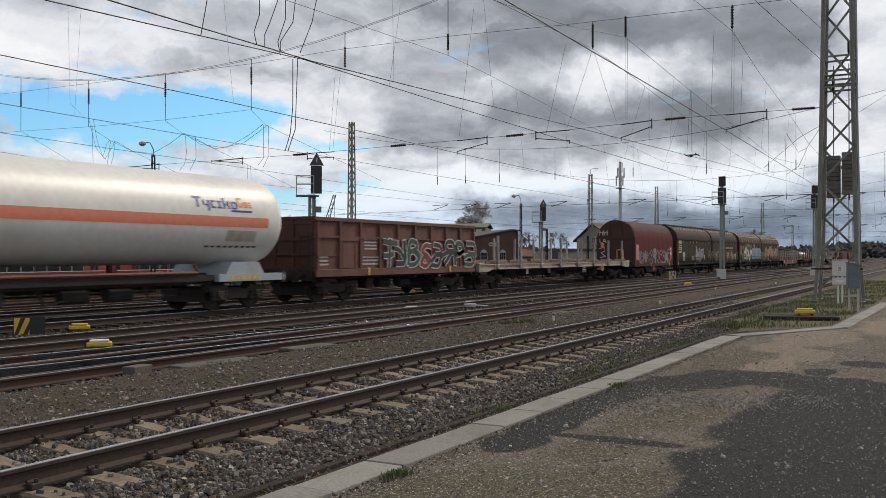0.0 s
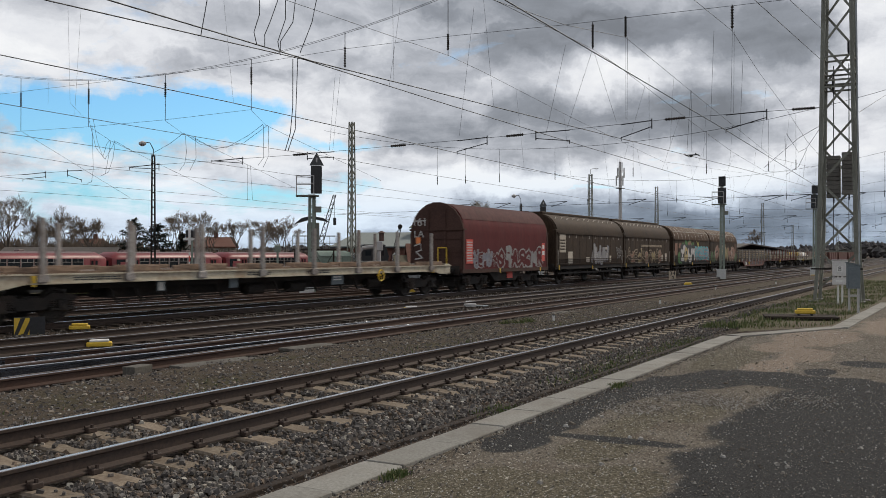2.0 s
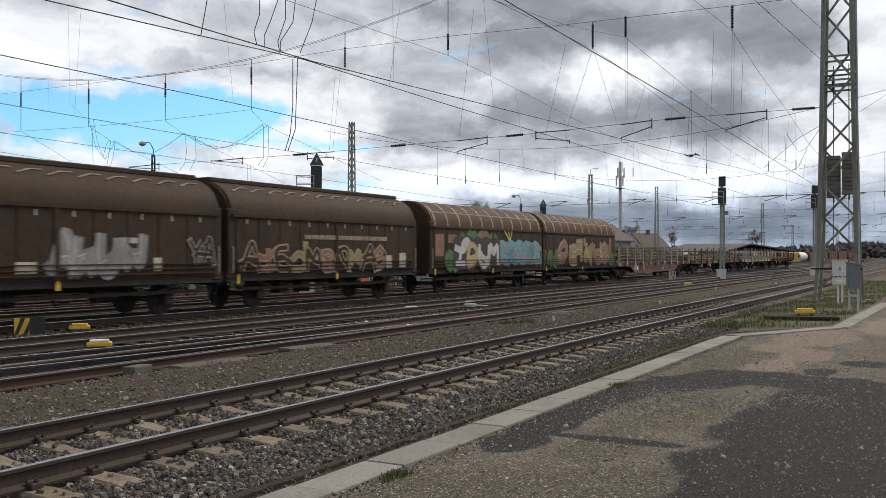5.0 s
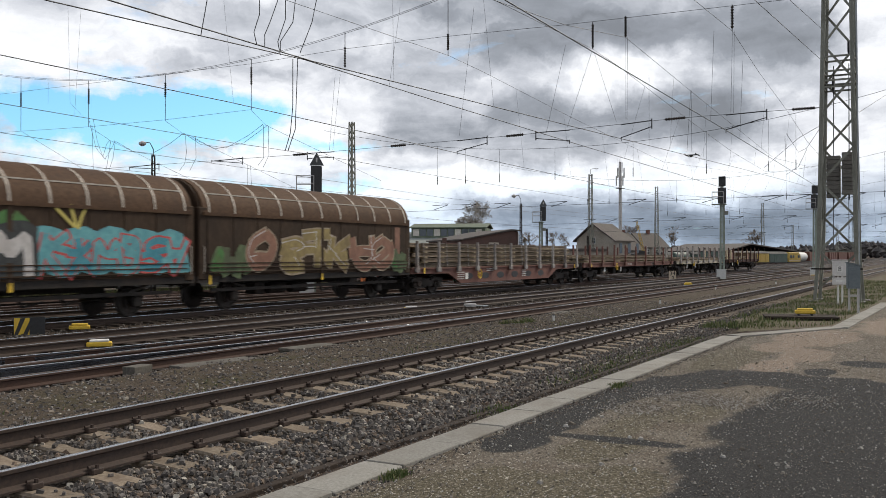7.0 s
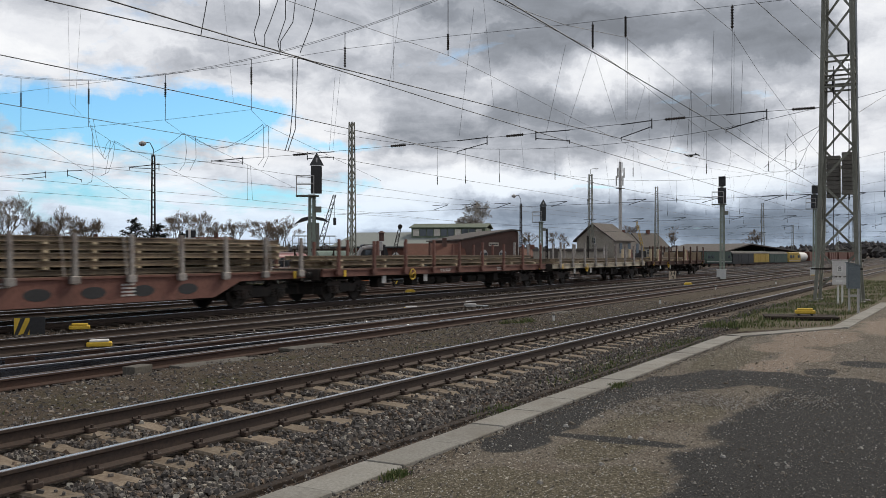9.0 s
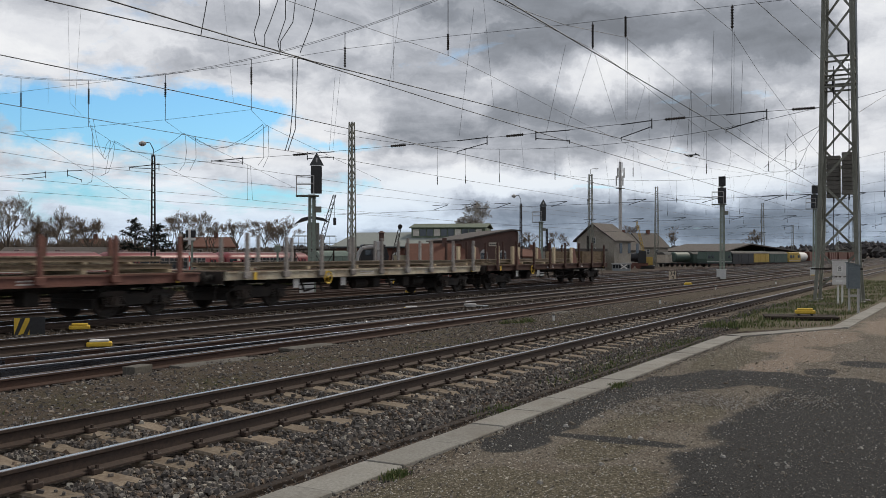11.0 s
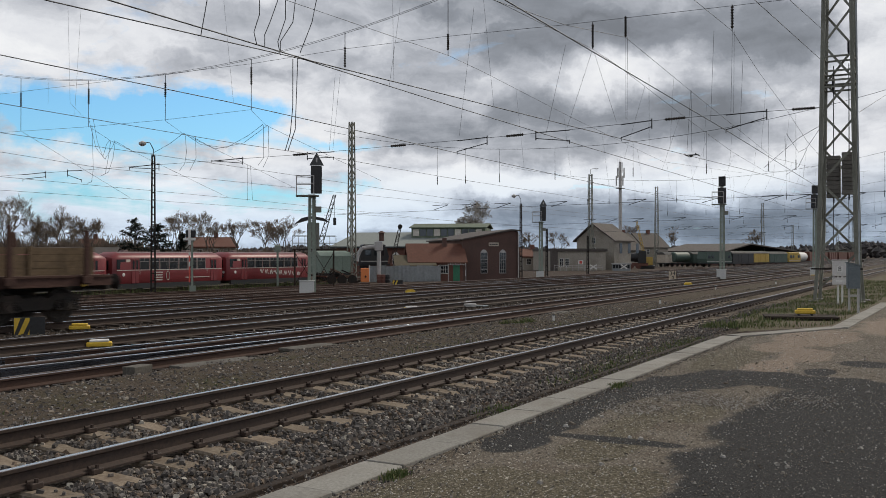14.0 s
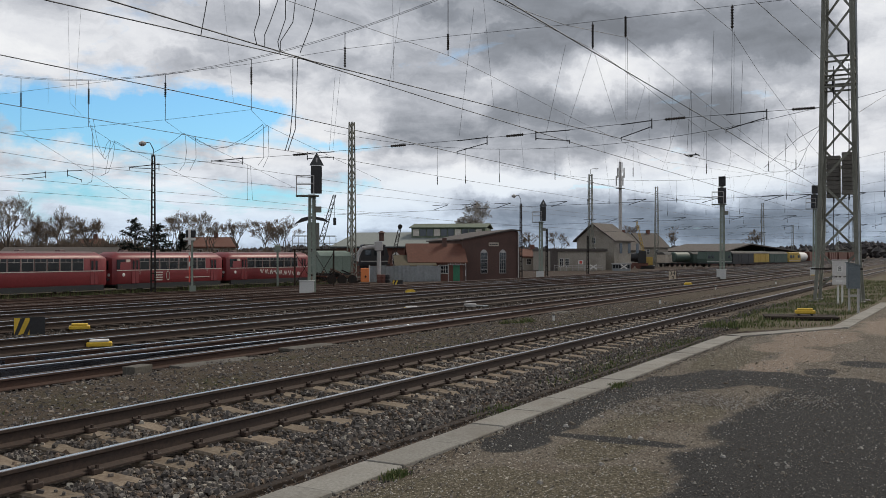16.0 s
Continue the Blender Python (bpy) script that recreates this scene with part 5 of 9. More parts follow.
def tarpaulin_wagon(s):
    w = wagon("tarpaulin_wagon", "dark red tarpaulin-hooded coil wagon with silver graffiti", s)
    L = 10.3
    hood = Mesh()
    rings = []
    for k, x in enumerate(np.linspace(0.12, L - 0.12, 41)):
        sag = 0.025 * math.sin(k * math.pi / 5) ** 2 if k % 10 else 0
        rings.append([(x, y * (1 - sag * 0.3), z - sag * max(0, (z - 2.4)) * 0.5) for y, z in arch(2.75, 4.22, 1.42, 16, 1.06)])
    hood.loft(rings, True, True)
    hood = part("hood", hood, M_TARP, w, "dark red tarpaulin hood", True)
    # the upper part of the hood gets a duller, browner tone
    crown = Mesh()
    cap = [(y * 1.004, z + 0.006) for y, z in arch(2.75, 4.22, 1.42, 16, 1.06)[3:-3]]
    crown.loft([[(x, y, z + 0.004 * math.sin(x * 9)) for y, z in cap] for x in np.linspace(0.14, L - 0.16, 30)], False, False)
    part("hood_crown", crown, M_TARP_TOP, hood, "darker, browner top of the hood", True)
    for x0, x1 in ((0.0, 0.14), (L - 0.16, L + 0.02)):
        m = Mesh()
        m.prism(arch(2.75, 4.28, 1.44, 12, 1.0, 2.0), "x", x0, x1)
        e = part("end_wall", m, M_TARP_END, w, "brown steel end wall", True)
        if x0 == 0:
            m = Mesh().box(-0.06, 0.2, -1.50, -1.43, 2.92, 3.0).box(-0.08, 0.0, -1.46, 1.46, 2.92, 3.0).box(-0.05, 0, -1.4, 1.4, 1.9, 1.97).box(-0.05, 0, -0.5, -0.42, 1.0, 3.9).box(-0.05, 0, 0.42, 0.5, 1.0, 3.9).box(-0.05, 0, -1.35, -1.28, 1.0, 3.1).box(-0.05, 0, 1.28, 1.35, 1.0, 3.1)
            for z in (1.3, 1.7, 2.1, 2.5):
                part("rib", Mesh().box(-0.04, 0, -1.25, 1.25, z, z + 0.05), M_TARP_END, e)
        else:
            m = Mesh().box(L, L + 0.06, -1.4, 1.4, 1.9, 1.97).box(L, L + 0.06, -1.46, 1.46, 2.92, 3.0)
        part("stiffener", m, M_TARP_END, e)
    m = Mesh().pipe([(-0.12, -0.15, 1.1), (-0.16, -0.15, 2.1), (-0.16, -0.62, 2.1), (-0.16, -0.62, 1.3), (-0.16, -0.15, 1.3)], 0.03, 6)
    part("grab_rail", m, M_YELLOW, w, "yellow grab rail")
    part("sole_bar", Mesh().box(-0.05, L + 0.05, -1.44, -1.3, 0.9, 1.08).box(-0.05, L + 0.05, 1.3, 1.44, 0.9, 1.08).box(0, L, -1.3, 1.3, 0.95, 1.05), M_TARP_END, w)
    part("trough", Mesh().prism([(3.2, 0.92), (L - 3.2, 0.92), (L - 3.9, 0.45), (3.9, 0.45)], "y", -1.2, 1.2), M_CHASSIS, w)
    plates(hood, ((0.3, 1.35, 0.68, 1.15), (L - 0.85, 1.4, 0.42, 1.0)), M_RED_LABEL, -1.43)
    bars(hood, 0.36, 1.42, 0.55, 1.0, 8, G_WHITE, -1.437, 31)
    plates(hood, ((L - 0.82, 1.75, 0.34, 0.22), (L - 0.78, 2.1, 0.24, 0.2)), M_WHITE, -1.44)
    plates(w, ((5.3, 0.55, 0.7, 0.35),), M_RED_LABEL, -1.21)
    graffiti(hood, 1.0, 3.6, 1.12, 1.95, -1.425, "REMUY", G_SILVER, [G_LILAC, M_TARP, G_LILAC], 41, 0.14, 0.045)
    graffiti(hood, 3.7, L - 0.75, 1.12, 2.15, -1.425, "OLAROMR", G_SILVER, [M_TARP, G_SILVER, M_TARP, M_TARP], 44, 0.2, 0.085)
    # sprayed signs on the end wall
    for ch, y0, zz, sz in (("161", 0.9, 3.12, 0.42), ("LA", 0.95, 2.55, 0.36)):
        text_mesh("sprayed_sign", ch, sz * 1.35, G_WHITE, w, pose(-0.062, y0, zz + 0.2, 90, 0, -90))
    m = Mesh()
    for line in ([(1.25, 3.38), (0.55, 3.40)], [(1.2, 2.2), (0.85, 2.3), (0.8, 2.0), (1.1, 1.9), (0.75, 1.62), (1.15, 1.55)]):
        for (p0, q0), (p1, q1) in zip(line, line[1:]):
            m.bar((-0.065, p0, q0), (-0.065, p1, q1), 0.012, 0.06)
    part("sprayed_curl", m, G_WHITE, w)
    plates_end = Mesh().box(-0.07, -0.06, 0.85, 1.1, 2.3, 2.6)
    part("label_plate", plates_end, M_ORANGE, w)
    brake_gear(w, L, 1.5, L - 1.5, 33)
    for x in (2.0, L - 2.0):
        bogie(w, x)
    plates(w, ((3.9, 0.85, 0.1, 0.25), (L - 1.2, 0.85, 0.1, 0.25)), M_YELLOW, -1.47, "lever")
    ends(w, L)


def covered_wagon(s, L, ribs, label, seed, roof_box):
    w = wagon("covered_wagon", label, s)
    rnd = random.Random(seed)
    zs, zt = 3.05, 4.2
    body = part("side_wall", Mesh().box(0.35, L - 0.35, -1.40, 1.40, 1.12, zs), M_BROWN, w, "dark brown sliding side walls")
    n = 10
    for k in range(n):
        x = 0.4 + k * (L - 0.8) / n
        wd = (L - 0.8) / n - 0.03
        m = Mesh().box(x, x + wd, -1.428, -1.402, 1.16, zs - 0.06, 0.008)
        part("panel", m, M_BROWN, body)
    rib_m = Mesh()
    for z in (1.22, 1.36, 1.5):
        rib_m.box(0.4, L - 0.4, -1.475, -1.428, z, z + 0.03)
    rib_m.box(L / 2 - 0.08, L / 2 + 0.08, -1.455, -1.425, 1.1, zs + 0.05)
    part("moulding", rib_m, M_BROWN, body)
    cs = arch(zs - 0.02, zt, 1.42, 18, zs - 0.06, 2.2)
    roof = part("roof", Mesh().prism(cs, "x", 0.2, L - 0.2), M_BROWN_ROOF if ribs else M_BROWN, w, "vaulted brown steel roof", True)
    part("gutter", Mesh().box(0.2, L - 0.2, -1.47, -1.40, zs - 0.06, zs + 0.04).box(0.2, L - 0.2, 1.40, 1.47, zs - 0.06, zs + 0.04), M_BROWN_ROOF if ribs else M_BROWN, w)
    if ribs:
        for k in range(11):
            x = 0.45 + k * (L - 0.95) / 10
            m = Mesh()
            m.loft([[(x, y * 1.01, z + 0.012) for y, z in cs[1:-1]], [(x + 0.07, y * 1.01, z + 0.012) for y, z in cs[1:-1]]], False, False)
            part("roof_rib", m, M_RIB, roof)
        line_z = cs[4][1]
        for y in (cs[4][0] * 1.012, cs[-5][0] * 1.012):
            part("roof_line", Mesh().box(0.45, L - 0.45, y - 0.012, y + 0.012, line_z - 0.02, line_z + 0.02), M_RIB, roof)
    else:
        m = Mesh()
        for k in range(12):
            x = 0.6 + k * (L - 1.2) / 12
            m.bar((x, -1.12, 3.86), (x + 0.5, -0.95, 3.99), 0.03, 0.02).bar((x + 0.5, -0.95, 3.99), (x + 0.85, -0.95, 3.99), 0.03, 0.02)
        part("roof_line", m, M_RIB, roof)
        for k in range(n):
            x = 0.9 + k * (L - 0.8) / n
            part("latch", Mesh().box(x, x + 0.05, -1.44, -1.425, zs - 0.28, zs - 0.12), M_RIB, body)
    if roof_box:
        part("ridge_box", Mesh().box(0.2, L - 0.2, -0.5, 0.5, zt - 0.06, zt + 0.1, 0.03), M_BROWN, w)
    for x0, x1 in ((0.1, 0.36), (L - 0.36, L - 0.1)):
        m = Mesh().prism(arch(zs - 0.05, zt - 0.02, 1.36, 12, 1.0, 2.2), "x", x0, x1)
        m.box(x0 - 0.05, x1 + 0.05, -1.41, -1.2, 1.0, zs + 0.2, 0.03)
        e = part("end_wall", m, M_BROWN, w, "dark end wall", True)
        h = Mesh()
        h.pipe([((x0 + x1) / 2, -1.43, 1.2), ((x0 + x1) / 2, -1.47, 1.25), ((x0 + x1) / 2, -1.47, 2.0), ((x0 + x1) / 2, -1.43, 2.05)], 0.018, 5)
        part("handrail", h, M_RIB, e)
    part("sole_bar", Mesh().box(0, L, -1.38, -1.28, 0.92, 1.12).box(0, L, 1.28, 1.38, 0.92, 1.12).box(0.1, L - 0.1, -1.28, 1.28, 0.98, 1.1), M_CHASSIS, w)
    part("truss", Mesh().box(0.8, L - 0.8, -1.22, -1.14, 0.62, 0.72).bar((2.6, -1.18, 0.66), (1.6, -1.18, 0.95), 0.06, 0.06).bar((L - 2.6, -1.18, 0.66), (L - 1.6, -1.18, 0.95), 0.06, 0.06), M_CHASSIS, w)
    brake_gear(w, L, 2.6, L - 2.6, seed)
    for x in (2.0, L - 2.0):
        single_axle(w, x)
    plates(w, ((L / 2, 0.86, 0.12, 0.25), (0.5, 0.86, 0.1, 0.3)), M_YELLOW, -1.40, "lever")
    ends(w, L)
    return w, body


def rail_wagon(s):
    w = wagon("rail_wagon", "rust-red stake wagon stacked with old rails and timber", s)
    L = 19.9
    for y0, y1 in ((-1.36, -1.28), (1.28, 1.36)):
        m = Mesh().prism([(0, 1.2), (0, 0.95), (3.4, 0.92), (4.6, 0.45), (L - 4.6, 0.45), (L - 3.4, 0.92), (L, 0.95), (L, 1.2)], "y", y0, y1)
        m.box(0, L, min(y0, y0 * 1.04), max(y1, y1 * 1.04), 1.14, 1.2)
        part("side_sill", m, M_RED_RUST, w, "rust-red deep side sill")
    # black discs on the solid sill paint the dark of see-through openings
    for k in range(6):
        x = 5.4 + k * 1.75
        m = Mesh()
        m.lathe([(0.16, -1.366), (0.16, -1.361)], (0, 0, 0), "y", 18)
        m.v = [(x + 2.6 * a, b, 0.76 + c) for a, b, c in m.v]
        part("sill_opening_dark", m, M_BLACK, w, "flat black oval painted as the dark of a sill opening")
    planks(w, L, 1.16, M_DECK_WOOD, 8)
    zt = rail_load(w, 0.5, L - 0.6, 5, 1.24, 51)
    for k in range(11):
        stake(w, 0.35 + 1.92 * k, 1.0, 2.36, M_STAKE, 0.15)
    for k in range(9):
        x = 1.4 + 2.1 * k
        part("strap", Mesh().bar((x, -1.25, 1.22), (x - 0.12, -1.25, zt), 0.01, 0.06).bar((x - 0.12, -1.25, zt + 0.01), (x - 0.12, 1.25, zt + 0.01), 0.06, 0.01), M_STAKE, w)
    bars(w, 4.2, 0.6, 0.7, 0.4, 4, G_WHITE, -1.37, 61)
    bars(w, 7.3, 0.95, 0.8, 0.16, 2, G_WHITE, -1.37, 62)
    bars(w, 11.6, 0.6, 0.5, 0.4, 4, G_WHITE, -1.37, 63)
    hand_wheel(w, 6.4, 0.85, -1.45)
    plates(w, ((5.0, 0.62, 0.3, 0.3),), M_WHITE, -1.37)
    plates(w, ((1.0, 0.95, 0.14, 0.25), (L - 0.7, 0.95, 0.14, 0.25)), M_YELLOW, -1.42, "lever")
    brake_gear(w, L, 4.0, L - 4.0, 53)
    part("centre_sill", Mesh().box(0, L, -0.3, 0.3, 0.85, 1.16), M_CHASSIS, w)
    for x in (2.0, L - 2.0):
        bogie(w, x)
    ends(w, L)


def flat_wagon(s, L, sill, label, layers, stakes, stake_mat, seed, z_stake, extras):
    w = wagon("flat_wagon", label, s)
    for y0, y1 in ((-1.38, -1.30), (1.30, 1.38)):
        m = Mesh().prism([(0, 1.24), (0, 0.96), (L, 0.96), (L, 1.24)], "y", y0, y1)
        m.box(0, L, min(y0, y0 * 1.03), max(y1, y1 * 1.03), 1.19, 1.24).box(1.5, L - 1.5, min(y0, y0 * 1.03), max(y1, y1 * 1.03), 0.95, 0.99)
        part("side_sill", m, sill, w)
    planks(w, L, 1.2, M_DECK_WOOD, seed)
    rnd = random.Random(seed)
    if layers:
        for x in np.arange(1.4, L - 1.0, 3.1):
            part("timber_spacer", Mesh().box(x, x + 0.14, -1.2, 1.2, 1.262, 1.36), M_TIMBER, w)
        rail_load(w, 0.6, L - 0.6, layers, 1.362, seed, 1.0)
    for k in range(stakes):
        stake(w, 0.9 + k * (L - 1.8) / (stakes - 1), 1.0, z_stake * rnd.uniform(0.97, 1.03), stake_mat, 0.15)
    for x, z in extras:
        for y in (-1.2, 1.08):
            part("timber_post", Mesh().box(x, x + 0.22, y, y + 0.12, 1.26, z), M_TIMBER, w, "pale timber post")
    plates(w, [(L * f, 0.62, 0.32, 0.3) for f in (0.2, 0.36)], M_WHITE, -1.25)
    bars(w, L * 0.42, 1.0, 1.0, 0.16, 2, G_WHITE, -1.385, seed)
    bars(w, L * 0.7, 1.0, 0.7, 0.16, 2, G_WHITE, -1.385, seed + 1)
    hand_wheel(w, L * 0.3, 0.95, -1.45)
    plates(w, ((1.3, 0.95, 0.14, 0.25), (L - 1.0, 0.95, 0.14, 0.25)), M_YELLOW, -1.42, "lever")
    brake_gear(w, L, 3.8, L - 3.8, seed)
    part("centre_sill", Mesh().box(0, L, -0.3, 0.3, 0.8, 1.18), M_CHASSIS, w)
    for x in (2.1, L - 2.1):
        bogie(w, x)
    ends(w, L)
    return w


tank_wagon(8.4)
open_wagon(27.25)
flat_long(40.4)
tarpaulin_wagon(65.4)
w, b = covered_wagon(77.0, 12.4, False, "dark brown sliding-wall covered wagon with pale labels and graffiti", 71, True)
plates(b, ((0.55, 1.9, 0.95, 1.25 - 0.2), (1.9, 1.2, 0.75, 0.75), (5.0, 1.3, 0.6, 0.3), (9.5, 1.3, 0.3, 0.4), (8.6, 2.1, 0.45, 0.16)), M_LABEL, -1.43)
bars(b, 0.6, 2.0, 0.8, 0.7, 4, M_BROWN, -1.437, 72)
graffiti(b, 5.9, 9.0, 1.15, 2.45, -1.446, "AMUM", G_LILAC, [G_SILVER], 73, 0.3, 0.04, None, G_WHITE)
graffiti(b, 10.9, 11.9, 1.4, 2.4, -1.446, "YA", G_SILVER, [M_BROWN], 74, 0.1, 0.05)
w, b = covered_wagon(89.6, 11.9, False, "dark brown covered wagon with faded ochre graffiti and lettering bars", 81, True)
graffiti(b, 0.5, 9.2, 1.15, 2.15, -1.446, "ATELMSUMAO", G_BUFF, [M_BROWN, G_CLAY, M_BROWN, G_OLIVE], 82, 0.14, 0.06)
bars(b, 4.0, 2.25, 5.4, 0.32, 1, G_BUFF, -1.437, 83)
plates(b, ((9.4, 1.25, 0.4, 0.5), (10.4, 1.25, 0.5, 0.6)), M_LABEL, -1.43)
w, b = covered_wagon(102.55, 12.75, True, "brown ribbed-roof covered wagon with bright graffiti in cyan and red", 91, False)
plates(b, ((0.5, 1.7, 0.8, 1.0), (1.7, 2.3, 0.8, 0.4)), G_CLAY, -1.43)
graffiti(b, 2.3, 6.9, 1.35, 2.75, -1.440, "OOOO", G_LEAF, [G_LEAF, G_LEAF, G_CLAY], 98, 0.5, 0.1)
graffiti(b, 2.3, 6.9, 1.16, 2.5, -1.452, "JDUM", G_BLACK, [G_WHITE, G_SAND, G_WHITE, G_WHITE], 92, 0.30, 0.13, G_BLACK)
graffiti(b, 1.5, 2.6, 1.15, 1.9, -1.441, "OO", G_LEAF, [G_LEAF], 99, 0.3, 0.1)
graffiti(b, 7.1, 12.2, 1.2, 2.4, -1.446, "KYMESA", G_BRIGHT, [G_CYAN, G_TEAL, G_CYAN], 93, 0.2, 0.055, G_CYAN)
crown = Mesh()
for line in ([(7.7, 3.0), (8.0, 2.75), (8.3, 2.5)], [(8.15, 3.1), (8.25, 2.8), (8.35, 2.5)], [(8.65, 3.05), (8.5, 2.75), (8.4, 2.45)]):
    stroke(crown, line, 0.09, -1.45, None)
part("paint_crown", crown, G_LEMON, b)
w, b = covered_wagon(115.4, 12.65, True, "brown ribbed-roof covered wagon with ochre and clay graffiti", 94, False)
graffiti(b, 2.2, 10.9, 1.18, 2.55, -1.446, "OSTKUO", G_BUFF, [G_CLAY, G_OLIVE, G_OLIVE, G_OLIVE, G_CLAY, G_CLAY], 95, 0.36, 0.06, None, G_WHITE)
graffiti(b, 0.5, 2.3, 1.15, 2.0, -1.441, "AMA", G_MOSS, [G_LEAF, G_MOSS, G_MOSS], 96, 0.2, 0.1)
graffiti(b, 10.6, 12.1, 1.15, 1.9, -1.441, "MA", G_MOSS, [G_LEAF, G_MOSS], 97, 0.2, 0.1)
plates(b, ((11.35, 1.6, 0.38, 1.3),), G_CLAY, -1.43)
rail_wagon(128.15)
flat_wagon(149.1, 21.1, M_RED_RUST, "rust-brown flat wagon with stakes and a low load of rails", 2, 9, M_RED_RUST, 101, 2.35, ())
flat_wagon(171.4, 18.0, M_CREAM, "flaking pale flat wagon with grey stakes and loose rails", 1, 9, M_STAKE, 111, 2.45, ())
w = flat_wagon(190.3, 18.0, M_TARP_END, "rust-brown flat wagon with stakes, rails and a board pen", 1, 8, M_TARP_END, 121, 2.45, ((1.5, 2.2), (3.3, 2.2), (9.1, 2.2), (11.9, 2.2)))
for x in (3.55, 12.15):
    for y in (-1.2, 1.1):
        part("bracket", Mesh().prism([(x, 1.26), (x + 0.75, 1.26), (x + 0.3, 2.15), (x, 2.2)], "y", y, y + 0.1), M_RED_RUST, w, "rust-red triangular bracket")
M_PEN = surface("pen_boards", (0.085, 0.055, 0.028), (0.135, 0.09, 0.048), 0.85, 0, 8, 0.9, (0.06, 0.04, 0.025), 0.5, 0.2, 0.004)
for y in (-1.22, 1.16):
    for k in range(4):
        part("pen_board", Mesh().box(13.6, 17.5, y, y + 0.06, 1.26 + 0.18 * k, 1.43 + 0.18 * k), M_PEN, w)
for x in (13.6, 15.5, 17.4):
    part("pen_post", Mesh().box(x, x + 0.1, -1.27, -1.222, 1.26, 2.0), M_PEN, w)
part("pen_end", Mesh().box(17.5, 17.56, -1.2, 1.2, 1.26, 1.98), M_PEN, w)
# ---- masts, signals and wires ----
def lattice(m, base, top, w0, w1, n, bar=0.07, brace=0.04, depth=None):
    """Four tapering legs with crossed bracing on each face."""
    b, t = Vector(base), Vector(top)
    d0, d1 = (depth or w0), (depth or w0) * w1 / w0
    corner = lambda f, i: b.lerp(t, f) + Vector(((-1, 1, 1, -1)[i] * (w0 + (w1 - w0) * f) / 2, (-1, -1, 1, 1)[i] * (d0 + (d1 - d0) * f) / 2, 0))
    for i in range(4):
        m.bar(corner(0, i), corner(1, i), bar, bar)
    for k in range(n):
        f0, f1 = k / n, (k + 1) / n
        for i in range(4):
            j = (i + 1) % 4
            if (k + i) % 2:
                m.bar(corner(f0, i), corner(f1, j), brace, brace)
            else:
                m.bar(corner(f0, j), corner(f1, i), brace, brace)
        if k % 4 == 0:
            for i in range(4):
                m.bar(corner(f0, i), corner(f0, (i + 1) % 4), brace, brace)
    return m


M_WEIGHT = surface("cast_weight", (0.10, 0.095, 0.085), (0.16, 0.15, 0.135), 0.8, 0, 20, 2, None, 0.4, 0.1, 0.003, 0.2)


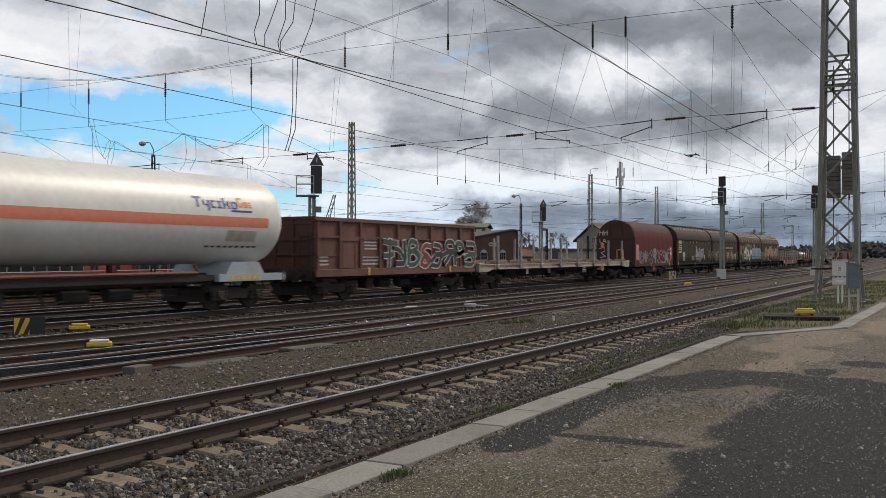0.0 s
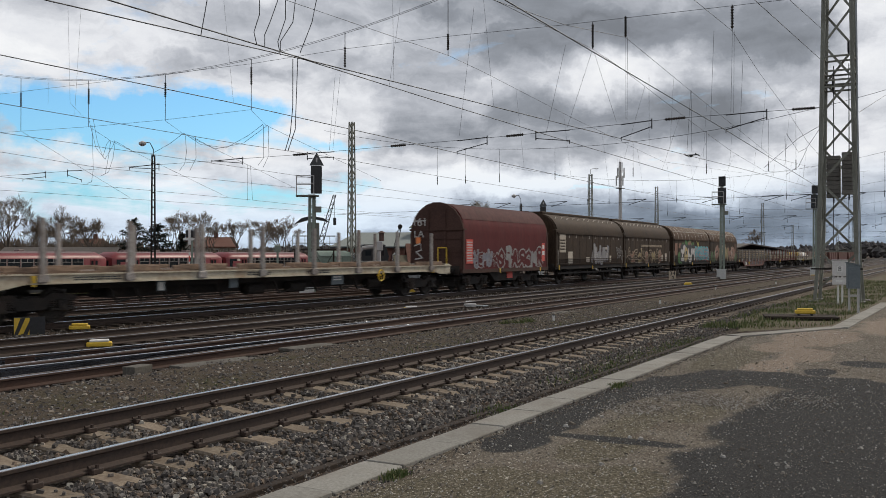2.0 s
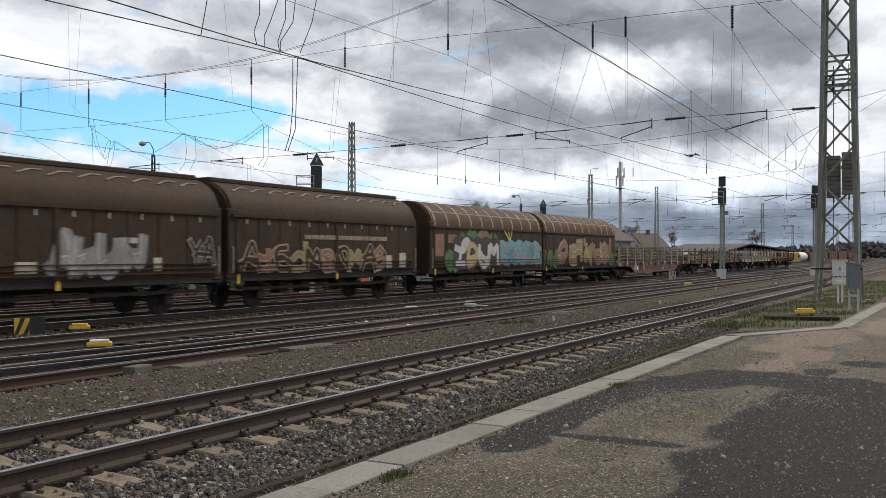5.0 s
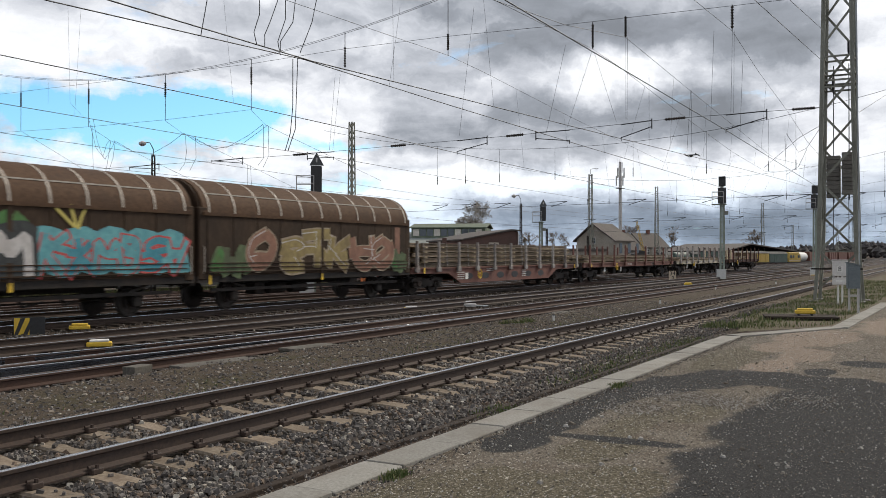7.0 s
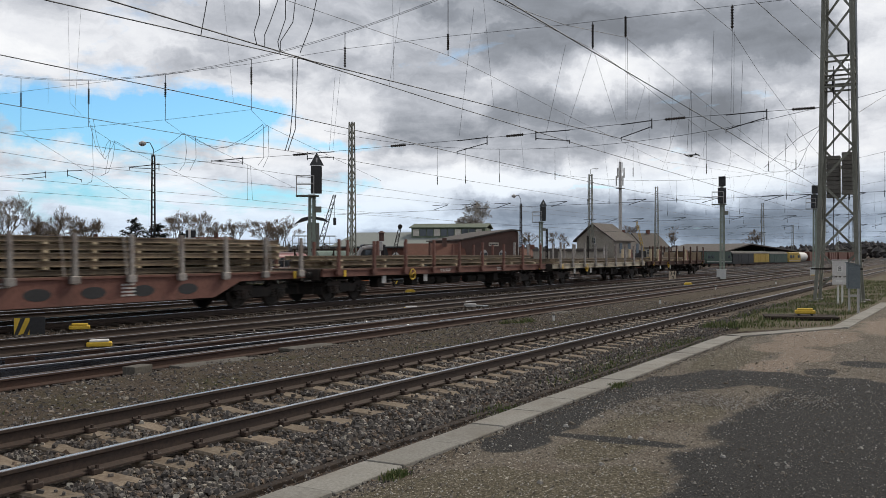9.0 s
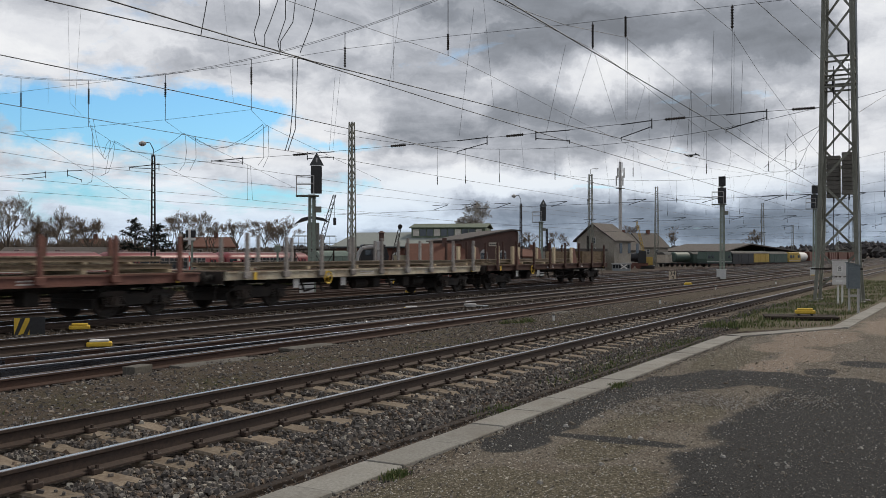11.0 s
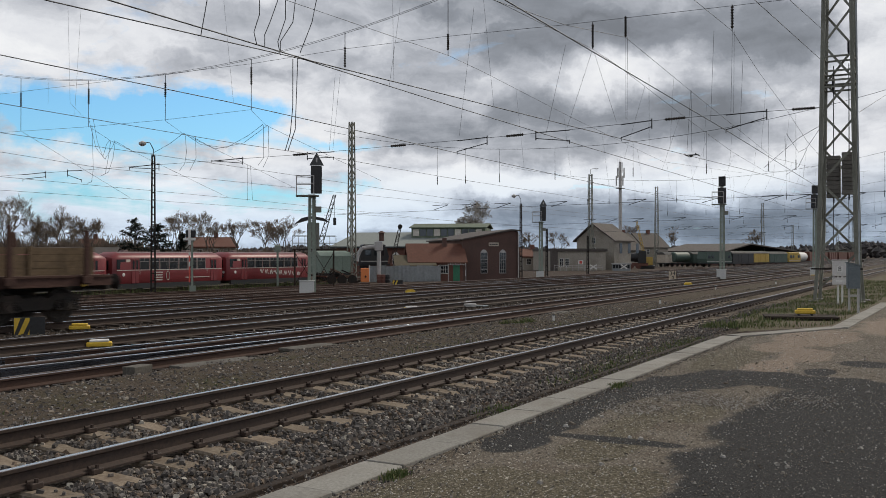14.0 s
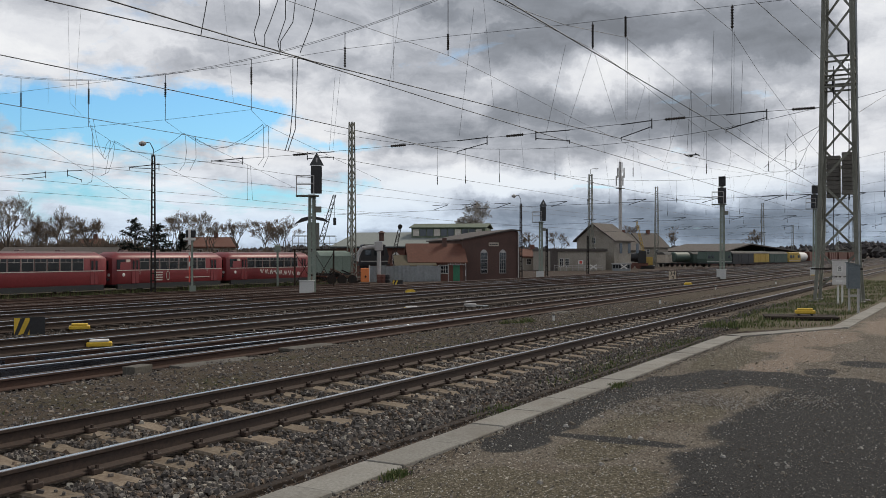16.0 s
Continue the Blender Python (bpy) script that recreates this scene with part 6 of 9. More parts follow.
def tower_mast():
    """Large lattice tower that carries the cross-span, with tensioning weights."""
    x, y = 38.3, 3.85
    t = thing("lattice_mast", "tall grey steel lattice tower mast standing on the verge", "mast", (x, y, 0))
    H = 19.0
    w = lambda z: 1.36 - 0.035 * z
    legs = [(-1, -1), (1, -1), (1, 1), (-1, 1)]
    for sx, sy in legs:
        m = Mesh()
        q = lambda z: (sx * w(z) / 2, sy * w(z) / 2, z)
        m.bar((sx * 0.80, sy * 0.80, -0.2), q(1.9), 0.12, 0.09)
        m.bar(q(1.8), q(H), 0.15, 0.05)
        a, b = Vector(q(1.8)), Vector(q(H))
        m.bar(a - Vector((0, sy * 0.05, 0)), b - Vector((0, sy * 0.05, 0)), 0.05, 0.12)
        for z in np.arange(9.2, 11.4, 0.16):
            for o in (-0.03, 0.03):
                p = Vector(q(z)) + Vector((o, -0.06, 0))
                m.rod(p, p + Vector((0, -0.03, 0)), 0.014, 6)
        part("leg", m, M_STEEL_GREY, t)
    z, k = 0.6, 0
    while z < H - 1.2:
        z2 = z + 1.32
        for i in range(4):
            (ax, ay), (bx, by) = legs[i], legs[(i + 1) % 4]
            if (k + i) % 2:
                (ax, ay), (bx, by) = (bx, by), (ax, ay)
            m = Mesh().bar((ax * w(z) / 2, ay * w(z) / 2, z), (bx * w(z2) / 2, by * w(z2) / 2, z2), 0.03, 0.085)
            part("brace", m, M_STEEL_GREY, t)
        z, k = z2 - 0.02, k + 1
    for z in (1.9, 8.1, 8.35, 8.7, 9.25):
        for i in range(4):
            (ax, ay), (bx, by) = legs[i], legs[(i + 1) % 4]
            part("cross_bar", Mesh().bar((ax * w(z) / 2, ay * w(z) / 2, z), (bx * w(z) / 2, by * w(z) / 2, z), 0.09, 0.06), M_STEEL_GREY, t)
    for x0, y0, z0, z1 in ((0.1, 0.2, 3.95, 5.45), (-0.1, -0.36, 4.05, 5.55)):
        wt = part("weight_rod", Mesh().rod((x0, y0, z0 - 0.2), (x0, y0, z1 + 0.1), 0.03), M_WIRE, t)
        k = z0
        while k < z1:
            part("tension_weight", Mesh().box(x0 - 0.2, x0 + 0.2, y0 - 0.24, y0 + 0.24, k, k + 0.15, 0.01), M_WEIGHT, wt)
            k += 0.16
        part("wire_rope", Mesh().rod((x0 + 0.02, y0, z1), (x0 + 0.02, y0, 9.0), 0.018).rod((x0 - 0.1, y0, 2.0), (x0 - 0.1, y0, z0), 0.014), M_WIRE, wt)
        part("pulley", Mesh().lathe([(0.05, -0.04), (0.28, -0.03), (0.25, 0), (0.28, 0.03), (0.05, 0.04)], (x0 + 0.02, y0, 8.3 if x0 > 0 else 9.6), "y", 16), M_BLACK, wt)
    part("conduit", Mesh().rod((0.05, -0.7, 1.2), (0.0, -0.6, 12.5), 0.03, 8), M_GALV, t)
    part("foot_plate", Mesh().box(-1.0, -0.66, -1.0, -0.66, -0.3, 0.06).box(0.66, 1.0, -1.0, -0.66, -0.3, 0.06).box(-1.0, -0.66, 0.66, 1.0, -0.3, 0.06).box(0.66, 1.0, 0.66, 1.0, -0.3, 0.06), M_KERB, t)
    part("guard_rail", Mesh().bar((-0.9, -0.9, 1.55), (0.9, -0.9, 1.55), 0.05, 0.06).bar((-0.9, -0.9, 1.25), (-0.9, 0.9, 1.25), 0.05, 0.06), M_CHASSIS, t)


tower_mast()


def facing(x, y, z=0.0, turn=0.0):
    """At (x, y), with its front (-Y) turned towards the camera's stand."""
    return pose(x, y, z, 0, 0, math.degrees(math.atan2(y, x)) - 90 + turn)


M_BOX_LIGHT = surface("light_box", (0.52, 0.50, 0.48), (0.62, 0.60, 0.58), 0.6, 0, 20, 1.5, (0.42, 0.4, 0.37), 0.4, 0.05, 0.001)


def small_cabinets():
    t = thing("control_box", "pale grey control box on two white posts", "control box", facing(36.6, 3.66))
    part("upper_box", Mesh().box(-0.26, 0.26, -0.12, 0.12, 1.0, 1.56, 0.02), M_BOX_LIGHT, t)
    part("lid", Mesh().box(-0.28, 0.28, -0.14, 0.14, 1.56, 1.60, 0.015), M_BOX_LIGHT, t)
    part("lower_box", Mesh().box(-0.26, 0.26, -0.10, 0.10, 0.68, 0.95, 0.02), M_BOX_LIGHT, t)
    for x in (-0.06, 0.08):
        part("post", Mesh().rod((x, 0, -0.1), (x + 0.0, 0, 1.0), 0.035, 8), M_WHITE, t)
    part("number_plate", Mesh().box(-0.09, 0.09, -0.128, -0.122, 1.15, 1.36), M_WHITE, t)
    text_mesh("numeral", "8", 0.24, M_BLACK, t, pose(0, -0.131, 1.255, 90))
    part("label_plate", Mesh().box(-0.12, 0.12, -0.106, -0.102, 0.78, 0.86), M_WHITE, t)
    c = thing("cabinet", "slate-grey steel cabinet on two grey legs", "cabinet", facing(31.0, 2.72, 0, 8))
    part("body", Mesh().prism([(-0.18, 0.75), (0.18, 0.75), (0.18, 1.44), (-0.18, 1.52)], "y", -0.14, 0.16), M_DARK_BOX, c)
    part("lid", Mesh().prism([(-0.21, 1.53), (0.21, 1.44), (0.21, 1.47), (-0.21, 1.56)], "y", -0.17, 0.19), M_DARK_BOX, c)
    part("door", Mesh().box(-0.16, 0.16, -0.15, -0.14, 0.8, 1.4, 0.004), M_DARK_BOX, c)
    for x in (-0.15, 0.11):
        part("leg", Mesh().box(x, x + 0.06, -0.03, 0.03, -0.05, 0.76), M_GREY_BOX, c)
    part("brace", Mesh().box(-0.1, 0.12, -0.03, 0.03, 0.5, 0.56), M_GREY_BOX, c)
    p = thing("cable_hatch", "old plank hatch over a cable pit in the grass", "hatch", facing(27.3, 3.75, 0, 5))
    for k in range(5):
        part("plank", Mesh().box(-0.95, 0.95, -0.6 + 0.24 * k, -0.38 + 0.24 * k, 0.05, 0.11, 0.008), M_WOOD_SLEEPER, p)
    part("frame", Mesh().box(-0.9, 0.9, -0.55, -0.48, -0.05, 0.05).box(-0.9, 0.9, 0.48, 0.55, -0.05, 0.05), M_WOOD_SLEEPER, p)
    yellow_box(27.3, 3.62, 0.11, "yellow plastic cable box lying on the plank hatch", 5)


def yellow_box(x, y, z, label, turn=0.0, lid=False, s=1.0):
    b = thing("track_box", label, "track box", facing(x, y, z, turn), "yellow track boxes")
    part("body", Mesh().box(-0.26 * s, 0.26 * s, -0.13 * s, 0.13 * s, 0.05 * s, 0.15 * s, 0.02), M_YELLOW, b)
    for fx in (-0.2, 0.14):
        part("foot", Mesh().box(fx * s, (fx + 0.06) * s, -0.1 * s, 0.1 * s, -0.02, 0.05 * s), M_BLACK, b)
    part("lid", Mesh().box(-0.2 * s, 0.2 * s, -0.11 * s, 0.11 * s, 0.15 * s, 0.20 * s, 0.015), M_WHITE if lid else M_YELLOW, b)


small_cabinets()
for x, y, ld in ((16.87, 20.15, False), (13.91, 16.0, True), (28.1, 16.7, True), (41.3, 24.6, False), (32.3, 16.5, True), (66.0, 42.5, False), (60, 15.0, False), (57, 48.5, False), (82, 33, False), (88, 11.0, False)):
    yellow_box(x, y, level(y), "yellow track box with a %s lid on the ballast" % ("pale grey" if ld else "yellow"), 0, ld)
pt = thing("point_machine_cover", "grey metal point machine cover on the ballast", "point machine", facing(31.2, 16.1, level(16.1)))
part("body", Mesh().box(-0.35, 0.35, -0.15, 0.15, 0, 0.16, 0.03), M_GREY_BOX, pt)
part("rod", Mesh().rod((0.35, 0, 0.08), (0.8, 0.1, 0.06), 0.03), M_GALV, pt)


def striped_board(x, y, s, label):
    b = thing("striped_marker", label, "marker board", facing(x, y, level(y)), "striped markers")
    part("board", Mesh().box(-0.36 * s, 0.36 * s, -0.02, 0.02, 0.0, 0.46 * s, 0.01), M_BLACK, b)
    part("panel", Mesh().box(-0.35 * s, 0.0, -0.026, -0.021, 0.02 * s, 0.44 * s), M_YELLOW, b)
    part("stripe", Mesh().prism([(-0.35 * s, 0.02 * s), (-0.26 * s, 0.02 * s), (-0.09 * s, 0.44 * s), (-0.2 * s, 0.44 * s)], "y", -0.031, -0.027), M_BLACK, b)
    part("stripe", Mesh().prism([(-0.15 * s, 0.02 * s), (-0.05 * s, 0.02 * s), (0.0, 0.14 * s), (0.0, 0.36 * s)], "y", -0.031, -0.027), M_BLACK, b)
    part("foot", Mesh().box(-0.3 * s, 0.3 * s, -0.1, 0.1, -0.1, 0.02), M_KERB, b)


striped_board(15.36, 20.15, 1.0, "black and yellow striped marker board by the rails")
striped_board(78.5, 48.2, 1.4, "black and yellow striped marker on a concrete foot")
striped_board(108.5, 53.4, 1.4, "black and yellow striped marker by the brick hall")


M_COVER = surface("old_concrete_cover", (0.075, 0.068, 0.056), (0.125, 0.115, 0.098), 0.95, 0, 20, 2, (0.05, 0.042, 0.032), 0.6, 0.3, 0.004)


def cable_tray(x, y, turn, L, label):
    b = thing("cable_trough", label, "cable trough", pose(x, y, level(y) + 0.06, 0, 0, turn))
    part("lid", Mesh().box(0, L, -0.24, 0.24, 0.03, 0.09, 0.01), M_COVER, b)
    part("base", Mesh().box(0.02, L - 0.02, -0.2, 0.2, -0.12, 0.03), M_COVER, b)


cable_tray(11.5, 11.35, -6, 1.7, "dark weathered cable trough lid lying in the ballast")
cable_tray(14.7, 11.6, -5, 1.3, "dark cable trough cover beside the rails")
cable_tray(27.4, 11.1, 2, 1.6, "dark cable trough cover beside the rails")
bx = thing("concrete_block", "small grey concrete box sunk in the ballast", "block", pose(10.75, 11.55, level(11.5), 0, 0, 8))
part("block", Mesh().box(0, 0.45, 0, 0.25, -0.02, 0.2, 0.01), M_COVER, bx)
for x, y in ((34.45, 9.66), (24.5, 9.9), (52, 11.5), (61, 9.8)):
    p = thing("marker_peg", "short white peg with a dark foot in the ballast", "marker peg", (x, y, level(y)), "white pegs")
    part("peg", Mesh().rod((0, 0, 0), (0, 0, 0.22), 0.035, 8), M_WHITE, p)
    part("cap", Mesh().rod((0, 0, 0.22), (0, 0, 0.25), 0.045, 8), M_BLACK, p)
km = thing("distance_board", "pale distance board with numerals on a post", "distance board", facing(68.45, 18.27, level(18.27)))
part("board", Mesh().box(-0.26, 0.26, -0.02, 0.02, 0.05, 0.78, 0.01), surface("board_buff", (0.50, 0.40, 0.29), (0.60, 0.49, 0.37), 0.8, 0, 20, 2, None, 0.3, 0, 0), km)
part("post", Mesh().box(-0.04, 0.04, 0.021, 0.09, -0.1, 0.7), M_STEEL_GREY, km)
text_mesh("numeral", "34", 0.42, M_BLACK, km, pose(0, -0.026, 0.58, 90))
text_mesh("numeral", "8", 0.42, M_BLACK, km, pose(0.03, -0.026, 0.23, 90))


def signal(x, y, H, style, label, box_x=-0.42):
    t = thing("light_signal", label, "signal", facing(x, y, level(y)), "light signals")
    m = Mesh()
    zt = H - 2.1
    for px in (-0.13, 0.13):
        m.bar((px, 0.0, -0.1), (px * 0.7, 0.0, zt), 0.06, 0.16)
    z = 0.3
    while z < zt:
        m.box(-0.14, 0.14, -0.06, 0.06, z, z + 0.08)
        z += 0.42
    part("mast", m, M_STEEL_GREEN, t, "pale green steel mast")
    part("base_box", Mesh().box(box_x, box_x + 0.72, -0.35, -0.1, -0.05, 0.78, 0.02), M_GREY_PALE, t, "pale grey switch box")
    part("box_lid", Mesh().box(box_x - 0.03, box_x + 0.75, -0.38, -0.08, 0.78, 0.82, 0.01), M_GREY_PALE, t)
    if style == "triangle":
        part("screen", Mesh().box(-0.05, 0.5, -0.16, 0.1, H - 2.05, H - 0.68, 0.02), M_BLACK, t, "black signal screen")
        tri = Mesh().prism([(-0.12, H - 0.66), (0.6, H - 0.66), (0.24, H)], "y", -0.1, -0.04)
        part("triangle_sign", tri, M_SIGN_DARK, t, "dark triangular indicator")
        part("lamp_slot", Mesh().box(0.2, 0.28, -0.12, -0.1, H - 0.5, H - 0.28), M_GREY_BOX, t)
    else:
        part("screen", Mesh().box(-0.32, 0.32, -0.16, 0.1, H - 2.1, H - 0.85, 0.03), M_BLACK, t, "black signal screen")
        part("speed_indicator", Mesh().box(-0.26, 0.28, -0.2, 0.1, H - 0.75, H, 0.03), M_BLACK, t, "black speed indicator box")
        part("hood", Mesh().box(-0.26, 0.28, -0.4, -0.2, H - 0.04, H, 0.005), M_BLACK, t)
        part("neck", Mesh().box(-0.12, 0.12, -0.05, 0.05, H - 0.86, H - 0.74), M_STEEL_GREY, t)
        for k in range(3):
            part("lens", Mesh().lathe([(0.09, 0), (0.09, -0.03)], (-0.12 + 0.12 * k, -0.16, H - 1.75 + 0.3 * k), "y", 12), M_GLASS, t)
    z0, z1 = H - 2.15, H - 1.2
    platform = part("platform", Mesh().box(-0.78, 0.35, -0.52, 0.42, z0 - 0.05, z0), M_STEEL_GREY, t)
    pts = [(-0.75, -0.5), (0.1, -0.5), (0.1, 0.4), (-0.75, 0.4)]
    for z in (z1, (z0 + z1) / 2 + 0.1):
        for (ax, ay), (bx_, by) in zip(pts, pts[1:] + pts[:1]):
            part("rail_bar", Mesh().bar((ax, ay, z), (bx_, by, z), 0.035, 0.035), M_GREY_BOX, platform)
    for ax, ay in pts:
        part("rail_post", Mesh().bar((ax, ay, z0), (ax, ay, z1), 0.035, 0.035), M_GREY_BOX, platform)
    lad = Mesh()
    for ax in (-0.1, 0.2):
        lad.rod((ax, 0.2, 0.3), (ax, 0.2, z0), 0.02, 5)
    for z in np.arange(0.5, z0, 0.33):
        lad.rod((-0.1, 0.2, z), (0.2, 0.2, z), 0.014, 5)
    part("ladder", lad, M_STEEL_GREY, t)
    part("plate", Mesh().box(0.15, 0.48, -0.14, -0.1, H - 3.0, H - 2.7, 0.01), M_STEEL_GREY, t)


M_STEEL_GREEN = surface("green_grey_steel", (0.19, 0.225, 0.185), (0.27, 0.31, 0.26), 0.65, 0, 20, 1, (0.09, 0.10, 0.08), 0.4, 0.05, 0.001)
M_GREY_PALE = surface("pale_grey_box", (0.50, 0.50, 0.48), (0.60, 0.60, 0.58), 0.6, 0, 20, 1.5, (0.4, 0.39, 0.36), 0.4, 0.05, 0.001)
M_SIGN_DARK = surface("dark_sign", (0.045, 0.048, 0.05), (0.08, 0.085, 0.09), 0.6, 0, 20, 1.5, None, 0.3, 0, 0)
signal(37.58, 28.1, 7.2, "triangle", "light signal with a triangular top indicator on a green mast", -0.6)
signal(81.39, 34.19, 7.6, "triangle", "light signal with a triangular indicator and service cage")
signal(74.86, 16.05, 8.1, "speed", "tall light signal with a speed indicator above its screen")
signal(92.8, 11.44, 8.4, "speed", "light signal with a speed indicator beside the main tracks")


def lattice_mast(x, y, H, w, label, lamp=False):
    t = thing("lattice_mast", label, "mast", (x, y, level(y)), "lattice masts of the yard")
    part("frame", lattice(Mesh(), (0, 0, -0.2), (0, 0, H), w, w * 0.55, int(H / 0.75), 0.11, 0.06), M_STEEL_GREY, t)
    part("foot", Mesh().box(-w * 0.6, w * 0.6, -w * 0.6, w * 0.6, -0.3, 0.3), M_KERB, t)
    if lamp:
        part("lamp_arm", Mesh().pipe([(0, 0, H), (0, 0, H + 0.9), (0.2, -0.5, H + 1.15), (0.4, -1.0, H + 1.1)], 0.04), M_STEEL_GREY, t)
        part("lamp_head", Mesh().box(0.25, 0.55, -1.5, -0.9, H + 1.0, H + 1.12, 0.03), M_GREY_BOX, t)


lattice_mast(87.6, 59.9, 18.2, 0.76, "tall slim lattice mast behind the yard tracks")
lattice_mast(179.7, 64.6, 19.4, 1.0, "tall lattice mast with a lamp by the old house", True)
lattice_mast(236.9, 67.3, 20.6, 1.05, "tall lattice mast in the far yard")
for x, y, H in ((300, 52, 19), (345, 42, 18), (410, 36, 17.5), (470, 48, 17), (520, 25, 16), (430, 62, 16)):
    lattice_mast(x, y, H, 1.0, "distant lattice mast over the yard throat")


def pole_mast(x, y, H, r, label, lamp):
    t = thing("lamp_mast", label, "lamp mast", facing(x, y, level(y)), "lamp masts")
    m = Mesh()
    for px in (-r, r):
        m.bar((px, 0, -0.2), (px * 0.6, 0, H), 0.08, 0.14)
    for z in np.arange(0.4, H, 0.6):
        m.box(-r, r, -0.04, 0.04, z, z + 0.1)
    part("pole", m, M_CHASSIS, t)
    if lamp:
        part("arm", Mesh().pipe([(0, 0, H), (0, 0, H + 0.5), (-0.25, 0, H + 1.0), (-0.7, 0, H + 1.05)], 0.035), M_CHASSIS, t)
        part("lamp_head", Mesh().lathe([(0.05, 0.2), (0.3, 0.05), (0.28, -0.1), (0.1, -0.22)], (-0.85, 0, H + 0.95), "z", 12), M_GREY_BOX, t)


pole_mast(55.4, 57.45, 11.3, 0.16, "dark slim lamp mast in front of the red railbuses", True)
pole_mast(105.6, 47.0, 9.4, 0.14, "dark lamp mast with a bent arm by the brick hall", True)
pole_mast(112.0, 46.2, 6.4, 0.12, "dark steel pole behind the signal", False)
pole_mast(124.0, 45.0, 5.6, 0.12, "dark steel pole in front of the old house", False)
pole_mast(51.0, 75.0, 5.3, 0.16, "thin grey catenary pole among the trees", False)


# overhead wires: cross-span at the tower mast, contact and carrying wires over each track
SPAN_X = 38.3


def wire(name, pts, r, label, parent=None):
    cu = bpy.data.curves.new(name, "CURVE")
    cu.dimensions, cu.bevel_depth, cu.bevel_resolution = "3D", r, 1
    sp = cu.splines.new("POLY")
    sp.points.add(len(pts) - 1)
    for p, c in zip(sp.points, pts):
        p.co = (*c, 1)
    tmp = bpy.data.objects.new(name, cu)
    me = bpy.data.meshes.new_from_object(tmp)
    bpy.data.objects.remove(tmp)
    me.materials.clear()
    me.materials.append(M_WIRE)
    ob = part(name, me, None, parent)
    return ob


def insulator(m, p, q, n=7):
    p, q = Vector(p), Vector(q)
    m.rod(p, q, 0.03, 6)
    for k in range(n):
        c = p.lerp(q, (k + 0.5) / n)
        d = (q - p).normalized() * 0.03
        m.rod(c - d, c + d, 0.068, 8, 0.045)


# contact wires: height along the track, per distance y; carrying wires hang from the cross-span
CONTACT = ((8.05, ((-30, 7.6), (17, 7.0), (SPAN_X, 6.78), (65, 6.33), (110, 6.0))),
           (12.4, ((-30, 6.1), (9, 6.05), (16.6, 6.05), (SPAN_X, 6.70), (65, 7.5), (95, 8.3))),
           (14.73, ((-30, 6.3), (11.6, 6.50), (19.4, 6.83), (27, 6.76), (SPAN_X, 6.70), (72, 6.6), (400, 6.3))),
           (20.28, ((-30, 6.7), (14.6, 6.63), (22.7, 6.65), (SPAN_X, 6.50), (54, 6.38), (400, 6.0))),
           (27.3, ((-30, 6.8), (19.7, 6.72), (30.6, 6.60), (SPAN_X, 6.64), (50, 6.50), (400, 6.0))),
           (35.4, ((-30, 7.0), (25.5, 6.94), (35, 6.80), (43, 6.67), (64, 6.26), (400, 6.0))),
           (41.6, ((-30, 7.1), (30, 6.88), (36, 6.60), (76, 6.52), (400, 6.2))),
           (45.6, ((-30, 6.2), (33, 6.02), (53, 5.81), (83, 5.25), (400, 5.2))),
           (49.0, ((-30, 5.6), (35, 5.55), (89, 5.50), (400, 5.4))))
CARRYING = ((7.8, ((-10, 9.4), (32, 10.5), (SPAN_X, 10.75), (44, 10.09), (52, 9.45), (60, 8.6), (75, 7.8), (108, 10.6))),
            (12.2, ((-10, 8.2), (25.3, 9.47), (31.3, 10.0), (SPAN_X, 10.98), (49, 10.43), (75, 9.2), (108, 10.8))),
            (13.66, ((-10, 9.4), (31.4, 10.49), (SPAN_X, 10.63), (42, 10.51), (54, 9.72), (67, 8.97), (80, 8.6), (108, 10.7))),
            (20.76, ((-10, 9.9), (26, 10.8), (SPAN_X, 11.10), (42, 10.96), (54.5, 10.24), (75, 9.3), (108, 10.9))),
            (32.6, ((SPAN_X, 9.40), (39.5, 8.76), (51, 6.56))), (38.8, ((SPAN_X, 9.28), (39.6, 8.73), (50, 6.25))),
            (45.0, ((SPAN_X, 9.38), (39.9, 8.71), (50.4, 5.8))), (51.0, ((SPAN_X, 9.44), (47, 5.78))))
ROWS = tuple((y, 10.2, line[-1][1]) for y, line in CONTACT)
for y, line in CONTACT:
    t = thing("overhead_wire", "dark contact wire strung above a track", "overhead line", group="overhead wires")
    wire("contact_wire", [(x, y, z) for x, z in line], 0.013 if y < 21 else 0.011, "", t)
for y, line in CARRYING:
    t = thing("overhead_wire", "thin carrying wire with droppers above a track", "overhead line", group="overhead wires")
    wire("carrying_wire", [(x, y, z) for x, z in line], 0.009, "", t)
    if len(line) > 4:
        yc, low_line = min(CONTACT, key=lambda c: abs(c[0] - y))
        for x in (46, 53, 60, 68, 76, 84, 92, 100):
            za, zb = (np.interp(x, [p[0] for p in ln], [p[1] for p in ln]) for ln in (line, low_line))
            if za > zb + 0.3:
                wire("dropper", [(x, y, za), (x, yc, zb)], 0.004, "", t)
span = thing("cross_span", "cross-span of wires with insulators hung from the tower mast", "overhead line")
head = lambda y: 11.86 + 0.0062 * (y - 38.8) ** 2
level_wire = lambda y: float(np.interp(y, (4.4, 10, 17.3, 23.5, 29.4, 53), (7.43, 7.40, 7.14, 7.03, 6.9, 6.75)))
for dz in (0.0, 0.07):
    wire("head_wire", [(SPAN_X, y, head(y) + dz) for y in np.linspace(4.2, 64, 40)], 0.010, "", span)
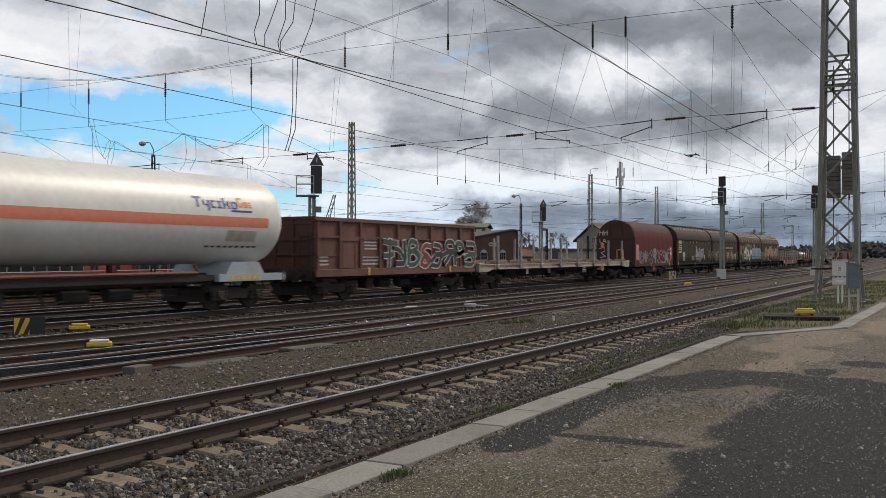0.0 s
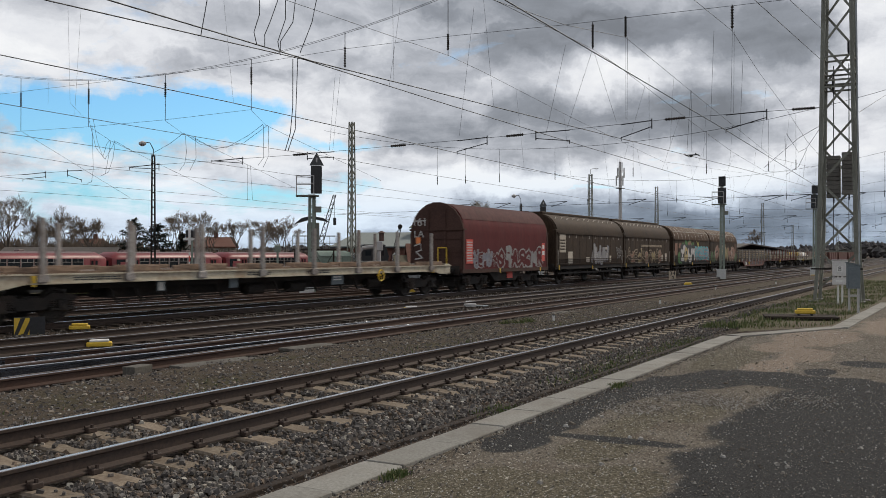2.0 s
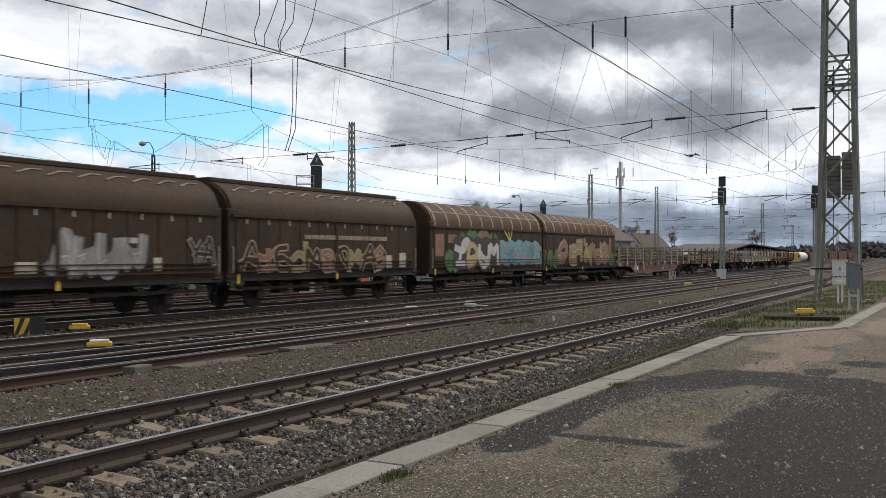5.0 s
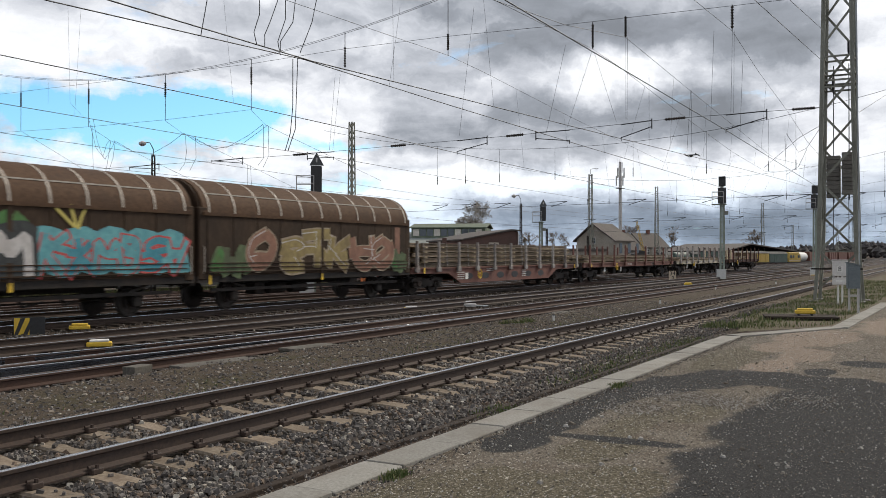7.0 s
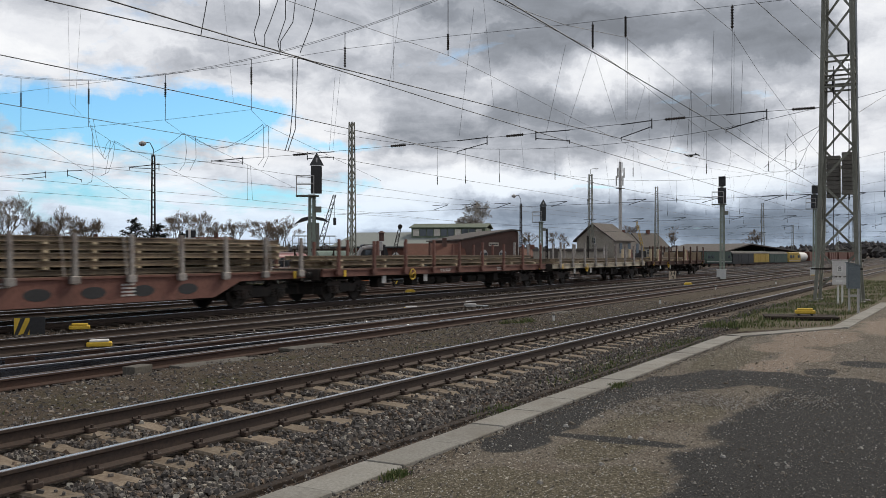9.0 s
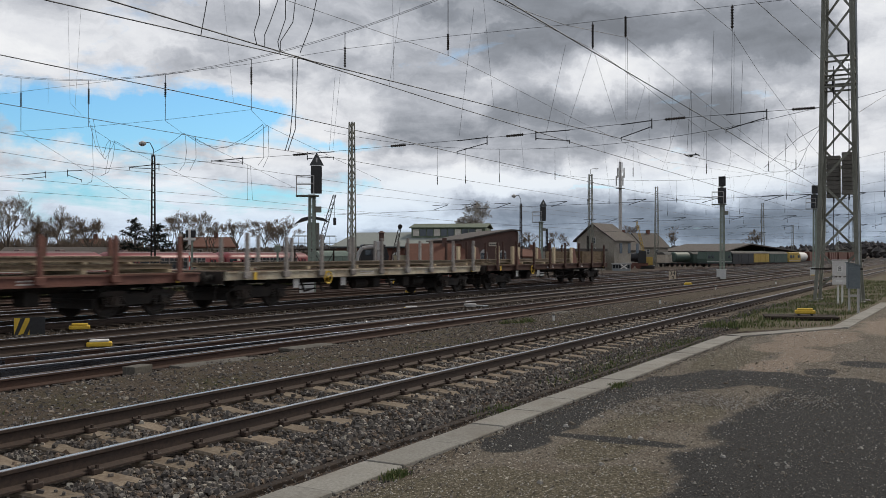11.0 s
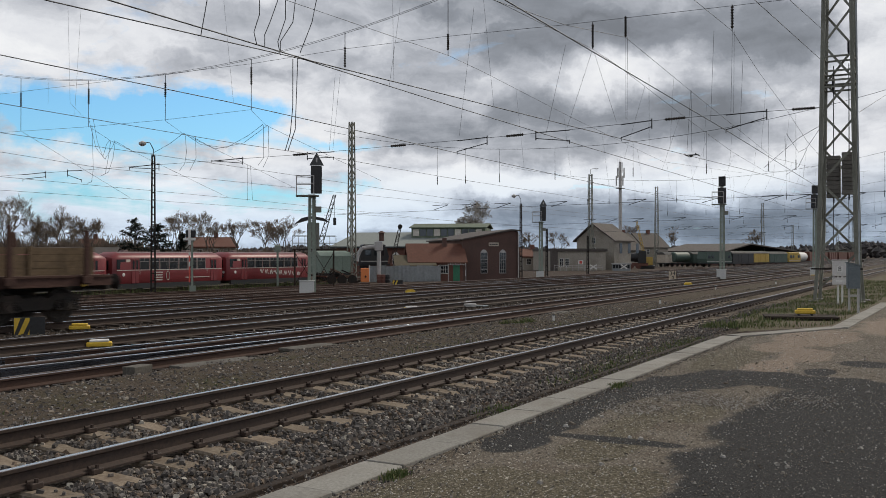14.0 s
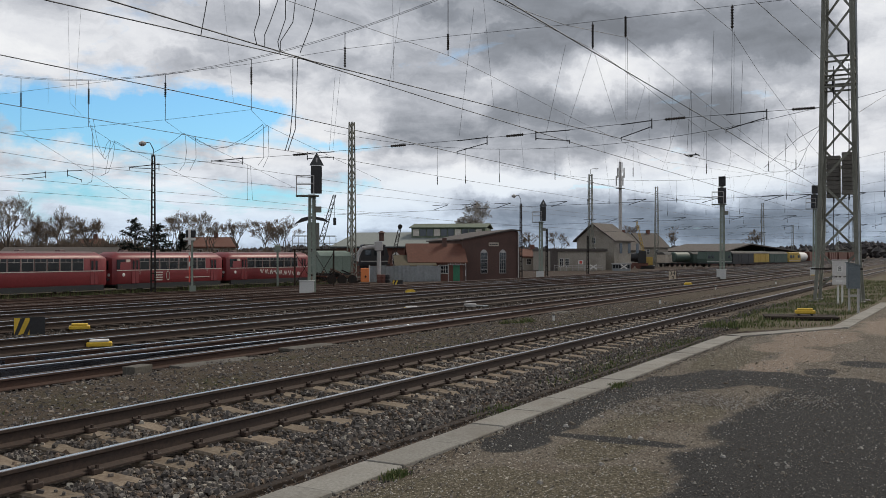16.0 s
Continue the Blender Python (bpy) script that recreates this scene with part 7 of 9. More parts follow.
wire("upper_wire", [(SPAN_X, y, z) for y, z in ((4.4, 11.72), (15, 11.84), (21, 12.0), (27, 12.02), (32.6, 11.87), (43, 11.91), (64, 12.0))], 0.009, "", span)
wire("middle_wire", [(SPAN_X, y, z) for y, z in ((32.6, 9.44), (39, 9.33), (45, 9.35), (53, 9.51), (64, 9.7))], 0.009, "", span)
wire("lower_wire", [(SPAN_X, y, level_wire(y)) for y in (4.4, 10, 17.3, 23.5, 29.4, 53, 64)], 0.010, "", span)
# insulators on their hangers: distance y, top and foot of the insulator, foot of the rod below it
for y, z1, z0, foot in ((7.8, 11.75, 10.85, 10.75), (12.2, 11.85, 11.0, 10.98), (13.66, 11.7, 10.7, 10.63), (20.76, 12.1, 11.35, 11.1), (26.6, 12.1, 11.1, 11.05), (32.6, 11.7, 10.75, 9.42), (38.8, 11.4, 10.6, 9.28), (45.0, 11.6, 10.7, 9.34), (51.1, 11.9, 11.0, 9.5)):
    part("hanger_rod", Mesh().rod((SPAN_X, y, head(y) if y > 20 else max(z1 + 0.05, 11.8)), (SPAN_X, y, z1), 0.02), M_WIRE, span)
    part("hanger_rod", Mesh().rod((SPAN_X, y, z0), (SPAN_X, y, foot), 0.018), M_WIRE, span)
    m = Mesh()
    insulator(m, (SPAN_X, y, z1), (SPAN_X, y, z0), 8)
    part("insulator", m, M_CHASSIS, span, "dark ribbed insulator")
for y in (5.12, 10.1, 17.35, 23.5, 29.4):
    m = Mesh()
    insulator(m, (SPAN_X, y - 0.42, level_wire(y - 0.42)), (SPAN_X, y + 0.42, level_wire(y + 0.42)), 8)
    part("insulator", m, M_CHASSIS, span, "dark ribbed insulator")
# registration arms: post, tip of the steady arm, height of the tip
for post, tip, zt in ((6.5, 8.05, 6.78), (11.1, 12.4, 6.72), (16.3, 14.73, 6.73), (18.75, 20.28, 6.55), (28.9, 27.3, 6.64), (33.2, 35.4, 6.85), (39.3, 41.6, 6.75), (46.8, 45.6, 6.2), (48.8, 50.9, 6.45)):
    zl, d = level_wire(post) + 0.02, (1 if tip > post else -1)
    m = Mesh().rod((SPAN_X, post, zl), (SPAN_X, tip, level_wire(tip) - 0.02), 0.022).rod((SPAN_X, post - 0.02 * d, zl + 0.08), (SPAN_X, post - 0.02 * d, zl - 0.34), 0.026)
    m.rod((SPAN_X, post, zl - 0.26), (SPAN_X, tip, zt + 0.02), 0.02).rod((SPAN_X, tip, zt + 0.05), (SPAN_X, tip, zt - 0.12), 0.018)
    part("registration_arm", m, M_WIRE, span)
# section insulator hung over the second track
sec = Mesh().bar((50.0, 12.25, 7.1), (50.9, 12.6, 7.08), 0.12, 0.03).rod((50.0, 12.1, 7.16), (50.9, 12.1, 7.12), 0.03).rod((50.0, 12.7, 7.16), (50.9, 12.7, 7.12), 0.03).rod((50.45, 12.05, 7.14), (50.45, 12.75, 7.14), 0.03)
part("section_insulator", sec, M_WIRE, span)
# droppers between the span's wires (distance y, height)
DROPS = (((46.88, 16.66), (46.72, 12.34), (46.67, 10.91), (45.43, 9.91)),
            ((45.75, 16.41), (46.27, 10.17)),
            ((34.56, 15.51), (33.87, 9.91)),
            ((23.84, 14.11), (23.77, 10.13)),
            ((23.42, 13.70), (24.03, 9.96)),
            ((27.23, 10.84), (27.58, 7.03)),
            ((26.92, 10.81), (27.37, 7.02)),
            ((19.42, 13.26), (20.19, 7.31)),
            ((18.93, 13.46), (18.42, 8.55)),
            ((13.71, 10.58), (14.86, 7.33)),
            ((14.93, 10.95), (15.84, 7.17)),
            ((13.64, 10.57), (12.63, 7.45)),
            ((12.21, 10.99), (12.21, 7.50)),
            ((12.13, 10.99), (12.16, 7.49)),
            ((11.21, 9.27), (11.21, 6.41)),
            ((9.47, 8.51), (9.63, 6.02)),
            ((9.45, 8.51), (9.43, 6.01)),
            ((8.53, 10.86), (8.67, 7.18)),
            ((7.80, 10.77), (7.87, 7.47)),
            ((7.73, 10.76), (7.76, 7.46)),
            ((7.40, 9.51), (7.52, 6.47)),
            ((32.89, 6.53), (32.89, 4.65)),
            ((32.70, 6.52), (32.54, 4.64)),
            ((48.64, 12.31), (48.64, 11.03)))
for line in DROPS:
    wire("dropper", [(SPAN_X + 0.05, y, z) for y, z in line], 0.006, "", span)
# jumpers that come down to the contact wire of the second track (x, height), and slack loops of the far rows (y, height)
f = thing("feeder_line", "slack dark jumper cables hung between the overhead wires", "overhead line")
JUMPERS = (((17.6, 7.96), (17.6, 7.59), (17.4, 7.13), (17.5, 6.85)),
           ((18.3, 8.11), (18.0, 7.50), (17.8, 7.15), (17.8, 6.84)),
           ((18.6, 8.19), (18.6, 7.70), (18.3, 7.08), (18.4, 6.76)),
           ((19.0, 8.28), (18.9, 7.69), (18.4, 7.10), (18.4, 6.84)),
           ((19.9, 8.51), (19.7, 7.86), (19.2, 6.97)),
           ((18.9, 6.76), (18.9, 5.55), (18.8, 4.86), (18.6, 4.41)),
           ((19.1, 6.80), (19.0, 4.98), (18.7, 4.39)),
           ((15.8, 7.51), (15.6, 6.66)))
LOOPS = (((44.61, 9.75), (44.27, 8.46), (43.79, 7.50), (43.47, 8.25), (43.19, 8.46)),
         ((44.95, 9.70), (44.37, 8.06), (43.61, 7.36), (42.95, 8.12), (42.81, 8.37)),
         ((42.86, 8.41), (41.34, 7.70), (39.82, 7.49), (38.48, 7.96), (37.41, 8.50)),
         ((37.41, 8.50), (36.16, 7.80), (34.34, 7.51), (32.78, 8.09), (31.79, 8.62)),
         ((37.20, 8.45), (35.14, 7.50), (33.16, 7.69), (31.48, 8.54)),
         ((42.77, 8.30), (42.95, 7.39), (43.32, 6.59), (43.98, 6.38)),
         ((43.14, 8.39), (43.42, 7.09), (43.60, 6.50)),
         ((37.29, 8.36), (37.20, 7.42), (37.33, 6.80), (37.71, 6.44)),
         ((36.54, 8.22), (36.49, 7.07), (36.95, 6.41)),
         ((31.78, 8.56), (31.78, 6.84), (32.16, 6.44)),
         ((31.45, 8.48), (31.41, 6.97), (31.78, 6.36)),
         ((44.71, 9.42), (44.60, 6.81), (44.74, 6.08), (45.08, 5.99)))
ease = lambda line: [tuple(Vector(line[k]).lerp(Vector(line[k + 1]), u)) for k in range(len(line) - 1) for u in (0, 0.5)] + [line[-1]]
for line in JUMPERS:
    wire("jumper", [(x, 14.73, z) for x, z in ease(line)], 0.011, "", f)
for line in LOOPS:
    wire("jumper", [(SPAN_X, y, z) for y, z in ease(line)], 0.010, "", f)
# slack cables at the tower and stays that run to it
for line in (((21.9, 4.0, 7.6), (34.8, 4.0, 8.5)), ((27.2, 4.0, 8.85), (34.8, 4.0, 9.6)), ((30.5, 2.5, 6.06), (43.0, 2.5, 8.45)), ((SPAN_X, 6.6, 5.2), (SPAN_X, 5.3, 6.3), (SPAN_X, 4.3, 6.85)), ((SPAN_X, 5.75, 6.5), (SPAN_X, 5.3, 5.75), (SPAN_X, 5.0, 5.9), (SPAN_X, 4.45, 6.75)), ((SPAN_X, 5.8, 6.4), (SPAN_X, 5.75, 4.9), (SPAN_X, 5.3, 5.2), (SPAN_X, 5.0, 5.85))):
    wire("stay", line, 0.008, "", f)
for x in (88, 135, 180, 237, 300):
    sp2 = thing("cross_span", "distant cross-span wires between yard masts", "overhead line")
    wire("head_wire", [(x, y, 12.5 + 0.004 * (y - 34) ** 2) for y in np.linspace(2, 64, 16)], 0.02, "", sp2)
    wire("lower_wire", [(x, 2, 7.2), (x, 64, 6.3)], 0.018, "", sp2)
    for y, zc, zw in ROWS:
        m = Mesh()
        insulator(m, (x, y, 10.2), (x, y, 9.3), 5)
        part("insulator", m, M_CHASSIS, sp2)
        part("registration_arm", Mesh().rod((x, y - 1.3, 7.08), (x, y + 0.4, 6.6), 0.03).rod((x, y - 1.3, 7.1), (x, y + 0.6, 7.05), 0.03), M_WIRE, sp2)
    for y, zc, zw in ROWS:
        part("hanger", Mesh().rod((x, y, 12.5 + 0.004 * (y - 34) ** 2), (x, y, 10.2), 0.012, 4), M_WIRE, sp2)
# ---- depot, houses and trees beyond the tracks ----
BASE = -1.42
M_BRICK = surface("dark_brick", (0.085, 0.05, 0.042), (0.125, 0.072, 0.058), 0.9, 0, 8, 0.6, (0.06, 0.04, 0.035), 0.5, 0.3, 0.01)
M_BRICK_RED = surface("red_brick", (0.13, 0.06, 0.045), (0.19, 0.085, 0.062), 0.9, 0, 8, 0.6, (0.09, 0.05, 0.04), 0.5, 0.3, 0.01)
M_TILE = surface("red_roof_tile", (0.09, 0.0324, 0.0194), (0.137, 0.0518, 0.031), 0.85, 0, 6, 0.5, (0.13, 0.065, 0.045), 0.6, 0.4, 0.02)
M_TILE_DARK = surface("dark_roof_tile", (0.06, 0.05, 0.045), (0.10, 0.085, 0.075), 0.85, 0, 6, 0.4, (0.05, 0.045, 0.04), 0.5, 0.4, 0.02)
M_MOSS_ROOF = surface("mossy_roof", (0.0675, 0.0562, 0.0338), (0.105, 0.0863, 0.0525), 0.9, 0, 6, 0.6, (0.07, 0.07, 0.04), 0.6, 0.4, 0.02)
M_FELT = surface("grey_green_roof", (0.167, 0.186, 0.174), (0.217, 0.236, 0.223), 0.8, 0, 3, 0.2, (0.2, 0.22, 0.2), 0.5, 0.1, 0.01)
M_GREEN_TRIM = surface("green_boards", (0.10, 0.125, 0.085), (0.15, 0.175, 0.125), 0.8, 0, 6, 0.6, None, 0.4, 0.1, 0.005)
M_RENDER = surface("stained_plaster", (0.27, 0.245, 0.205), (0.36, 0.33, 0.285), 0.9, 0, 4, 0.35, (0.19, 0.165, 0.135), 0.6, 0.1, 0.005)
M_SHEET = surface("grey_sheet_metal", (0.22, 0.235, 0.24), (0.30, 0.315, 0.32), 0.65, 0.2, 5, 0.5, (0.17, 0.16, 0.15), 0.5, 0.05, 0.002, 0.12)
M_BUS = surface("railbus_red", (0.156, 0.0207, 0.024), (0.203, 0.0299, 0.0324), 0.42, 0, 5, 0.4, (0.15, 0.018, 0.02), 0.5, 0.02, 0.002)
M_BUS_ROOF = surface("railbus_roof", (0.136, 0.09, 0.0855), (0.186, 0.126, 0.122), 0.6, 0, 5, 0.5, (0.16, 0.13, 0.12), 0.5, 0.02, 0.002)
M_PALE_LINE = surface("cream_line", (0.42, 0.40, 0.36), (0.52, 0.50, 0.46), 0.6, 0, 10, 1, None, 0.2, 0, 0)
M_CURTAIN = surface("curtain", (0.50, 0.46, 0.40), (0.62, 0.58, 0.52), 0.8, 0, 10, 3, None, 0.2, 0, 0, 0, (8, 8, 0.3))
M_LOCO_GREEN = surface("loco_green", (0.045, 0.075, 0.06), (0.075, 0.11, 0.09), 0.6, 0, 6, 0.6, (0.04, 0.05, 0.045), 0.4, 0.05, 0.002)
M_GREEN_PALE = surface("faded_green", (0.16, 0.21, 0.17), (0.22, 0.27, 0.225), 0.7, 0, 6, 0.6, None, 0.4, 0.05, 0.002)
M_OCHRE = surface("ochre_paint", (0.42, 0.28, 0.06), (0.52, 0.36, 0.09), 0.65, 0, 6, 0.6, None, 0.3, 0.02, 0.002)
M_GREEN_DOOR = surface("green_door", (0.03, 0.17, 0.09), (0.05, 0.22, 0.12), 0.6, 0, 10, 1, None, 0.3, 0.02, 0.001)
M_BARK = surface("bark", (0.075, 0.063, 0.051), (0.143, 0.12, 0.099), 0.95, 0, 10, 1, None, 0.4, 0.2, 0.01)
M_TWIG = surface("twigs", (0.158, 0.123, 0.091), (0.263, 0.206, 0.154), 0.95, 0, 4, 0.5, None, 0.4, 0, 0)
M_BIRCH = surface("birch_bark", (0.26, 0.234, 0.208), (0.416, 0.39, 0.351), 0.9, 0, 3, 1, (0.08, 0.07, 0.06), 0.6, 0, 0)
M_NEEDLE = island_mat("needles", ((0.0, (0.012, 0.02, 0.014)), (0.6, (0.022, 0.034, 0.022)), (1.0, (0.035, 0.048, 0.028))))
# tones of the woods are lightened to carry the haze of distance
M_WOODS_HAZE = island_mat("far_woods", ((0.0, (0.055, 0.05, 0.05)), (0.5, (0.075, 0.068, 0.068)), (1.0, (0.10, 0.09, 0.085))))


def frontage(a, b, z=BASE):
    """Local frame along a front from a to b: x along it, y away from the tracks."""
    d = Vector((b[0] - a[0], b[1] - a[1], 0))
    return Matrix.Translation((a[0], a[1], z)) @ pose(0, 0, 0, 0, 0, math.degrees(math.atan2(d.y, d.x))), d.length


def window(parent, x, z, w, h, y=0.0, bars_n=(2, 4), frame_mat=None, arched=False):
    """Glazed window: recess frame, bars and a dark pane."""
    fm = frame_mat or M_WHITE
    g = part("window", Mesh().box(x, x + w, y - 0.03, y + 0.02, z, z + h), M_GLASS, parent)
    m = Mesh()
    m.box(x - 0.06, x, y - 0.07, y + 0.02, z - 0.06, z + h + 0.06).box(x + w, x + w + 0.06, y - 0.07, y + 0.02, z - 0.06, z + h + 0.06)
    m.box(x, x + w, y - 0.07, y + 0.02, z - 0.06, z).box(x, x + w, y - 0.07, y + 0.02, z + h, z + h + 0.06)
    for k in range(1, bars_n[0]):
        m.box(x + w * k / bars_n[0] - 0.02, x + w * k / bars_n[0] + 0.02, y - 0.05, y - 0.03, z, z + h)
    for k in range(1, bars_n[1]):
        m.box(x, x + w, y - 0.055, y - 0.03, z + h * k / bars_n[1] - 0.02, z + h * k / bars_n[1] + 0.02)
    if arched:
        m.prism([(x - 0.06, z + h), (x + w + 0.06, z + h), (x + w * 0.8, z + h + 0.3), (x + w / 2, z + h + 0.4), (x + w * 0.2, z + h + 0.3)], "y", y - 0.05, y + 0.02)
    part("window_frame", m, fm, g)


def railbus(x0, label, words, tail):
    t = thing("railbus", label, "railbus", (x0, 61.0, -1.22), "parked red railbuses")
    L = 12.9
    prof = [(-1.32, 0.55), (-1.40, 0.75), (-1.42, 1.6), (-1.40, 2.62), (-1.32, 2.86), (-1.05, 3.06), (-0.55, 3.2), (0.55, 3.2), (1.05, 3.06), (1.32, 2.86), (1.40, 2.62), (1.42, 1.6), (1.40, 0.75), (1.32, 0.55)]
    m = Mesh()
    rings = []
    for x, s in ((0.0, 0.86), (0.18, 0.94), (0.7, 1.0), (L - 0.7, 1.0), (L - 0.18, 0.94), (L, 0.86)):
        rings.append([(x, y * s, z if z < 2.7 else 2.62 + (z - 2.62) * (s if s == 1 else (0.55 if s > 0.9 else 0.25))) for y, z in prof])
    m.loft(rings)
    body = part("body", m, M_BUS, t, "glossy dark red car body", True)
    part("roof", Mesh().prism([(-0.98, 3.09), (-0.5, 3.22), (0.5, 3.22), (0.98, 3.09)], "x", 0.9, L - 0.9), M_BUS_ROOF, t, "weathered grey roof")
    for k in range(3):
        part("roof_vent", Mesh().box(2.0 + 3.6 * k, 2.5 + 3.6 * k, -0.3, 0.3, 3.2, 3.36, 0.03), M_BUS_ROOF, t)
    part("waist_line", Mesh().box(0.3, L - 0.3, -1.436, -1.40, 1.66, 1.72), M_PALE_LINE, body)
    part("skirt", Mesh().box(0.4, L - 0.4, -1.39, -1.2, 0.16, 0.58).box(0.4, L - 0.4, 1.2, 1.37, 0.16, 0.58), M_BLACK, t)
    xs = [2.75 + 1.12 * k for k in range(7)]
    for x in xs:
        w = part("window", Mesh().box(x, x + 0.98, -1.43, -1.37, 1.74, 2.66), M_GLASS, body)
        part("window_frame", Mesh().box(x, x + 0.98, -1.445, -1.43, 2.38, 2.42).box(x + 0.47, x + 0.51, -1.445, -1.43, 2.42, 2.66).box(x - 0.03, x, -1.445, -1.38, 1.72, 2.68).box(x + 0.98, x + 1.01, -1.445, -1.38, 1.72, 2.68), M_STAKE, w)
    for x, wd, cur in ((0.32, 0.9, False), (1.3, 0.42, True)):
        w = part("window", Mesh().box(x, x + wd, -1.405, -1.36, 1.78, 2.58), M_CURTAIN if cur else M_GLASS, body, "window with a pale curtain" if cur else "")
    for x in (1.85, L - 1.75):
        d = part("door", Mesh().box(x, x + 0.38, -1.432, -1.40, 0.62, 2.62, 0.008).box(x + 0.4, x + 0.78, -1.432, -1.40, 0.62, 2.62, 0.008), M_BUS, body, "red folding door")
        for k in range(2):
            part("pane", Mesh().box(x + 0.08 + 0.4 * k, x + 0.3 + 0.4 * k, -1.438, -1.43, 1.75, 2.5), M_GLASS, d)
    for x, sx in ((0.0, -1), (L, 1)):
        for y in (-0.55, 0.0, 0.55):
            part("end_window", Mesh().box(x + sx * 0.0 - 0.03, x + 0.03, y - 0.24, y + 0.24, 1.75, 2.5), M_GLASS, body)
        for y in (-0.85, 0.85):
            part("buffer", Mesh().lathe([(0.09, 0), (0.09, sx * 0.22), (0.2, sx * 0.26), (0.18, sx * 0.3)], (x, y, 0.95), "x", 12), M_BLACK, t)
            part("headlight", Mesh().lathe([(0.13, 0), (0.13, sx * 0.04)], (x, y, 1.32), "x", 12), M_WHITE, body)
    part("side_lamp", Mesh().lathe([(0.13, 0), (0.15, -0.03), (0.08, -0.05)], (1.0, -1.40, 1.32), "y", 12), M_WHITE, body)
    part("under_gear", Mesh().box(1.2, L - 1.2, -1.0, 1.0, 0.35, 0.75).box(4, 6, -1.15, 1.15, 0.25, 0.6), M_BLACK, t)
    for x in (3.4, L - 3.4):
        part("wheelset", WHEELSET, None, t, at=(x, 0, 0.46))
    if words == 1:
        text_mesh("numeral", "2", 0.32, M_PALE_LINE, body, pose(2.72, -1.432, 1.45, 90))
        text_mesh("numeral", "2", 0.32, M_PALE_LINE, body, pose(L - 2.2, -1.432, 1.45, 90))
        bars(body, 4.3, 0.72, 1.0, 0.85, 4, M_PALE_LINE, -1.428, 3)
        m = Mesh()
        m.pipe([(5.9 + 0.2 * math.cos(a), -1.43, 1.18 + 0.38 * math.sin(a)) for a in np.linspace(0, math.tau, 13)], 0.025, 4)
        part("badge", m, M_PALE_LINE, body, "pale oval badge")
        bars(body, 8.0, 0.9, 3.0, 0.16, 1, M_PALE_LINE, -1.43, 4)
    if words == 2:
        m, rnd = Mesh(), random.Random(8)
        for k in range(9):
            pts = [(4.6 + 0.72 * k + 0.5 * u, 1.35 + 0.22 * math.sin(9 * u + k * 2.1) - 0.04 * k) for u in np.linspace(0, 1, 8)]
            stroke(m, pts, 0.08, -1.44, None)
        part("sprayed_tag", m, M_WHITE, body, "white sprayed scrawl")


for k, (lb, wd) in enumerate((("dark red railbus car with a row of windows", 0), ("dark red railbus car with pale lettering bars on its side", 1), ("dark red railbus car with a white sprayed scrawl", 2))):
    railbus(39.75 + 13.5 * k, lb, wd, 0)


def brick_hall():
    m, w = frontage((101.1, 52.7), (106.2, 47.6))
    t = thing("brick_hall", "dark brick hall end with a sloping roof and tall windows", "hall", m)
    part("wall", Mesh().prism([(0, 0), (w, 0), (w, 6.0), (w - 0.9, 6.1), (0, 4.95)], "y", 0, 16), M_BRICK, t)
    part("roof", Mesh().prism([(-0.3, 4.9), (w - 0.9, 6.14), (w + 0.25, 6.05), (w + 0.25, 6.2), (w - 0.9, 6.32), (-0.3, 5.06)], "y", -0.25, 16.2), M_TILE_DARK, t)
    for x in (2.3, 4.75):
        window(t, x, 0.9, 0.75, 2.5, 0, (3, 6), M_GREY_BOX, True)
    part("sign", Mesh().box(3.3, 4.6, -0.05, 0, 4.2, 4.65), M_LABEL, t, "pale sign with unreadable print")
    bars(t, 3.4, 4.3, 1.1, 0.25, 1, M_BLACK, -0.055, 2)
    part("drain_pipe", Mesh().rod((w - 0.05, -0.08, 0), (w - 0.05, -0.08, 5.9), 0.06), M_GREY_BOX, t)


brick_hall()


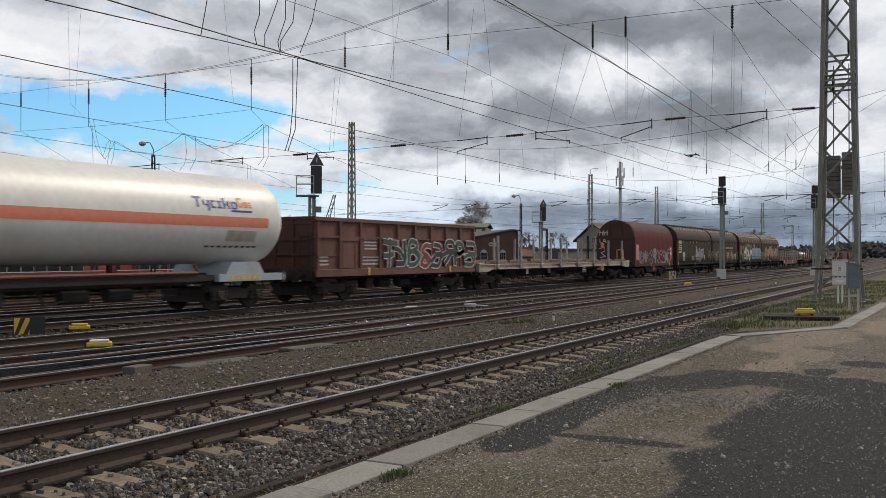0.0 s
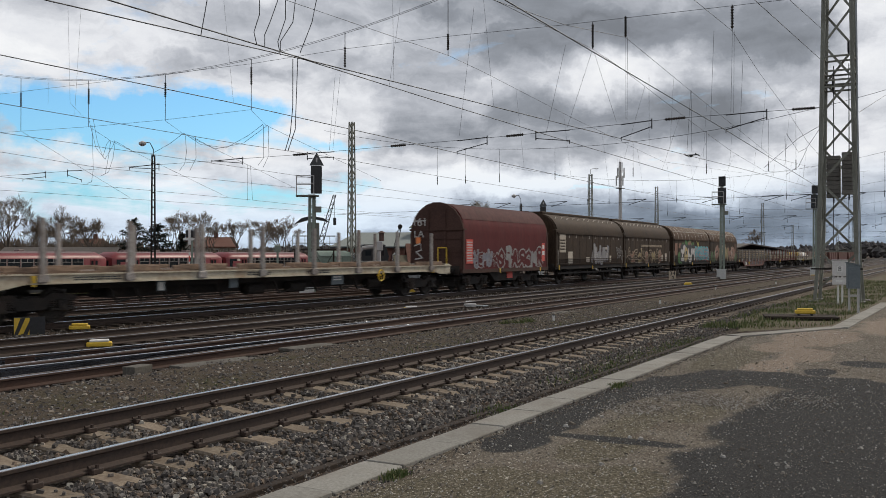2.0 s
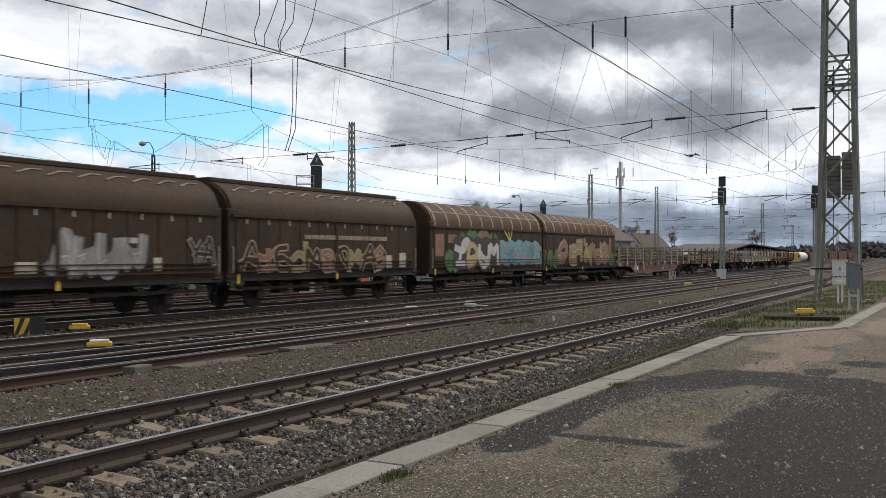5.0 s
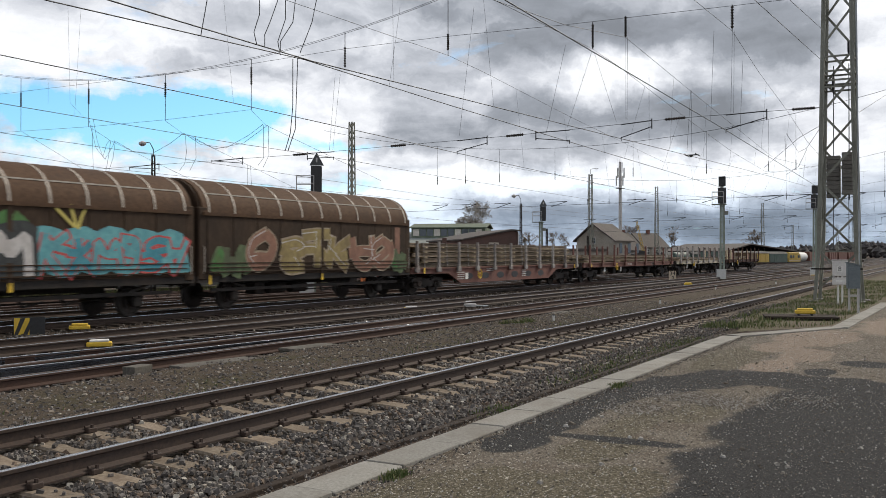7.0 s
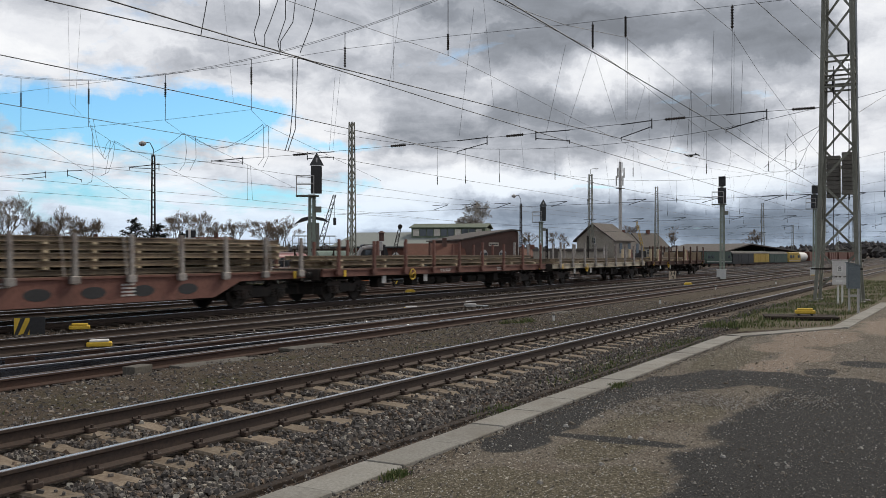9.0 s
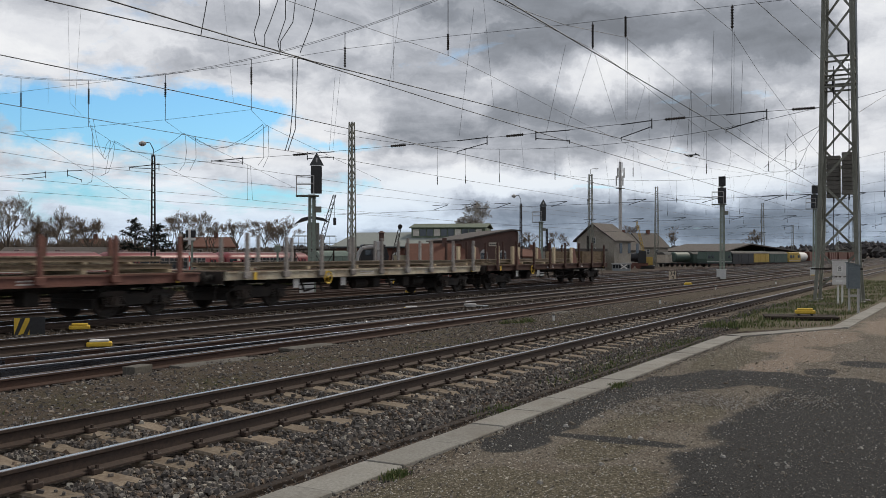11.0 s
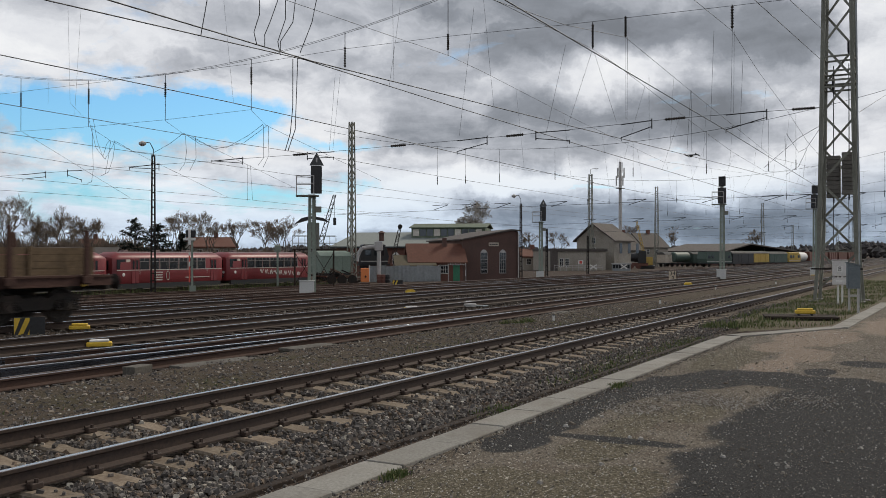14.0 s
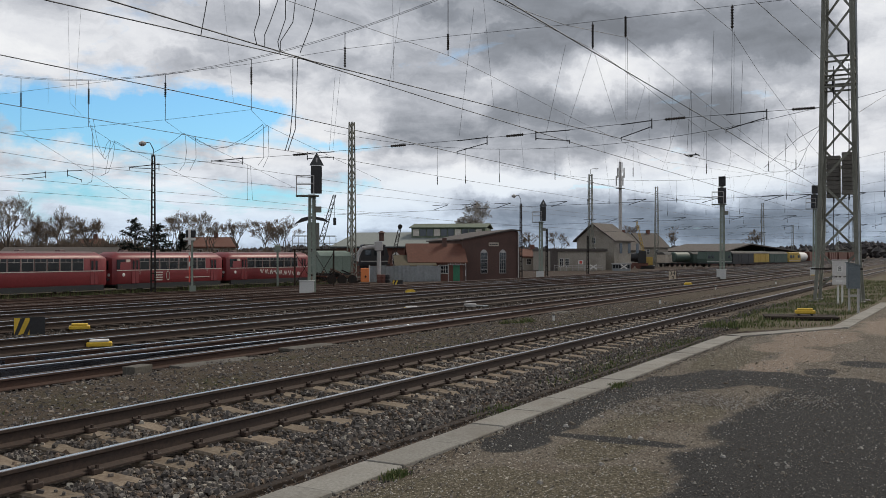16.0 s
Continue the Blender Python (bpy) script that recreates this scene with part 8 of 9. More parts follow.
def tiled_shed():
    m, w = frontage((94.7, 58.2), (99.4, 51.6))
    t = thing("tiled_shed", "small brick shed with a faded red tiled roof", "shed", m)
    part("wall", Mesh().box(0.3, w - 0.2, 0, 6, 0, 2.35).prism([(0, 2.3), (6, 2.3), (3, 4.25)], "x", w - 0.5, w - 0.2), M_BRICK_RED, t)
    part("gable", Mesh().prism([(-0.05, 0), (6, 0), (6, 2.4), (3, 4.3), (-0.05, 2.4)], "x", w - 0.19, w + 0.05), M_BRICK, t)
    part("roof", Mesh().prism([(-0.5, 2.1), (3, 4.35), (6.4, 2.1), (6.4, 2.25), (3, 4.52), (-0.5, 2.25)], "x", 1.2, w + 0.3), M_TILE, t, "faded red tiled roof")
    part("lean_to_roof", Mesh().prism([(-1.2, 1.75), (1.4, 3.0), (1.4, 3.1), (-1.2, 1.87)], "x", -0.4, 4.6), M_MOSS_ROOF, t, "mossy brown lean-to roof")
    window(t, 4.95, 0.95, 1.1, 0.9, -0.0, (4, 2))
    part("door", Mesh().box(6.7, 7.5, -0.05, 0, 0, 1.9), M_GREEN_DOOR, t, "bright green door")
    m = Mesh()
    for k in range(8):
        m.bar((6.0 + 0.3 * k, -1.0, 1.95), (6.0 + 0.3 * k, 0, 2.4), 0.03, 0.03)
    m.bar((5.95, -1.0, 1.95), (8.15, -1.0, 1.95), 0.05, 0.05).bar((6.0, -1.0, 0), (6.0, -1.0, 1.95), 0.06, 0.06).bar((8.1, -1.0, 0), (8.1, -1.0, 1.95), 0.06, 0.06)
    part("porch", m, M_GREY_BOX, t, "glazed grey porch frame")
    part("chimney", Mesh().box(5.7, 6.2, 2.4, 2.9, 4.0, 5.2), M_BRICK, t)
    part("notice", Mesh().box(8.0, 8.2, -0.04, 0, 0.6, 1.3), M_WHITE, t)


tiled_shed()


def long_hall():
    m, w = frontage((114.8, 81.8), (121.4, 61.6))
    t = thing("engine_shed", "long brick engine shed with a pale low-pitched roof", "engine shed", m)
    part("wall", Mesh().box(0, w, 0, 18, 0, 4.3), M_BRICK_RED, t)
    part("roof", Mesh().prism([(-0.6, 4.2), (14, 6.6), (18.4, 4.2), (18.4, 4.35), (14, 6.78), (-0.6, 4.38)], "x", -0.4, w + 0.4), M_FELT, t, "pale grey-green felt roof")
    part("gutter", Mesh().box(-0.4, w + 0.4, -0.75, -0.6, 4.1, 4.25), M_BLACK, t)
    for k in range(7):
        window(t, 2.6 + 2.2 * k, 1.9, 0.9, 1.2, 0, (3, 4), M_WHITE, True)
    c = part("clerestory", Mesh().box(10.2, w + 0.6, 8.0, 15, 5.0, 7.3), M_GREEN_TRIM, t, "green boarded clerestory")
    for k in range(10):
        x = 10.5 + k * (w - 10.2) / 10
        part("window", Mesh().box(x, x + (w - 10.2) / 10 - 0.18, 7.93, 8.02, 6.05, 7.1), M_GLASS if k % 3 else M_CURTAIN, c)
    part("clerestory_roof", Mesh().prism([(7.6, 7.25), (11.5, 7.9), (15.4, 7.25), (15.4, 7.4), (11.5, 8.07), (7.6, 7.4)], "x", 9.9, w + 0.9), M_GREEN_TRIM, t)


long_hall()


def sheet_wall():
    m, w = frontage((90.6, 59.4), (96.3, 53.2))
    t = thing("sheet_fence", "patched grey corrugated sheet fence", "fence", m)
    n = 9
    for k in range(n):
        x = k * w / n
        mm = Mesh()
        pts = [(x + w / n * j / 12, 0.03 * (j % 2)) for j in range(13)]
        mm.loft([[(a, b, 0) for a, b in pts], [(a, b, 1.85 + 0.06 * math.sin(k * 2.2)) for a, b in pts]], False, False)
        mm.loft([[(a, b + 0.03, 0) for a, b in pts], [(a, b + 0.03, 1.85 + 0.06 * math.sin(k * 2.2)) for a, b in pts]], False, False)
        part("sheet", mm, M_SHEET, t)
    for k in range(n + 1):
        part("post", Mesh().box(k * w / n - 0.04, k * w / n + 0.04, 0.07, 0.15, 0, 2.0), M_STEEL_GREY, t)
    part("white_post", Mesh().box(-0.12, 0.0, -0.05, 0.05, 0, 1.95), M_WHITE, t)


sheet_wall()


def oil_drum(x, y, col, label):
    t = thing("oil_drum", label, "drum", (x, y, level(y)), "drums by the fence")
    part("shell", Mesh().lathe([(0.28, 0), (0.3, 0.02), (0.3, 0.3), (0.315, 0.32), (0.3, 0.34), (0.3, 0.6), (0.315, 0.62), (0.3, 0.64), (0.3, 0.9), (0.27, 0.92)], (0, 0, 0), "z", 14), col, t, "", True)


for px, col, lb in (((88.6, 56.8), M_RED_RUST, "rust-red oil drum by the sheet fence"), ((88.8, 56.4), M_RED_RUST, "second rust-red drum by the sheet fence"), ((89.0, 56.0), M_BLACK, "black drum by the sheet fence")):
    oil_drum(px[0], px[1], col, lb)


def water_column():
    x, y = (89.4, 57.4)
    t = thing("water_crane", "grey cast-iron water crane with a swinging spout", "water crane", facing(x, y, level(y)))
    part("column", Mesh().rod((0, 0, -0.1), (0, 0, 4.4), 0.28, 12, 0.22), M_GREY_BOX, t)
    part("head", Mesh().box(-0.5, 0.45, -0.4, 0.4, 3.6, 4.7, 0.1), M_GREY_BOX, t)
    part("spout", Mesh().pipe([(-0.4, 0, 4.1), (-1.9, 0, 3.9), (-2.4, 0, 3.2), (-2.5, 0, 2.4)], 0.22, 8), M_GREY_BOX, t)
    part("cap", Mesh().rod((0.3, 0, 4.7), (0.3, 0, 5.6), 0.3, 10).rod((0.3, 0, 5.6), (0.3, 0, 5.85), 0.5, 10, 0.1), M_BRICK, t)


water_column()


def coaling_crane():
    x, y = (74.5, 55.4)
    t = thing("coaling_crane", "old rusty coaling crane on a steel trestle", "crane", facing(x, y, level(y)))
    tr = Mesh()
    for px in (-1.9, 0.0, 1.9):
        for py in (-1, 1):
            tr.bar((px, py, 0), (px, py, 3.6), 0.12, 0.12)
    for a, b in ((-1.9, 0.0), (0.0, 1.9), (0.0, -1.9), (1.9, 0.0)):
        tr.bar((a, -1, 0.2), (b, -1, 3.4), 0.06, 0.06)
    part("trestle", tr, M_WOOD_SLEEPER, t, "dark timber and steel trestle")
    part("deck", Mesh().box(-2.1, 2.1, -1.3, 1.3, 3.6, 3.75), M_WOOD_SLEEPER, t)
    r = Mesh()
    for px in np.linspace(-2.1, 2.1, 8):
        r.bar((px, -1.3, 3.75), (px, -1.3, 5.0), 0.05, 0.05)
    for z in (4.3, 5.0):
        r.bar((-2.1, -1.3, z), (2.1, -1.3, z), 0.05, 0.05).bar((-2.1, 1.3, z), (2.1, 1.3, z), 0.05, 0.05)
    part("railing", r, M_STEEL_GREY, t)
    part("cab_roof", Mesh().prism([(-1.9, 6.2), (-1.2, 6.75), (-0.2, 6.95), (0.9, 6.75), (1.5, 6.35), (0.9, 6.5), (-0.2, 6.7), (-1.2, 6.4)], "y", -0.9, 0.9), M_BLACK, t, "curved black cab roof")
    part("cab", Mesh().box(-0.7, 0.5, -0.6, 0.6, 3.75, 6.3, 0.1), M_STEEL_GREY, t)
    part("jib", lattice(Mesh(), (0.6, 0, 4.2), (2.0, 0, 9.1), 0.5, 0.25, 8, 0.08, 0.04), M_CHASSIS, t)
    part("hook_rope", Mesh().rod((2.0, 0, 9.1), (2.0, 0, 6.8), 0.02).box(1.85, 2.15, -0.1, 0.1, 6.1, 6.8), M_BLACK, t)


coaling_crane()


def jib_crane():
    x, y = (100.5, 62.2)
    t = thing("jib_crane", "slim rusty derrick jib leaning over the yard", "crane", facing(x, y, level(y)))
    part("jib", lattice(Mesh(), (-0.8, 0, 0), (0.7, 0, 6.6), 0.6, 0.3, 10, 0.09, 0.05), M_CHASSIS, t)
    part("pulley", Mesh().lathe([(0.3, -0.1), (0.3, 0.1)], (0.72, 0, 6.7), "y", 12), M_CHASSIS, t)


jib_crane()


def old_stock(name, a, b, h, body_mat, roof_mat, label, style, cat="rail vehicle", z=BASE):
    m, w = frontage(a, b, z + 0.1)
    t = thing(name, label, cat, m, "stored rail vehicles")
    if style == "tank":
        part("tank", Mesh().lathe([(0.2, 0.2), (1.0, 0.3), (1.25, 0.6), (1.25, w - 0.6), (1.0, w - 0.3), (0.2, w - 0.2)], (0, 1.4, 2.35), "x", 20), body_mat, t, "", True)
    elif style == "loco":
        part("body", Mesh().prism([(0.3, 1.0), (w - 0.3, 1.0), (w - 0.1, 2.0), (w - 0.5, h - 0.3), (0.5, h - 0.3), (0.1, 2.0)], "y", 0, 2.8), body_mat, t)
        for x in (0.8, 2.0, w - 1.6):
            part("window", Mesh().box(x, x + 0.8, -0.04, 0.0, 2.1, 2.8), M_GLASS, t)
        part("stripe", Mesh().box(0.2, w - 0.2, -0.02, 0.0, 1.3, 1.4), M_PALE_LINE, t)
        part("roof", Mesh().box(0.5, w - 0.5, 0.2, 2.6, h - 0.3, h, 0.1), roof_mat, t)
    elif style == "hopper":
        part("body", Mesh().prism([(0.2, h), (w - 0.2, h), (w - 0.9, 1.2), (0.9, 1.2)], "y", 0, 2.8), body_mat, t)
        for k in range(5):
            part("rib", Mesh().box(0.7 + k * (w - 1.5) / 4, 0.8 + k * (w - 1.5) / 4, -0.06, 0, 1.4, h), body_mat, t)
    else:
        part("body", Mesh().box(0.1, w - 0.1, 0, 2.8, 1.0, h - 0.6), body_mat, t)
        for k in range(4):
            part("board", Mesh().box(0.3 + k * (w - 0.6) / 4, 0.36 + k * (w - 0.6) / 4, -0.05, 0, 1.0, h - 0.6), body_mat, t)
        part("door", Mesh().box(w * 0.4, w * 0.62, -0.05, 0, 1.1, h - 0.8), body_mat, t)
        part("roof", Mesh().prism([(-0.1, h - 0.62), (0.5, h - 0.15), (1.4, h), (2.3, h - 0.15), (2.9, h - 0.62)], "x", 0, w), roof_mat, t, "", True)
    part("chassis", Mesh().box(0, w, 0.2, 2.6, 0.75, 1.02), M_BLACK, t)
    for x in (w * 0.2, w * 0.8):
        part("wheelset", WHEELSET, None, t, at=(x, 1.4, 0.46))


M_VAN_ROOF = surface("sooty_roof", (0.07, 0.07, 0.068), (0.12, 0.118, 0.112), 0.85, 0, 5, 0.5, None, 0.5, 0.02, 0.002, spec=0.2)
old_stock("box_van", (83.7, 61.5), (87.1, 59.6), 3.5, M_GREEN_PALE, M_GREEN_PALE, "faded green box van behind the scrap heap", "van")
old_stock("shunting_engine", (103.3, 69.4), (106.1, 66.4), 3.6, M_BLACK, M_BLACK, "black small shunting engine with pale lamps", "loco", z=-0.6)
old_stock("service_van", (224.0, 61.6), (227.3, 59.7), 3.6, M_LABEL, M_VAN_ROOF, "pale service van at the yard's far side", "van")
old_stock("tank_car", (225.3, 59.2), (231.3, 56.7), 3.6, M_LOCO_GREEN, M_LOCO_GREEN, "green round-roofed tank car in the sidings", "tank")
old_stock("box_van", (231.3, 56.7), (237.1, 54.4), 3.7, M_LOCO_GREEN, M_VAN_ROOF, "dark green box van with a grey roof", "van")
old_stock("electric_locomotive", (224.8, 51.9), (233.9, 47.7), 3.9, M_LOCO_GREEN, M_VAN_ROOF, "dark green electric locomotive with a pale stripe", "loco")
old_stock("box_van", (233.9, 47.7), (244.7, 44.6), 3.9, M_BLACK, M_VAN_ROOF, "black box van with pale daubs", "van")
old_stock("box_van", (244.7, 44.6), (252.9, 42.2), 3.9, M_OCHRE, M_VAN_ROOF, "ochre yellow service van in the sidings", "van")
old_stock("box_van", (252.9, 42.2), (263.6, 39.3), 3.8, M_LOCO_GREEN, M_VAN_ROOF, "green board-sided van in the sidings", "van")
old_stock("rail_crane", (265.9, 39.4), (271.7, 37.0), 3.6, M_OCHRE, M_OCHRE, "ochre and grey rail crane in the sidings", "loco")
old_stock("tank_car", (271.6, 37.3), (279.2, 35.9), 3.6, M_WHITE, M_WHITE, "white tank car in the far sidings", "tank")
for k in range(5):
    old_stock("hopper_wagon", ((279.2, 35.9), (291.3, 34.7), (303.4, 33.4), (315.6, 32.0), (327.9, 30.3))[k], ((291.2, 34.8), (303.3, 33.6), (315.5, 32.1), (327.8, 30.5), (340.0, 29.0))[k], 3.8, M_RED_RUST, M_RED_RUST, "rust-red hopper wagon in a far row", "hopper")


def scrap_heap():
    x, y = (82.3, 57.9)
    rnd = random.Random(14)
    t = thing("scrap_heap", "heap of old timbers and rusty iron parts", "scrap heap", facing(x, y, level(y)))
    for k in range(46):
        a = (rnd.uniform(-3.2, 2.6), rnd.uniform(-0.8, 0.8), rnd.uniform(0.1, 1.3))
        b = (a[0] + rnd.uniform(-1.4, 1.4), a[1] + rnd.uniform(-0.5, 0.5), a[2] + rnd.uniform(-0.3, 0.5))
        part("beam", Mesh().bar(a, b, rnd.uniform(0.06, 0.2), rnd.uniform(0.06, 0.2)), rnd.choice((M_WOOD_SLEEPER, M_CHASSIS, M_RED_RUST, M_DECK_WOOD)), t)
    for k in range(3):
        part("wheel", Mesh().lathe([(0.1, -0.05), (0.5, -0.05), (0.5, 0.05), (0.1, 0.05)], (-0.8 + 1.1 * k, -0.9, 0.5), "y", 16), M_CHASSIS, t)
    part("red_tank", Mesh().box(2.3, 3.2, -0.5, 0.5, 0.2, 1.7, 0.05), M_ORANGE, t, "orange-red metal tank")


scrap_heap()


def old_house():
    m, w = frontage((182.5, 68.6), (180.4, 60.0))
    t = thing("old_house", "plastered gabled house with a steep brown roof", "house", m)
    d, e, r = 6.5, 6.2, 9.3
    part("wall", Mesh().prism([(0, 0), (w, 0), (w, e), (w * 0.45, r - 0.25), (0, e)], "y", 0, d), M_RENDER, t)
    part("roof", Mesh().prism([(-0.6, e - 0.5), (w * 0.45, r), (w + 0.7, e - 0.5), (w + 0.7, e - 0.25), (w * 0.45, r + 0.28), (-0.6, e - 0.25)], "y", -0.6, d + 0.6), M_TILE_DARK, t, "steep brown tiled roof")
    for x, z in ((w * 0.42, 5.4), (w * 0.42, 3.4)):
        window(t, x, z, 0.8, 1.1, 0, (2, 2))
    part("pilaster", Mesh().box(w - 0.5, w + 0.3, -0.25, 0.0, 0, 5.2), M_RENDER, t)
    for k in range(3):
        g = Mesh().box(w, w + 0.05, 2.2 + 3.2 * k, 3.2 + 3.2 * k, 3.4, 5.4)
        part("window", g, M_GLASS, t)
    m2, w2 = frontage((167.8, 68.4), (176.7, 60.4))
    a = thing("annex", "long flat-roofed plaster annex with small windows", "annex", m2)
    part("wall", Mesh().box(0, w2, 0, 8, 0, 3.9), M_RENDER, a)
    part("roof", Mesh().box(-0.1, w2 + 0.2, -0.4, 8.2, 3.75, 4.3), M_TILE_DARK, a, "flat dark roof edge")
    part("side_pier", Mesh().box(-0.1, 1.2, -0.6, 0, 0, 4.3), M_TILE_DARK, a)
    for x in (1.9, 3.1):
        window(a, x, 0.8, 0.75, 1.5, 0, (2, 3))
    part("sign", Mesh().box(5.9, 7.0, -0.06, 0, 1.2, 2.0), M_WHITE, a, "white sign with a red field")
    part("sign_field", Mesh().box(6.15, 6.75, -0.075, -0.06, 1.35, 1.85), M_RED_LABEL, a)
    f = thing("rail_fence", "grey tubular fence before the annex", "fence", m2 @ Matrix.Translation((0, -2.5, 0)))
    for k in range(9):
        part("post", Mesh().rod((-0.5 + 1.3 * k, 0, 0), (-0.5 + 1.3 * k, 0, 1.1), 0.04), M_GREY_BOX, f)
    part("rail", Mesh().rod((-0.5, 0, 1.05), (9.9, 0, 1.05), 0.035).rod((-0.5, 0, 0.6), (9.9, 0, 0.6), 0.035), M_GREY_BOX, f)


old_house()


def plain_house(a, b, depth, e, r, wall, roof, label, z=BASE, axis="x"):
    m, w = frontage(a, b, z)
    t = thing("house", label, "house", m, "houses beyond the yard")
    part("wall", Mesh().box(0, w, 0, depth, 0, e).prism([(0, e), (depth, e), (depth / 2, r)], "x", 0.0, w), wall, t)
    part("roof", Mesh().prism([(-0.5, e - 0.3), (depth / 2, r + 0.05), (depth + 0.5, e - 0.3), (depth + 0.5, e - 0.05), (depth / 2, r + 0.35), (-0.5, e - 0.05)], "x", -0.4, w + 0.4), roof, t)
    part("chimney", Mesh().box(w * 0.6, w * 0.6 + 0.7, depth / 2 - 0.4, depth / 2 + 0.4, r - 0.3, r + 1.2), M_BRICK_RED, t)
    for k in range(max(2, int(w / 3))):
        window(t, 0.8 + k * 2.8, e - 1.7, 0.9, 1.1, 0, (2, 2))


plain_house((218.4, 69.8), (223.3, 67.1), 9, 4.2, 8.0, M_RENDER, M_TILE_DARK, "plaster house with a brown roof")
plain_house((235.3, 70.1), (242.2, 65.8), 9, 5.0, 8.4, M_RENDER, M_TILE_DARK, "long house with a brown tiled roof by the mast")
plain_house((123.3, 118.3), (129.3, 113.5), 11, 4.6, 6.0, M_RENDER, M_TILE, "pale house with a red tiled roof behind the railbuses")
plain_house((117.0, 140.2), (119.6, 137.5), 9, 4.2, 5.8, M_RENDER, M_TILE, "red-roofed house among the bare trees")
plain_house((174.4, 77.1), (178.8, 73.2), 8, 2.8, 4.0, M_RENDER, M_TILE, "low house with a red roof behind the signal")
for a, b, lb in (((77.7, 107.7), (86.2, 96.6), "long low shed roof behind the railbuses"),):
    m, w = frontage(a, b)
    t = thing("low_shed", lb, "shed", m)
    part("wall", Mesh().box(0, w, 0, 6, 0, 3.2), M_BRICK, t)
    part("roof", Mesh().prism([(-0.4, 3.1), (3, 4.0), (6.4, 3.1), (6.4, 3.25), (3, 4.15), (-0.4, 3.25)], "x", -0.3, w + 0.3), M_TILE_DARK, t)


def far_hall():
    m, w = frontage((267.9, 56.5), (317.6, 44.9))
    t = thing("goods_hall", "wide dark hall with a pale low-pitched roof", "hall", m)
    part("wall", Mesh().box(0, w, 0, 20, 0, 4.0), M_BRICK, t)
    part("roof", Mesh().prism([(-1, 3.9), (w * 0.3, 6.0), (w + 1, 3.9), (w + 1, 4.2), (w * 0.3, 6.35), (-1, 4.15)], "y", -0.8, 20), M_TILE_DARK, t, "dark grey sheet roof")
    part("sign", Mesh().box(3, 9, -0.06, 0, 3.0, 3.6), M_LABEL, t)


far_hall()


def antenna_tower():
    x, y = (198.5, 64.5)
    t = thing("antenna_tower", "slender grey radio mast with panel antennas", "antenna mast", (x, y, BASE))
    part("pole", Mesh().rod((0, 0, 0), (0, 0, 23.5), 0.42, 12, 0.3), M_GREY_BOX, t)
    part("platform", Mesh().lathe([(0.5, 0), (1.0, 0.02), (1.0, 0.15), (0.5, 0.17)], (0, 0, 17.6), "z", 14), M_GREY_BOX, t)
    for k in range(6):
        a = math.tau * k / 6
        part("antenna_panel", Mesh().box(-0.14, 0.14, -0.1, 0.1, 0, 2.2, 0.03), M_GREY_PALE, t, at=pose(0.85 * math.cos(a), 0.85 * math.sin(a), 18.2 + 1.8 * (k % 2), 0, 0, math.degrees(a)))
    for k in range(4):
        part("rod_antenna", Mesh().rod((0.5 * math.cos(k * 1.6), 0.5 * math.sin(k * 1.6), 21), (0.5 * math.cos(k * 1.6), 0.5 * math.sin(k * 1.6), 25 - 0.5 * k), 0.04), M_GREY_BOX, t)


antenna_tower()


